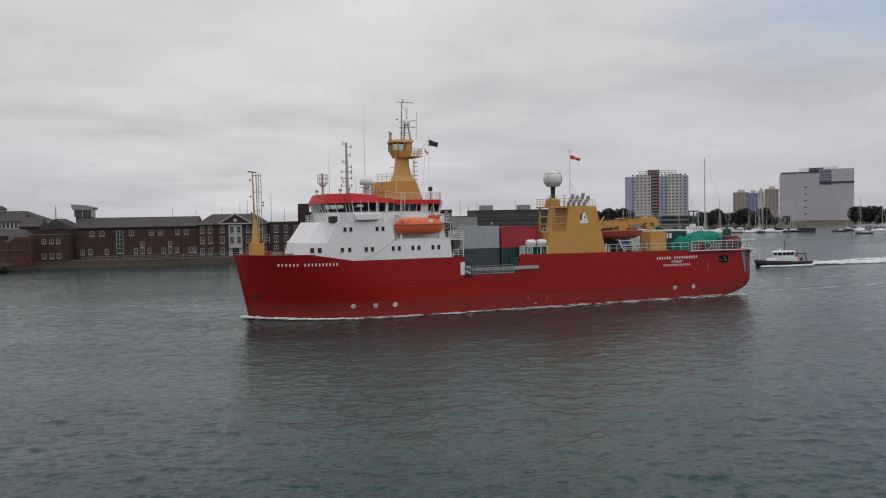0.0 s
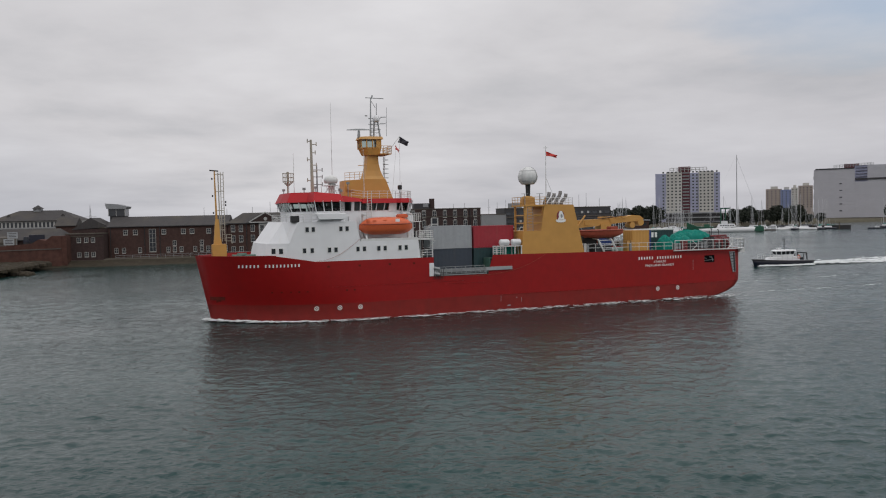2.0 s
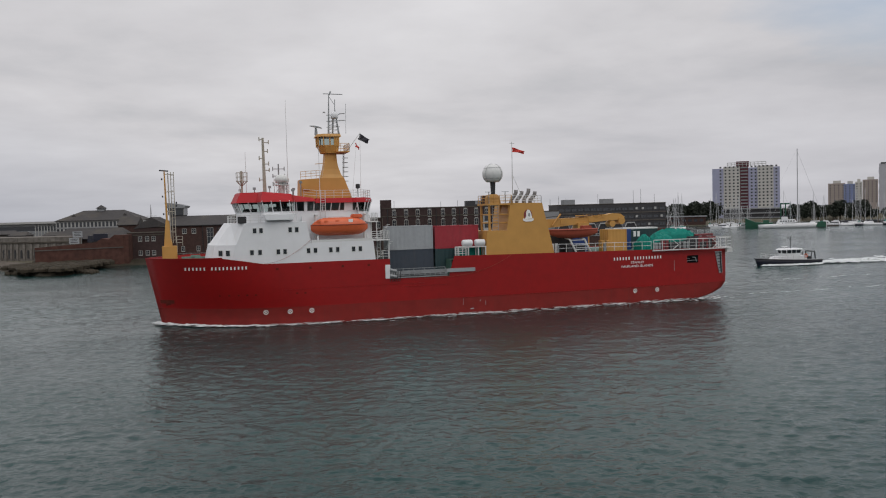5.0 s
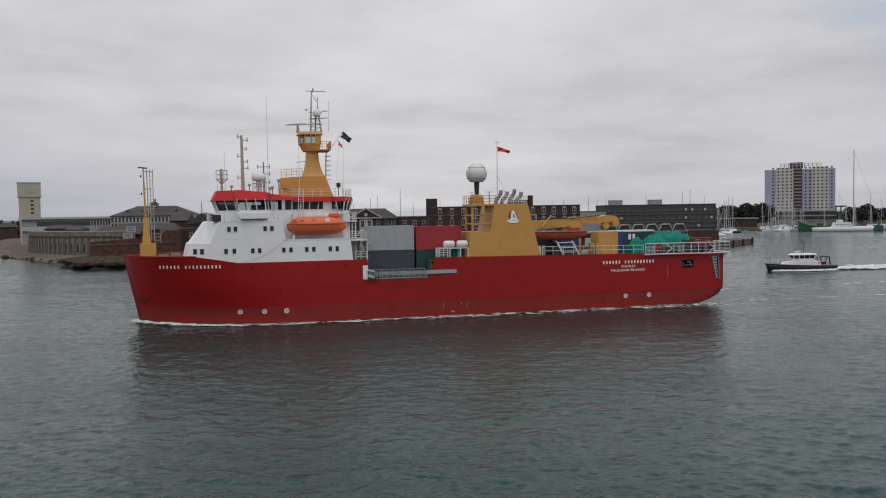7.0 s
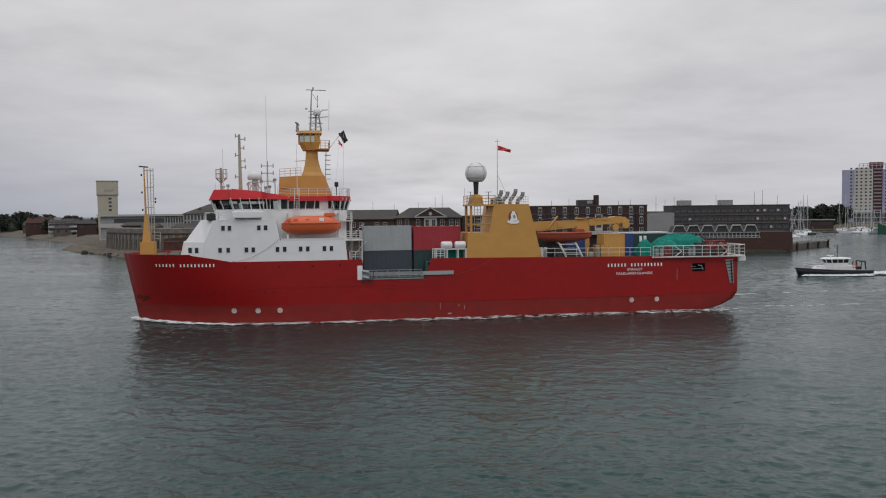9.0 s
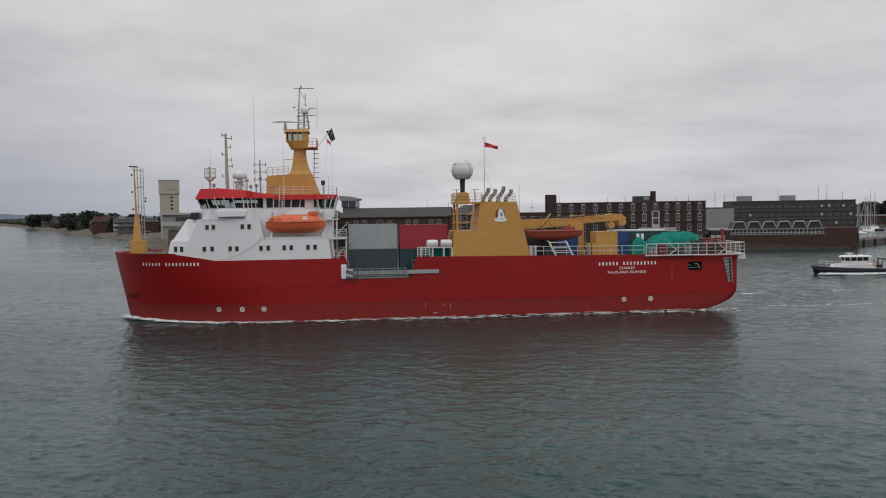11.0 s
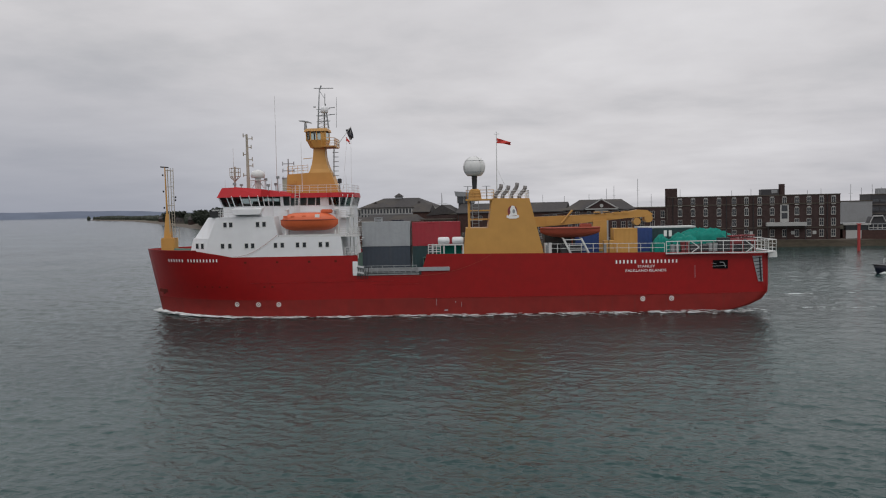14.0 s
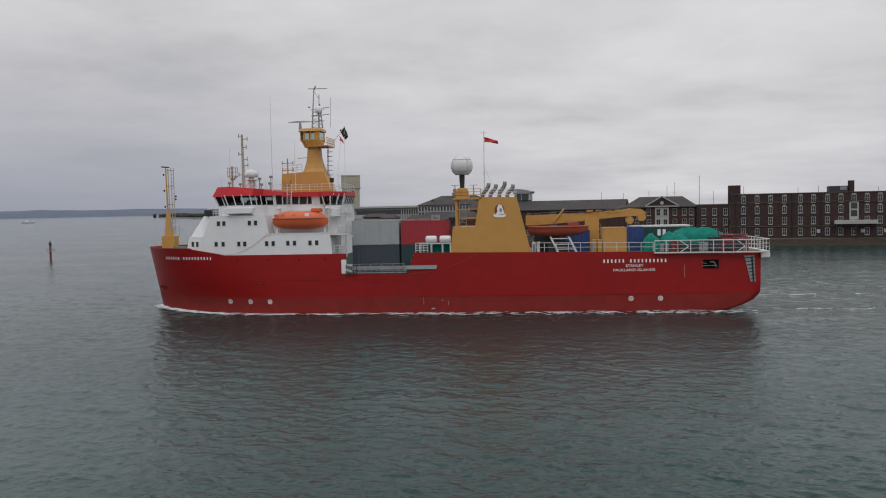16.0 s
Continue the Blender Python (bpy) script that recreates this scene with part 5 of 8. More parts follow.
def container(label, material, L, W, H, x, y, z):
    """Corrugated steel box with corner posts; its origin is at the bottom's middle."""
    t = thing("shipping_container", label, "container", "containers on the ship")
    bm = B()
    for s in (1, -1):
        n = int(L / 0.28)
        line = []
        for k in range(n + 1):
            xx = -L / 2 + 0.1 + (L - 0.2) * k / n
            line += [(xx, s * (W / 2 - (0.0 if k % 2 else 0.025)))]
        quadmesh(bm, [[(a, b, 0.15) for a, b in line], [(a, b, H - 0.12) for a, b in line]], closed=False, caps=False)
        m = int(W / 0.28)
        line = [(s * (L / 2 - (0.0 if k % 2 else 0.025)), -W / 2 + 0.1 + (W - 0.2) * k / m) for k in range(m + 1)]
        quadmesh(bm, [[(a, b, 0.15) for a, b in line], [(a, b, H - 0.12) for a, b in line]], closed=False, caps=False)
    box(bm, -L / 2 + 0.05, L / 2 - 0.05, -W / 2 + 0.05, W / 2 - 0.05, H - 0.1, H - 0.03)
    part("wall", bm, material, t)
    for sx in (1, -1):
        for sy in (1, -1):
            part("corner_post", box(B(), sx * (L / 2 - 0.08) - 0.08, sx * (L / 2 - 0.08) + 0.08, sy * (W / 2 - 0.06) - 0.08, sy * (W / 2 - 0.06) + 0.08, 0, H), material, t)
    for sy in (1, -1):
        for zz in (0.0, H - 0.16):
            part("side_rail", box(B(), -L / 2 + 0.16, L / 2 - 0.16, sy * (W / 2 - 0.05) - 0.06, sy * (W / 2 - 0.05) + 0.06, zz, zz + 0.15), material, t)
    return ride(t, x, y, z)


container("slate blue corrugated container in the hold", M["cblue"], 6.06, 2.44, 3.3, 7.1, 5.0, 5.42)
container("pale grey corrugated container stacked on another", M["cgrey"], 6.06, 2.44, 3.1, 7.1, 5.0, 8.76)
container("dark green corrugated container", M["cgreen"], 6.06, 2.44, 3.3, 0.75, 5.0, 5.40)
container("crimson corrugated container stacked on another", M["cred"], 6.06, 2.44, 3.0, 0.75, 5.0, 8.72)
container("buff yellow deck container beside the crane", M["buff"], 2.9, 2.44, 3.1, -22.8, 5.6, 7.35)
container("bright blue deck container", M["blue"], 2.4, 2.44, 3.0, -25.6, 2.4, 7.35)
BOX = container("dark green deck container with a white roof edge", M["cgreen"], 7.4, 2.44, 2.85, -29.4, -0.6, 7.35)
part("roof_edge", box(B(), -3.75, 3.75, -1.3, 1.27, 2.86, 3.08, bevel=0.03), M["rail"], BOX, "white roof edge")


for x in (0.2, -0.45):
    part("number_bar", box(B(), x - 0.2, x + 0.2, 1.2, 1.235, 1.75, 2.55), M["letter"], BOX, "white painted figure bar")
container("blue deck container behind the boat", M["blue"], 3.4, 2.44, 2.7, -18.4, 1.9, 7.35)


def boat_shell(bm, L, W, z0, z1, n=18, m=9, full=2.6):
    """An open curved hull, pointed at both ends."""
    rings = []
    for k in range(n + 1):
        u = -1 + 2 * k / n
        w = W / 2 * max(0.02, 1 - abs(u) ** full)
        keel = z0 + (z1 - z0) * 0.55 * abs(u) ** (full + 0.4)
        rings.append([(L / 2 * u, w * math.sin(math.pi * (j / m - 0.5)), keel + (z1 - keel) * (1 - math.cos(math.pi * (j / m - 0.5)) ** 0.7)) for j in range(m + 1)])
    quadmesh(bm, rings, closed=False, caps=False)
    return bm


def build_lifeboat():
    t = thing("lifeboat", "orange enclosed lifeboat hung in its davits", "lifeboat")
    hull = part("hull", boat_shell(B(), 7.2, 2.7, 0.0, 1.35, full=5.0), M["orange"], t, "", True)
    bm = B()
    rings = []
    for k in range(19):
        u = -1 + 2 * k / 18
        w = 1.3 * max(0.02, 1 - abs(u) ** 5)
        h = 0.92 * max(0.02, 1 - abs(u) ** 5)
        rings.append([(3.5 * u, w * math.cos(math.pi * j / 10), 1.33 + h * math.sin(math.pi * j / 10) ** 0.8) for j in range(11)])
    quadmesh(bm, rings, closed=False, caps=False)
    part("canopy", bm, M["orange"], t, "orange canopy", True)
    bm = B()
    box(bm, -2.9, -1.5, -0.5, 0.5, 2.1, 2.62, bevel=0.12)
    part("steering_cab", bm, M["orange"], t)
    for x in (0.2, 1.6, 2.5):
        part("hatch", box(B(), x, x + 0.5, 1.12, 1.2, 1.62, 1.9, bevel=0.03), M["orange"], t)
    bm = B()
    for k in range(24):
        u0, u1 = -1 + k / 12, -1 + (k + 1) / 12
        f = lambda u: (3.55 * u, 1.38 * max(0.02, 1 - abs(u) ** 5), 1.35)
        rod(bm, f(u0), f(u1), 0.06, 5)
    part("fender_rope", bm, M["rust"], t)
    bm = B()
    box(bm, -1.5, -0.95, 1.14, 1.24, 1.62, 2.02)
    part("reflective_patch", bm, M["letter"], t)
    ride(t, 16.55, 7.3, 10.95)


build_lifeboat()


def build_workboat():
    t = thing("work_boat", "orange-red open work boat on davits", "boat")
    part("hull", boat_shell(B(), 7.4, 2.2, 0.0, 1.2), M["rust"], t, "", True)
    bm = B()
    for k in range(24):
        u0, u1 = -1 + k / 12, -1 + (k + 1) / 12
        for s in (1, -1):
            f = lambda u: (3.7 * u, s * 1.12 * max(0.02, 1 - abs(u) ** 2.6), 1.2)
            rod(bm, f(u0), f(u1), 0.1, 6)
    part("gunwale", bm, M["rust"], t)
    bm = B()
    box(bm, -2.6, -1.2, -0.5, 0.5, 1.0, 1.7, bevel=0.1)
    part("engine_cover", bm, M["rust"], t)
    ride(t, -15.9, 7.0, 9.45)


build_workboat()


def build_tarp(x, y, z, L, W, peaks, seed, label):
    """A stiff sheet pulled tight over the corners of a load; peaks: (along, across, height), each from -1 to 1."""
    n, m = 44, 28
    rows = []
    for i in range(n + 1):
        u = i / n * 2 - 1
        r = []
        for j in range(m + 1):
            v = j / m * 2 - 1
            e = max(abs(u), abs(v))
            # the sheet falls straight from peak to peak, with a little sag
            h = max(hp * (1 - 0.55 * min(1.3, math.hypot((u - a) * 1.0, (v - c) * 0.75)) ** 1.5) for a, c, hp in peaks)
            fold = abs(noise.noise(Vector((u * 2.2 + v * 3.2 + seed, v * 0.9 - u * 1.6, seed))))
            crease = abs(noise.noise(Vector((u * 6.5 - v * 4.0, v * 5.0 + seed, 8))))
            h = max(h, 1.0) * min(1.0, (1 - e) * 9.0) ** 0.5 * (1.05 - 0.42 * fold - 0.06 * crease)
            edge = 1 + 0.05 * noise.noise(Vector((u * 4, v * 4, seed)))
            r.append((L / 2 * u * edge, W / 2 * v * edge, max(h, 0.02)))
        rows.append(r)
    ob = link("tarpaulin", quadmesh(B(), rows, closed=False, caps=False), M["teal"], smooth=True)
    tagged(ob, label, "tarpaulin", "tarpaulins on the after deck")
    ride(ob, x, y, z)


build_tarp(-33.4, 4.4, 7.36, 7.0, 4.2, ((0.34, 0.3, 3.0), (-0.15, 0.35, 2.9), (-0.7, 0.1, 2.0), (0.8, 0.5, 1.6)), 2.3, "creased teal tarpaulin pulled tight over a tall load")
build_tarp(-30.0, 5.8, 7.36, 3.2, 3.2, ((0.3, 0.2, 2.4), (-0.5, 0.4, 2.1)), 9.4, "faded teal tarpaulin over deck gear")
build_tarp(-27.3, 6.2, 7.36, 2.2, 2.4, ((0.1, 0.3, 2.3), (-0.5, 0.0, 1.8)), 5.1, "small teal tarpaulin over a bundle")


def build_deck_gear():
    """Lashed boxes and drums on the after deck."""
    random.seed(77)
    for x, y, w, d, h, m, lab in ((-33.2, 7.6, 1.1, 0.7, 1.1, "steel", "grey deck box"), (-35.2, 6.9, 1.8, 1.0, 1.5, "winch", "maroon machinery box"), (-34.0, 7.2, 0.9, 0.9, 1.2, "cgreen", "dark green gas rack"), (-37.6, 6.6, 1.0, 1.0, 1.3, "darkclad", "dark steel locker"),
                               (-28.6, 7.6, 1.0, 0.7, 1.0, "steel", "grey deck locker"), (-38.6, 3.0, 1.2, 1.2, 1.1, "winch", "dark red bollard box"), (-31.6, 7.7, 2.2, 0.6, 1.0, "darkclad", "dark machinery frame"), (-36.6, 7.0, 1.6, 0.9, 1.5, "darkclad", "dark lashed crate"), (-16.0, 7.2, 2.6, 0.9, 1.1, "darkclad", "dark crate below the boat"), (-29.9, 7.5, 1.0, 0.6, 1.25, "winch", "dark red winch cover"), (-34.6, 7.5, 1.4, 0.7, 1.7, "darkclad", "dark gear rack"), (-20.6, 7.0, 1.2, 1.0, 1.6, "buff", "buff locker by the crane"), (-13.2, 6.2, 0.9, 0.9, 1.4, "gel", "white vent cowl box")):
        t = thing("deck_box", lab + " lashed on the open deck", "box", "lashed deck boxes")
        part("body", box(B(), -w / 2, w / 2, -d / 2, d / 2, 0.08, h, bevel=0.04), M[m], t)
        bm = box(B(), -w / 2 - 0.03, w / 2 + 0.03, -d / 2 - 0.03, d / 2 + 0.03, h - 0.12, h + 0.02)
        part("lid", bm, M[m], t)
        part("lashing", box(B(), -0.05, 0.05, -d / 2 - 0.05, d / 2 + 0.05, 0.08, h + 0.05), M["black"], t)
        ride(t, x, y, 7.36)


build_deck_gear()


def build_shadow_block():
    """Added dark block in place of the shadow on the deck behind the boat."""
    t = thing("winch_house", "added dark block for the shadow behind the boat", "machinery")
    part("casing", box(B(), -1.9, 1.9, -1.6, 1.6, 0.0, 2.5, bevel=0.08), M["darkclad"], t)
    # door, vent and pipe are invented detail on the shadow block
    part("door", box(B(), -0.6, 0.3, 1.59, 1.65, 0.1, 2.0, bevel=0.02), M["black"], t)
    part("vent_hood", box(B(), 0.7, 1.6, 0.4, 1.3, 2.5, 2.95, bevel=0.05), M["pipe"], t)
    part("side_pipe", tube(B(), [(-1.5, 1.7, 0.1), (-1.5, 1.72, 1.9), (-1.2, 1.72, 2.2), (0.6, 1.72, 2.25)], 0.07, 6), M["rust"], t)
    ride(t, -14.9, 3.4, 7.35)


build_shadow_block()


def foam_patch(bm, x, y, r, seed, z=0.03, tall=0.1, long=1.0):
    n = 7
    z += 0.06
    c = bm.verts.new((x, y, z + tall * r))
    k0 = random.uniform(1.2, 4.0) * long
    vs = [bm.verts.new((x + k0 * r * (0.7 + 0.6 * random.random()) * math.cos(2 * math.pi * i / n), y + r * (0.6 + 0.6 * random.random()) * math.sin(2 * math.pi * i / n), z)) for i in range(n)]
    for i in range(n):
        bm.faces.new((c, vs[i], vs[(i + 1) % n]))


def build_wake():
    """Broken foam along the ship's side and astern; it goes with the ship."""
    random.seed(5)
    bm = B()
    for k in range(1900):
        x = random.uniform(-39, 38.5)
        s = 1 if random.random() < 0.8 else -1
        dense = 0.5 + 0.5 * noise.noise(Vector((x * 0.35, 0, 4)))
        if random.random() > dense + (0.1 if x > 28 else 0.0):
            continue
        off = abs(random.gauss(0, 0.45 + 0.9 * max(0, (36 - x)) / 70))
        r = random.uniform(0.06, 0.19) * (1.15 if x > 26 else 1.0)
        foam_patch(bm, x, s * (half_beam(x, 0.1) + 0.12 + off), r, k, 0.02 + (0.08 * random.random() if off < 0.3 else 0.0), 0.15)
    for k in range(330):  # bow wave peeling away
        u = random.random() ** 1.4
        if u > 0.12 and noise.noise(Vector((u * 9, k % 4 > 0, 0))) + 0.3 < random.random() - 0.35:
            continue
        foam_patch(bm, 38.8 - 13 * u, (half_beam(38.2 - 13 * u, 0.1) + 0.2 + 1.1 * u + random.gauss(0, 0.25)) * (1 if k % 4 else -1), random.uniform(0.05, 0.22) * (1.1 - 0.5 * u), k, 0.05 + 0.22 * random.random() * (1 - u), 0.7)
    for k in range(260):  # the stern's trail: long thin streaks
        u = random.random() ** 0.9
        y = random.gauss(0, 0.25 + 1.1 * u) + random.choice((-7.6, 7.4, 7.4)) * (1 + 0.35 * u)
        if noise.noise(Vector((u * 14, y * 0.5, 6))) < -0.12:
            continue
        foam_patch(bm, -40 - 85 * u, y, random.uniform(0.035, 0.09), k, 0.0, 0.3, 3.0)
    ob = link("wake_foam", bm, M["foam"])
    tagged(ob, "broken white foam along the ship's waterline", "foam", kind="stuff")
    ride(ob, 0, 0, SEA)


build_wake()


# ---------------------------------------------------------------- pilot boat
def build_pilot_boat():
    t = thing("pilot_boat", "small navy hulled launch with white wheelhouse", "boat")
    bm = B()
    rings = []
    for k in range(21):
        u = k / 20
        x = -6.2 + 12.6 * u
        w = 1.95 * (1 - max(0, (u - 0.45) / 0.55) ** 2.4) + 0.02
        top = 0.85 + 0.62 * u ** 1.8
        rings.append([(x, 0, -0.5), (x, w * 0.8, -0.1), (x + 0.25 * u * u, w * 0.96, top * 0.5), (x + 0.6 * u ** 3, w, top), (x + 0.6 * u ** 3, w * 0.9, top), (x, 0, top - 0.05),
                      (x + 0.6 * u ** 3, -w * 0.9, top), (x + 0.6 * u ** 3, -w, top), (x + 0.25 * u * u, -w * 0.96, top * 0.5), (x, -w * 0.8, -0.1)])
    quadmesh(bm, rings)
    part("hull", bm, M["navy"], t, "navy blue hull", True)
    bm = B()
    for s in (1, -1):
        pts = [(-6.2 + 12.6 * u + 0.6 * u ** 3, s * (1.95 * (1 - max(0, (u - 0.45) / 0.55) ** 2.4) + 0.05), 0.85 + 0.55 * u ** 1.8) for u in [k / 16 for k in range(17)]]
        for p, q in zip(pts, pts[1:]):
            rod(bm, p, q, 0.09, 6)
    part("fender", bm, M["black"], t)
    bm = slab(B(), [(-3.2, 1.45), (2.2, 1.35), (3.9, 0.5), (3.9, -0.5), (2.2, -1.35), (-3.2, -1.45)], 0.95, 1.7, [(-3.1, 1.35), (1.9, 1.25), (3.3, 0.4), (3.3, -0.4), (1.9, -1.25), (-3.1, -1.35)])
    cab = part("wheelhouse", bm, M["gel"], t, "white wheelhouse")
    w0 = [(-2.0, 1.16), (0.9, 1.10), (1.5, 0.5), (1.5, -0.5), (0.9, -1.10), (-2.0, -1.16)]
    w1 = [(-2.1, 1.26), (1.1, 1.22), (1.8, 0.6), (1.8, -0.6), (1.1, -1.22), (-2.1, -1.26)]
    part("cab_lower", slab(B(), w0, 1.68, 2.2), M["gel"], cab)
    part("window_band", slab(B(), [(x * 0.97, y * 0.97) for x, y in w0], 2.2, 2.85, [(x * 0.97, y * 0.97) for x, y in w1]), M["glass"], cab)
    for (a, b), (c, d) in zip(w0, w1):
        part("mullion", rod(B(), (a, b, 2.15), (c, d, 2.85), 0.08, 5), M["gel"], cab)
    for u in (0.33, 0.66):
        for e in (1, -1):
            part("mullion", rod(B(), (-2.0 + 2.9 * u, e * 1.14, 2.15), (-2.1 + 3.2 * u, e * 1.24, 2.88), 0.06, 5), M["gel"], cab)
    part("roof", slab(B(), [(-2.4, 1.4), (1.2, 1.35), (2.1, 0.65), (2.1, -0.65), (1.2, -1.35), (-2.4, -1.4)], 2.85, 3.08, [(-2.3, 1.25), (1.0, 1.2), (1.7, 0.55), (1.7, -0.55), (1.0, -1.2), (-2.3, -1.25)]), M["gel"], cab)
    bm = B()
    rod(bm, (-0.7, 0, 3.0), (-0.7, 0, 5.4), 0.07, 6, 0.04)
    rod(bm, (-1.0, 0, 5.0), (-0.2, 0, 5.05), 0.04, 5)
    rod(bm, (-0.2, 0, 4.9), (-0.2, 0, 5.3), 0.06, 5)
    rod(bm, (-1.1, 0, 4.1), (-0.3, 0, 4.1), 0.05, 5)
    rod(bm, (-0.9, 0, 4.7), (-0.5, 0, 4.7), 0.08, 5)
    part("mast", bm, M["black"], t)
    bm = B()
    rod(bm, (0.6, 0, 3.0), (0.6, 0, 3.4), 0.12, 6)
    box(bm, 0.0, 1.2, -0.1, 0.1, 3.35, 3.5)
    part("radar", bm, M["gel"], t)
    bm = B()
    railing(bm, [(-2.4, 1.75, 1.1), (2.4, 1.7, 1.25), (5.0, 0.9, 1.5)], 0.75, 1.2, 2, 0.03)
    railing(bm, [(-2.4, -1.75, 1.1), (2.4, -1.7, 1.25), (5.0, -0.9, 1.5)], 0.75, 1.2, 2, 0.03)
    part("rail", bm, M["rail"], t)
    bm = B()
    for y in (1.2, -1.2):
        rod(bm, (-5.2, y, 1.0), (-5.0, y, 2.4), 0.12, 6)
        rod(bm, (-4.2, y, 1.0), (-4.4, y, 2.3), 0.08, 6)
    rod(bm, (-5.0, 1.2, 2.4), (-5.0, -1.2, 2.4), 0.12, 6)
    box(bm, -4.6, -3.0, -0.9, 0.9, 1.0, 1.5)
    part("stern_frame", bm, M["black"], t, "dark stern recovery frame")
    bm = B()
    for y in (1.5,):
        n = 12
        quadmesh(bm, [[(-2.9 + r * math.cos(2 * math.pi * i / n), y + d, 1.7 + r * math.sin(2 * math.pi * i / n)) for i in range(n)] for r, d in ((0.22, 0), (0.3, 0.08), (0.38, 0))], caps=False)
    part("lifebuoy", bm, M["orange"], t)
    return t


PILOT = build_pilot_boat()
PILOT.scale = (1.16, 1.15, 1.15)


def build_pilot_wake():
    random.seed(9)
    bm = B()
    for k in range(4600):
        u = random.random() ** 1.15
        x = -6.5 - 80 * u
        spread = 1.0 + 8.0 * min(1.0, 2.2 * u)
        y = random.gauss(0, spread * 0.55) if k % 3 else random.choice((-1, 1)) * spread + random.gauss(0, 0.5)
        if noise.noise(Vector((x * 0.16, y * 0.5, 2))) + 0.32 - 0.55 * u < random.random() - 0.5:
            continue
        foam_patch(bm, x, y, random.uniform(0.09, 0.30) * (1.1 - 0.35 * u), k, 0.05 + random.uniform(0.05, 0.3) * max(0.0, 0.9 - 1.6 * u), 0.5)
    for k in range(700):
        u = random.random()
        s = 1 if k % 2 else -1
        foam_patch(bm, 6.8 - 13 * u, s * (0.7 + 2.0 * min(1, u * 2.2) + abs(random.gauss(0, 0.3))), random.uniform(0.06, 0.26), k, 0.05, 1.5)
    return tagged(link("launch_wake", bm, M["foam"]), "white churned wake behind the launch", "foam", kind="stuff")


PILOT_WAKE = build_pilot_wake()


# ---------------------------------------------------------------- buildings on the near shore
def polar(az, d, z=0.0):
    """A pose at that bearing and distance, turned so that its -y side faces the eye."""
    a = radians(az)
    return pose(d * math.sin(a), d * math.cos(a), z, 0, 0, -az)


def window_mesh(name, w, h, bars=1, cross=1, sill=True, edge=0.10, pane="pane", trim="sash"):
    """A framed window in the x-z plane, facing -y, centred on its origin."""
    bm = B()

    def lines(size, n, f, thin):
        out, kinds = [-size / 2], []
        step = (size - 2 * f) / (n + 1)
        out.append(-size / 2 + f); kinds.append(1)
        for k in range(n + 1):
            end = -size / 2 + f + step * (k + 1)
            if k < n:
                out += [end - thin / 2, end + thin / 2]; kinds += [0, 1]
            else:
                out.append(size / 2 - f); kinds.append(0)
        out.append(size / 2); kinds.append(1)
        return out, kinds

    xs, kx = lines(w, bars, edge, 0.06)
    zs, kz = lines(h, cross, edge, 0.06)
    if sill:
        zs, kz = [-h / 2 - 0.16] + zs, [2] + kz
    depth = lambda i, j: 0.05 if not (0 <= i < len(kx) and 0 <= j < len(kz)) else -0.2 if kz[j] == 2 else -0.09 if kx[i] or kz[j] else -0.02
    for i in range(len(kx)):
        for j in range(len(kz)):
            y = depth(i, j)
            q = [(xs[i], zs[j]), (xs[i + 1], zs[j]), (xs[i + 1], zs[j + 1]), (xs[i], zs[j + 1])]
            f = bm.faces.new([bm.verts.new((x, y, z)) for x, z in q])
            f.material_index = 1 if y == -0.02 else 0
            for (u, v), (di, dj) in zip(((0, 1), (1, 2), (2, 3), (3, 0)), ((0, -1), (1, 0), (0, 1), (-1, 0))):
                o = depth(i + di, j + dj)
                if o > y:
                    bm.faces.new([bm.verts.new(k) for k in ((q[u][0], y, q[u][1]), (q[u][0], o, q[u][1]), (q[v][0], o, q[v][1]), (q[v][0], y, q[v][1]))])
    bmesh.ops.remove_doubles(bm, verts=bm.verts[:], dist=0.001)
    me = bpy.data.meshes.new(name)
    bm.to_mesh(me)
    bm.free()
    me.materials.append(M[trim])
    me.materials.append(M[pane])
    return me


W_SASH = window_mesh("sash_window", 1.25, 2.1)
W_SMALL = window_mesh("small_window", 1.35, 1.5)
W_LOW = window_mesh("low_window", 1.1, 1.6)
W_TALL = window_mesh("tall_window", 2.0, 7.0, 1, 4)
W_FLAT = window_mesh("flat_window", 1.5, 1.5, 0, 0, False, 0.12)
W_DIM = window_mesh("dim_window", 1.5, 1.5, 1, 0, False, 0.1, "pane", "seawall")
W_WIDE = window_mesh("strip_window", 2.2, 1.35, 1, 0, False, 0.12, "skypane", "darkclad")


def gable(bm, x0, x1, y0, y1, z0, z1, hip=0.0, over=0.4):
    """A pitched roof with its ridge along x; hip draws the ridge's ends in."""
    ym = (y0 + y1) / 2
    a = [(x0 - over, y0 - over, z0), (x1 + over, y0 - over, z0), (x1 + over, y1 + over, z0), (x0 - over, y1 + over, z0)]
    v = [bm.verts.new(p) for p in a] + [bm.verts.new((x0 - over + hip, ym, z1)), bm.verts.new((x1 + over - hip, ym, z1))]
    for q in ((0, 1, 5, 4), (2, 3, 4, 5), (1, 2, 5), (3, 0, 4), (3, 2, 1, 0)):
        bm.faces.new([v[i] for i in q])
    return bm


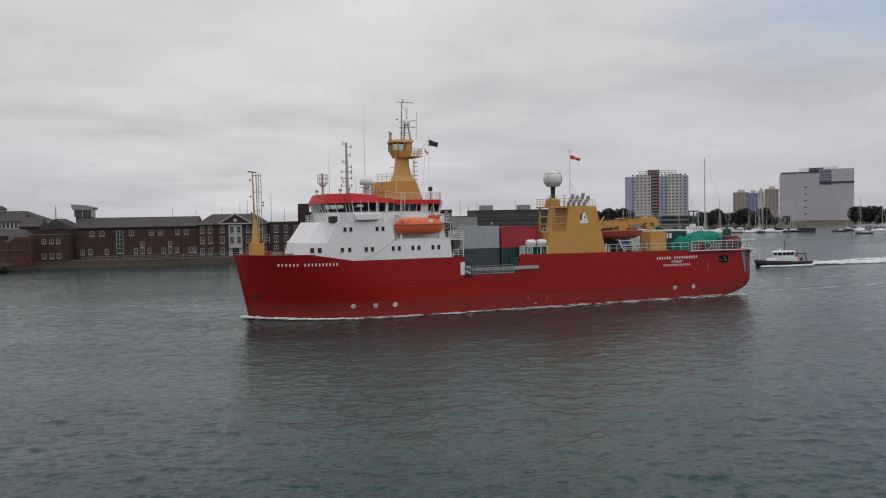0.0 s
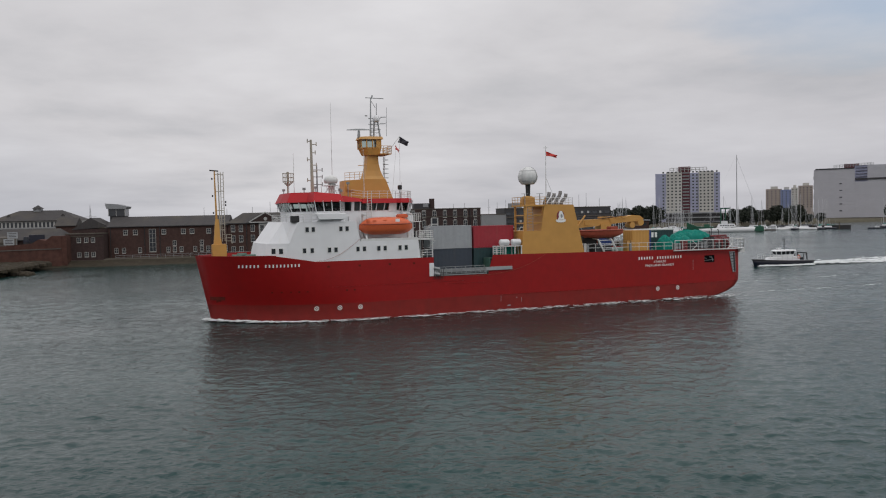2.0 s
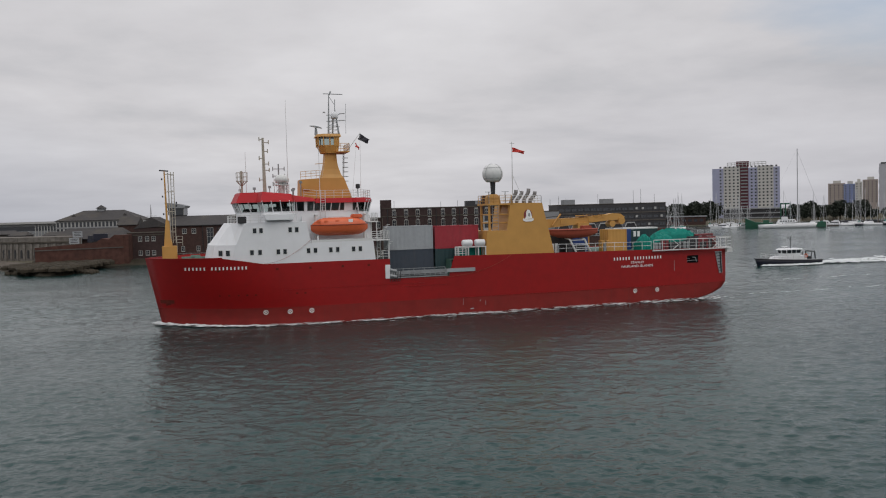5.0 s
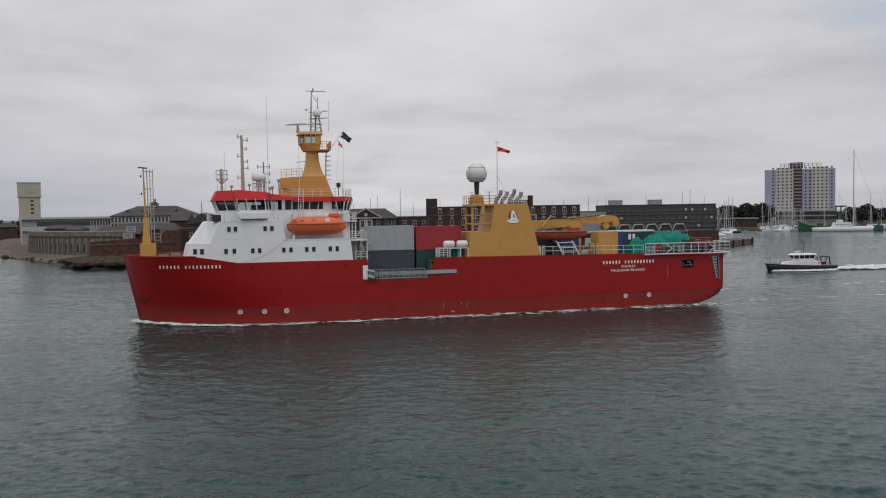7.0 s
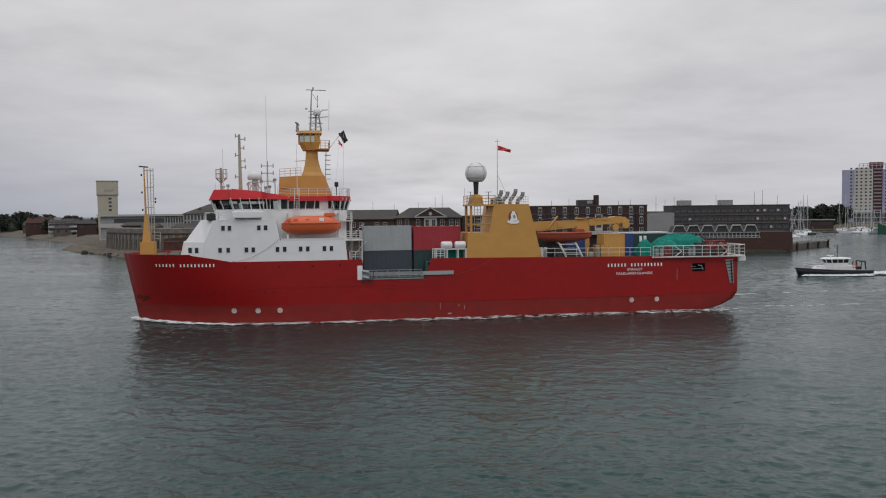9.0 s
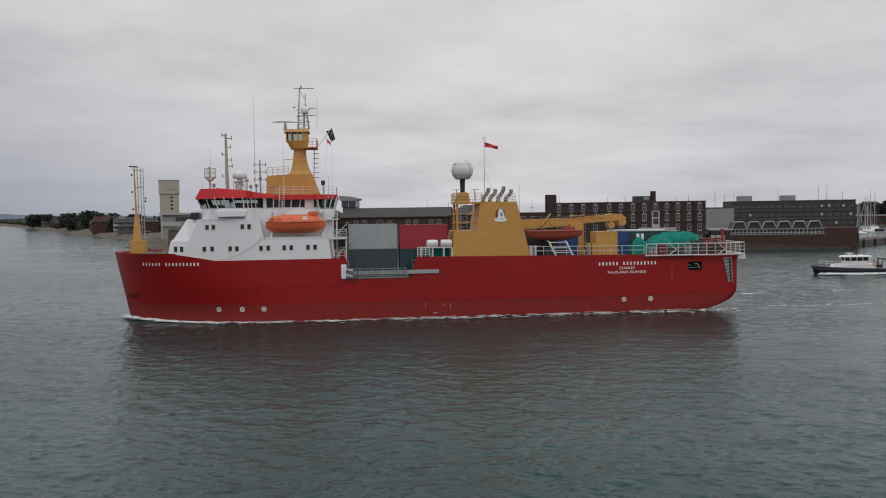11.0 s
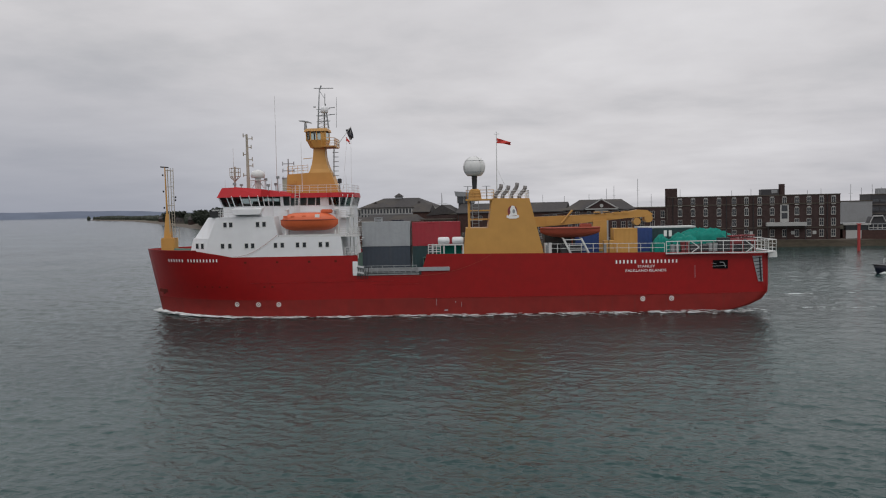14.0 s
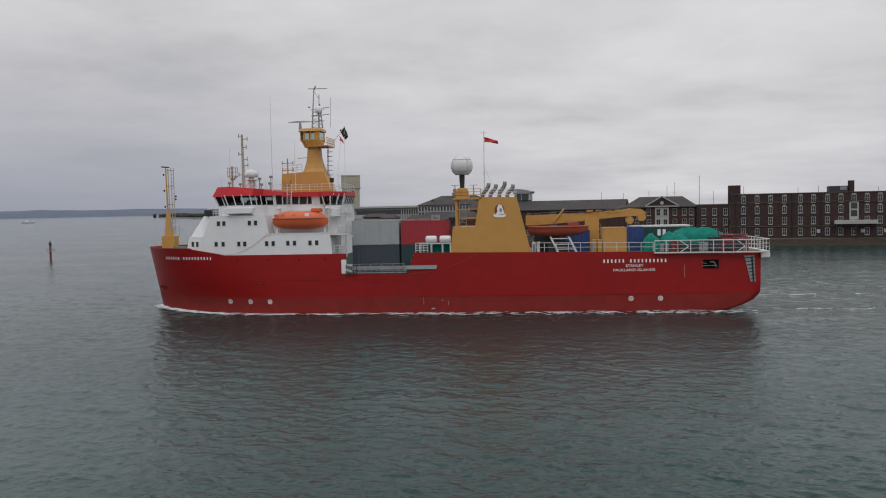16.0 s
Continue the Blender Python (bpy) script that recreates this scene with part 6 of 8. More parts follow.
def house(name, label, wall_mat, x0, x1, y0, depth, z0, z1, roof=None, hip=0.0, roof_mat=None, category="building", parapet=True):
    """Walls with a plinth and parapet, and a pitched roof if its ridge height is given."""
    t = thing(name, label, category)
    bm = box(B(), x0, x1, y0, y0 + depth, z0, z1)
    part("wall", bm, wall_mat, t)
    if roof:
        part("roof", gable(B(), x0, x1, y0, y0 + depth, z1, roof, hip), roof_mat or M["slate"], t, "grey slate roof")
        bm = box(B(), x0 - 0.42, x1 + 0.42, y0 - 0.5, y0 - 0.05, z1 - 0.22, z1 - 0.02)
        part("gutter", bm, M["black"], t)
    elif parapet:
        bm = box(B(), x0 - 0.12, x1 + 0.12, y0 - 0.12, y0 + depth + 0.12, z1, z1 + 0.28)
        part("coping", bm, M["seawall"], t)
    return t


def windows(t, me, xs, zs, y):
    for x in xs:
        for z in zs:
            shared("window", me, t, (x, y, z))


Y0 = 258.0


def pipes(t, xs, z0, z1, y):
    for x in xs:
        part("drainpipe", rod(B(), (x, y - 0.12, z0), (x, y - 0.12, z1), 0.11, 6), M["black"], t)


def build_block():
    t = house("barrack_block", "four storey dark brick barrack block with white sash windows", M["brick2"], 0.2, 48.8, Y0, 13, 1.5, 15.1)
    cols = [4.0, 7.8, 11.5, 15.3, 19.6, 23.1, 26.8, 30.3, 33.7, 37.1, 40.4, 43.8, 47.0]
    windows(t, W_SASH, cols, [13.5, 10.45, 7.25, 4.0], Y0)
    for z in (12.55, 5.45):
        part("string_course", box(B(), 0.0, 49.0, Y0 - 0.16, Y0 + 0.05, z, z + 0.28), M["seawall"], t)
    for x in cols:
        part("arch", box(B(), x - 0.55, x + 0.55, Y0 - 0.08, Y0 + 0.05, 14.62, 14.85), M["trim"], t)
        part("arch", box(B(), x - 0.4, x + 0.4, Y0 - 0.08, Y0 + 0.05, 11.55, 11.8), M["trim"], t)
    pipes(t, (1.9, 17.4, 25.0, 45.3), 2, 15, Y0)
    part("chimney", box(B(), -0.4, 3.2, Y0 + 0.6, Y0 + 4, 12.4, 18.0), M["brick2"], t)
    pent = part("penthouse", box(B(), 27.4, 32.4, Y0 + 2, Y0 + 8, 15.2, 17.1), M["darkclad"], t)
    part("vent_panel", box(B(), 30.3, 32.0, Y0 + 1.9, Y0 + 2, 15.9, 16.9), M["grey"], pent)
    part("flue", rod(B(), (33.3, Y0 + 3, 15.0), (33.3, Y0 + 3, 18.6), 0.9, 10), M["brick2"], t)
    bal = part("canopy", box(B(), 28.5, 39.6, Y0 - 2.2, Y0 - 0.005, 6.1, 7.2, bevel=0.04), M["trim"], t, "white entrance canopy")
    for x in (29.0, 34.0, 39.2):
        part("canopy_post", rod(B(), (x, Y0 - 2.0, 2.0), (x, Y0 - 2.0, 6.1), 0.12, 6), M["black"], t)
    bay = part("stair_bay", box(B(), 32.5, 34.9, Y0 - 0.18, Y0 - 0.12, 7.3, 12.4), M["trim"], t, "white panelled stair bay")
    for z in (8.3, 10.5):
        part("stair_pane", box(B(), 32.9, 34.5, Y0 - 0.24, Y0 - 0.17, z, z + 1.7), M["pane"], bay)
    for x in (24.5, 36.0, 41.9):
        part("low_sign", box(B(), x - 0.5, x + 0.5, Y0 - 0.1, Y0 - 0.01, 3.6, 4.6), M["trim"], t)
    # three storey link
    t = house("barrack_link", "three storey dark brick link building", M["brick2"], -9.6, 0.1, Y0 + 0.8, 12, 1.5, 12.2)
    windows(t, W_SASH, [-7.3, -4.2, -1.1], [10.2, 7.2, 4.0], Y0 + 0.8)
    pipes(t, (-9.2,), 2, 12, Y0 + 0.8)
    # pedimented block
    t = house("pedimented_block", "brick block with white pediment and slate hipped roof", M["brick"], -31.2, -9.8, Y0 + 0.4, 13, 1.3, 12.0, 15.2, 4.5)
    windows(t, W_SASH, [-29.6, -27.2, -23.6, -15.8, -13.0, -11.0], [10.4, 7.2, 3.7], Y0 + 0.4)
    part("bay", box(B(), -21.7, -17.6, Y0 + 0.1, Y0 + 0.39, 1.4, 11.9), M["trim"], t, "white painted central bay")
    windows(t, W_SASH, [-20.7, -18.6], [10.3, 7.1], Y0 + 0.08)
    part("door", box(B(), -20.6, -18.7, Y0 - 0.05, Y0 + 0.08, 1.5, 4.6), M["glass"], t)
    part("door_hood", box(B(), -21.6, -17.7, Y0 - 0.7, Y0 + 0.08, 4.7, 5.2), M["trim"], t)
    ped = part("pediment", quadmesh(B(), [[(-24.6, y, 12.0), (-14.6, y, 12.0), (-19.6, y, 14.9)] for y in (Y0 - 0.1, Y0 + 6.4)]), M["brick2"], t)
    bm = B()
    for a, b in (((-25.0, 11.95), (-19.6, 15.1)), ((-14.2, 11.95), (-19.6, 15.1)), ((-25.0, 12.0), (-14.2, 12.0))):
        quadmesh(bm, [[(a[0], y, a[1]), (b[0], y, b[1])] for y in (Y0 - 0.45, Y0 - 0.11)] + [[(a[0], y, a[1] + 0.34), (b[0], y, b[1] + 0.34)] for y in (Y0 - 0.11, Y0 - 0.45)] + [[(a[0], Y0 - 0.45, a[1]), (b[0], Y0 - 0.45, b[1])]], closed=False, caps=False)
    part("cornice", bm, M["trim"], ped)
    n = 14
    part("roundel", quadmesh(B(), [[(-19.6 + 0.55 * math.cos(2 * math.pi * i / n), y, 13.2 + 0.55 * math.sin(2 * math.pi * i / n)) for i in range(n)] for y in (Y0 - 0.25, Y0 - 0.105)]), M["trim"], ped)
    pipes(t, (-25.5, -13.9), 2, 11.8, Y0 + 0.4)


build_block()


def build_long():
    t = house("waterfront_range", "long brown brick waterfront range under a slate roof", M["brick"], -66.6, -31.3, Y0, 15, 0.8, 11.7, 14.7)
    windows(t, W_SMALL, [-61.6, -58.7, -50.3, -44.5, -41.9, -36.9, -34.3], [9.9], Y0)
    windows(t, W_LOW, [-64.4, -62.2, -57.5, -49.1, -47.2, -45.2, -41.1, -39.1, -37.2, -33.2, -31.9], [4.4], Y0)
    windows(t, W_LOW, [-47.2, -39.1], [6.3], Y0)
    shared("window", W_TALL, t, (-53.7, Y0, 7.3))
    pipes(t, (-66.0, -56.0, -51.5, -36.0), 1.5, 11.5, Y0)
    part("gable_end", quadmesh(B(), [[(-66.6, y, 11.72), (-77.6, y, 11.0), (-72.0, y, 14.6)] for y in (Y0 + 1.0, Y0 + 12)]), M["slate"], t)
    part("end_wall", box(B(), -77.3, -66.65, Y0 + 6.6, Y0 + 11.9, 1.0, 11.3), M["brick2"], t)
    part("end_front", box(B(), -77.3, -66.65, Y0 + 1.2, Y0 + 6.55, 9.0, 11.2), M["brick2"], t)
    t = house("flat_roofed_annex", "dark brick flat roofed annex with small white windows", M["brick2"], -77.4, -66.8, Y0 - 5.5, 12, 0.6, 9.7)
    windows(t, window_mesh("annex_window", 1.15, 1.4), [-73.6, -71.5, -69.6], [8.0, 3.7], Y0 - 5.5)
    part("string_course", box(B(), -77.5, -66.7, Y0 - 5.64, Y0 - 5.5, 9.0, 9.25), M["seawall"], t)
    # control tower
    t = thing("lookout_tower", "small glazed lookout tower with a sloping pale roof", "tower")
    part("wall", box(B(), -68.0, -63.6, Y0 + 8, Y0 + 13, 11, 15.0), M["darkclad"], t)
    part("glazing", box(B(), -68.3, -63.4, Y0 + 7.8, Y0 + 13, 15.0, 17.3), M["pane"], t)
    for x in (-68.3, -66.0, -63.4):
        part("mullion", rod(B(), (x, Y0 + 7.75, 14.95), (x, Y0 + 7.75, 17.2), 0.12, 5), M["trim"], t)
    part("roof", quadmesh(B(), [[(-69.2, y, 19.0), (-68.8, y, 17.3), (-63.0, y, 17.2), (-62.6, y, 17.9), (-65.5, y, 18.7)] for y in (Y0 + 7.2, Y0 + 13.5)]), M["grey"], t, "pale grey sloping roof")
    t = thing("radio_mast", "thin pale lattice mast behind the roofs", "mast")
    bm = B()
    for k in range(3):
        rod(bm, (-75.5 + 0.5 * math.cos(k * 2.1), Y0 + 14 + 0.5 * math.sin(k * 2.1), 11), (-75.5, Y0 + 14, 18.8), 0.08, 5)
    rod(bm, (-77.0, Y0 + 14, 15.0), (-73.6, Y0 + 14, 15.0), 0.09, 5)
    part("lattice", bm, M["alloy"], t)


build_long()


def build_fort():
    """Old red bastion and the curved grey stone fort wall beyond it."""
    t = thing("red_bastion", "weathered orange-red brick bastion wall at the water", "wall")
    back = lambda x: 248.5 + (x + 77.4) * 0.6
    out = [(-77.4, 9.4), (-79.5, 9.5), (-81.0, 8.2), (-82.6, 8.6), (-84.0, 7.5), (-88.0, 7.2), (-93.0, 6.9), (-98, 6.6)]
    bm = B()
    quadmesh(bm, [[(x, back(x), 0.2), (x, back(x), z), (x + 1.5, back(x) + 4, z), (x + 1.5, back(x) + 4, 0.2)] for x, z in out])
    part("wall", bm, M["brick3"], t)
    bm = B()
    quadmesh(bm, [[(x, back(x) - 0.2, 5.6), (x, back(x) - 0.2, 5.9), (x, back(x) + 0.05, 5.9), (x, back(x) + 0.05, 5.6)] for x, z in out])
    part("string_course", bm, M["stone"], t)
    part("side_wall", quadmesh(B(), [[(-77.4, y, 0.2), (-77.4, y, 9.4), (-75.9, y, 9.4), (-75.9, y, 0.2)] for y in (248.6, 256.0)]), M["brick3"], t)
    part("terrace", box(B(), -97.0, -79.6, 249.2, 255.9, 1.5, 6.9), M["stone"], t)
    for x, y, z0, z1, h in ((-89.3, 242.2, 6.6, 7.3, 1.7), (-91.2, 250.2, 6.9, 9.0, 1.8)):
        sg = thing("sign_board", "white harbour notice board on posts", "sign", "notice boards on the bastion", at=pose(x, y, 0, 0, 0, 20))
        part("board", box(B(), -1.35, 1.35, -0.06, 0.06, z1, z1 + h, bevel=0.02), M["cgrey"], sg)
        for k in range(3):
            part("text_bar", box(B(), -1.0, 1.0 - 0.3 * (k % 2), -0.085, -0.062, z1 + h - 0.45 - 0.45 * k, z1 + h - 0.28 - 0.45 * k), M["darkclad"], sg)
        for px in (-1.0, 1.0):
            part("post", rod(B(), (px, 0.1, z0), (px, 0.1, z1 + h * 0.8), 0.08, 6), M["steel"], sg)
    lorry = thing("lorry", "dark blue lorry parked on the bastion terrace", "lorry", at=pose(-86.0, 252.0, 6.9, 0, 0, 18))
    part("body", box(B(), -1.2, 2.9, -1.1, 1.1, 0.9, 3.0, bevel=0.06), M["navy"], lorry)
    part("cab", slab(B(), [(-2.9, -1.05), (-1.3, -1.05), (-1.3, 1.05), (-2.9, 1.05)], 0.7, 2.5, [(-2.6, -1.0), (-1.3, -1.0), (-1.3, 1.0), (-2.6, 1.0)]), M["navy"], lorry)
    part("side_window", box(B(), -2.4, -1.6, -1.07, -1.0, 1.6, 2.3), M["pane"], lorry)
    part("chassis", box(B(), -2.8, 2.8, -0.9, 0.9, 0.5, 0.9), M["black"], lorry)
    for px in (-2.1, 1.6):
        for py in (-0.95, 0.95):
            part("wheel", rod(B(), (px, py - 0.14, 0.48), (px, py + 0.14, 0.48), 0.48, 14), M["black"], lorry)
    house("dark_roofed_store", "low brick store with a dark slate roof", M["brick2"], -101, -79, 256, 12, 3, 8.4, 11.6, 3)
    t = thing("fort_wall", "curved grey stone fort wall with arched recesses in painted black", "fort")
    pts = []
    for k in range(25):
        u = k / 24
        p = Vector((-143.0, 293.0)) * (1 - u) ** 2 + Vector((-128.0, 258.0)) * 2 * u * (1 - u) + Vector((-93.0, 251.0)) * u * u
        pts.append(p)
    bm = B()
    rings = [[(p.x, p.y, 1.0), (p.x, p.y, 9.3), (p.x + 1.5, p.y + 3.5, 9.5), (p.x + 1.5, p.y + 3.5, 1.0)] for p in pts]
    quadmesh(bm, rings)
    part("wall", bm, M["fortstone"], t)
    bm = B()
    quadmesh(bm, [[(p.x - 0.1, p.y - 0.35, 7.5), (p.x - 0.1, p.y - 0.35, 7.9), (p.x, p.y, 7.95), (p.x, p.y, 7.45)] for p in pts])
    part("string_course", bm, M["seawall"], t)
    for p, q in zip(pts[1:-1], pts[2:]):
        d = (q - p).normalized()
        a = math.degrees(math.atan2(d.y, d.x))
        w = part("buttress", quadmesh(B(), [[(-0.35, -0.7, 0), (0.35, -0.7, 0), (0.5, 0.1, 0), (-0.5, 0.1, 0)], [(-0.45, -0.3, 6.2), (0.45, -0.3, 6.2), (0.45, 0.1, 6.4), (-0.45, 0.1, 6.4)]]), M["fortstone"], t)
        w.matrix_basis = pose(p.x, p.y, 1.0, 0, 0, a)
        # a black arched plate on the wall paints the recess's shade
        r = part("recess", quadmesh(B(), [[(1.0, y, 1.9), (1.7, y, 1.9), (1.7, y, 3.9), (1.52, y, 4.5), (1.18, y, 4.5), (1.0, y, 3.9)] for y in (-0.16, 0.05)]), M["black"], t)
        r.matrix_basis = pose(p.x, p.y, 1.0, 0, 0, a)
    for k, (x, y, w, h) in enumerate(((-128, 276, 7, 11.4), (-118, 266, 5, 11.0), (-106, 262, 8, 10.8), (-136, 290, 6, 11.2))):
        house("fort_shed", "low grey shed on the fort", M["stone"], x, x + w, y, 6, 6, h - 1.2, h, 1.0)
    # hospital-like range with white pilasters
    y = 315.0
    t = house("pilastered_range", "two storey range with white pilasters under a hipped slate roof", M["trim"], -122.5, -92.0, y, 16, 1.8, 14.2, 18.0, 8.0)
    n = 22
    for k in range(n):
        x = -121.8 + 29.2 * k / (n - 1)
        for z in (12.7, 10.2):
            part("window_pane", box(B(), x - 0.42, x + 0.42, y - 0.06, y + 0.02, z - 0.95, z + 0.95), M["pane"], t)
    part("string_course", box(B(), -122.6, -91.9, y - 0.12, y - 0.005, 11.3, 11.6), M["grey"], t)
    for x in (-117, -98):
        part("dormer", quadmesh(B(), [[(x - 1.2, y + 3, 15.4), (x + 1.2, y + 3, 15.4), (x, y + 3, 16.7)], [(x - 1.2, y + 8, 15.4), (x + 1.2, y + 8, 15.4), (x, y + 8, 16.7)]]), M["slate"], t)
    cu = part("cupola", box(B(), -109.6, -107.0, y + 6.8, y + 9.4, 17.6, 18.7), M["grey"], t)
    part("cupola_roof", quadmesh(B(), [[(-110.0, y + 6.4, 18.7), (-106.6, y + 6.4, 18.7), (-106.6, y + 9.8, 18.7), (-110.0, y + 9.8, 18.7)], [(-108.4, y + 8, 20.0), (-108.2, y + 8, 20.0), (-108.2, y + 8.2, 20.0), (-108.4, y + 8.2, 20.0)]]), M["slate"], cu)
    house("small_gabled_house", "small brick house with a slate gable", M["brick"], -95, -88.6, 300, 9, 1.8, 12.2, 15.0)
    # long pale modern range
    t = thing("banded_range", "long low pale range with bands of dark windows", "building")
    part("wall", box(B(), -166, -122.7, 334, 346, 4, 13.4), M["grey"], t)
    part("roof", box(B(), -167, -122.6, 332.8, 347, 13.4, 14.2), M["trim"], t)
    part("window_band", box(B(), -160, -124, 333.9, 334.0, 10.6, 12.4), M["pane"], t)
    part("sill_band", box(B(), -166, -140, 333.2, 334.0, 8.6, 10.3), M["trim"], t)
    bm = B()
    for k in range(14):
        box(bm, -138 + k * 1.15, -137.7 + k * 1.15, 333.7, 333.9, 6, 13.3)
    part("pilaster", bm, M["trim"], t)
    # water tower
    t = thing("water_tower", "square cream concrete water tower with an overhanging tank", "water tower", at=pose(-183.8, 377.6, 0, 0, 0, 26))
    part("shaft", slab(B(), [(-4.3, -4.3), (4.3, -4.3), (4.3, 4.3), (-4.3, 4.3)], 2, 23.8, [(-4.5, -4.5), (4.5, -4.5), (4.5, 4.5), (-4.5, 4.5)]), M["cream"], t)
    tank = part("tank", box(B(), -4.8, 4.8, -4.8, 4.8, 23.8, 30.0, bevel=0.08), M["cream"], t)
    part("tank_rim", box(B(), -4.95, 4.95, -4.95, 4.95, 30.0, 30.4), M["grey"], tank)
    part("drip_ledge", box(B(), -4.92, 4.92, -4.92, 4.92, 23.6, 23.85), M["grey"], tank)
    for z in (21.9, 20.1, 18.3, 16.5):
        part("window", box(B(), 0.4, 1.7, -4.55, -4.4, z - 0.45, z + 0.45), M["pane"], t)
    for k in range(4):
        part("letter_bar", box(B(), -1.4 + k * 1.0, -0.7 + k * 1.0, -4.84, -4.79, 25.2, 26.1), M["grey"], tank)


build_fort()


def build_point():
    """Low houses on the point beyond the fort."""
    specs = [(-28.45, 525, 19, 8, 10.6, 12.4, "trim", "white rendered flats with dark balcony bands"), (-27.25, 490, 10, 9, 9.6, 12.0, "brick2", "tall dark brick house"), (-29.7, 585, 22, 9, 9.6, 13.2, "brick", "long brick house with a brown tiled roof"),
             (-31.2, 720, 16, 10, 7.4, 11.0, "brick", "brown brick house with a tiled roof"), (-32.4, 830, 16, 9, 7.2, 10.6, "brick2", "dark brick house under trees"), (-30.4, 640, 12, 7, 7.8, 10.6, "stone", "low grey beach house"),
             (-33.2, 950, 18, 10, 6.8, 10.0, "stone", "low grey terrace along the shore"), (-34.3, 1180, 22, 10, 6.6, 9.6, "brick", "brick terrace on the point"), (-28.7, 520, 9, 6, 6.8, 8.6, "stone", "low shed by the beach wall")]
    for az, d, w, dp, z1, zr, m, lab in specs:
        t = house("shore_house", lab, M[m], -w / 2, w / 2, 0.0, dp, 1.5, z1, zr, 1.5, M["brick"] if "tiled" in lab else M["slate"], "house")
        t.matrix_basis = polar(az, d)
        n = max(2, int(w / 3.4))
        if "white" in lab:
            for z in (z1 - 1.7, z1 - 4.5):
                part("window_band", box(B(), -w / 2 + 0.4, w / 2 - 0.4, -0.06, 0.02, z - 0.6, z + 0.8), M["pane"], t)
                part("balcony", box(B(), -w / 2 - 0.1, w / 2 + 0.1, -1.1, -0.07, z - 1.7, z - 0.7), M["trim"], t)
            part("stair_box", box(B(), -w / 2 + 3, -w / 2 + 7, 2, 6, z1, z1 + 2.6), M["grey"], t)
        else:
            windows(t, W_DIM, [-w / 2 + w * (k + 0.5) / n for k in range(n)], [z1 - 1.6], 0.0)
        for x in (-w * 0.3, w * 0.28):
            part("chimney", box(B(), x - 0.6, x + 0.6, dp * 0.4, dp * 0.55, zr - 1.4, zr + 1.0), M["brick2"], t)
    t = thing("sea_wall", "low stone sea wall along the beach", "wall")
    pts = [(-150, 330), (-166, 360), (-214, 419), (-278, 497), (-354, 585), (-472, 731)]
    for (x0, y0), (x1, y1) in zip(pts, pts[1:]):
        part("wall", quadmesh(B(), [[(x0 + 6, y0 + 6, 1), (x0 + 6, y0 + 6, 4.6), (x0 + 7.5, y0 + 7.5, 4.6), (x0 + 7.5, y0 + 7.5, 1)], [(x1 + 6, y1 + 6, 1), (x1 + 6, y1 + 6, 4.6), (x1 + 7.5, y1 + 7.5, 4.6), (x1 + 7.5, y1 + 7.5, 1)]]), M["stone"], t)
    t = thing("beach", "pale shingle beach below the sea wall", "beach")
    rows = []
    for (x, y), k in zip(subdivide_line([(-174, 349), (-222, 408), (-286, 486), (-362, 574), (-480, 720)], 12), range(99)):
        rows.append([(x - 1 + noise.noise(Vector((k, 1, 0))), y - 1, 0.02), (x + 5, y + 6, 1.5), (x + 10, y + 12, 3.4), (x + 14, y + 17, 3.5), (x + 14, y + 17, 0.5)])
    part("shingle", quadmesh(B(), rows, closed=False, caps=False), M["shingle"], t)
    t = thing("slipway", "dark low slipway running down to the water", "slipway")
    part("ramp", quadmesh(B(), [[(-158, 318, 3.4), (-138, 296, 3.4), (-134, 300, 3.4), (-154, 322, 3.4)], [(-160, 314, 0.4), (-140, 292, 1.6), (-134, 300, 1.0), (-154, 322, 1.0)]]), M["stone"], t)


build_point()


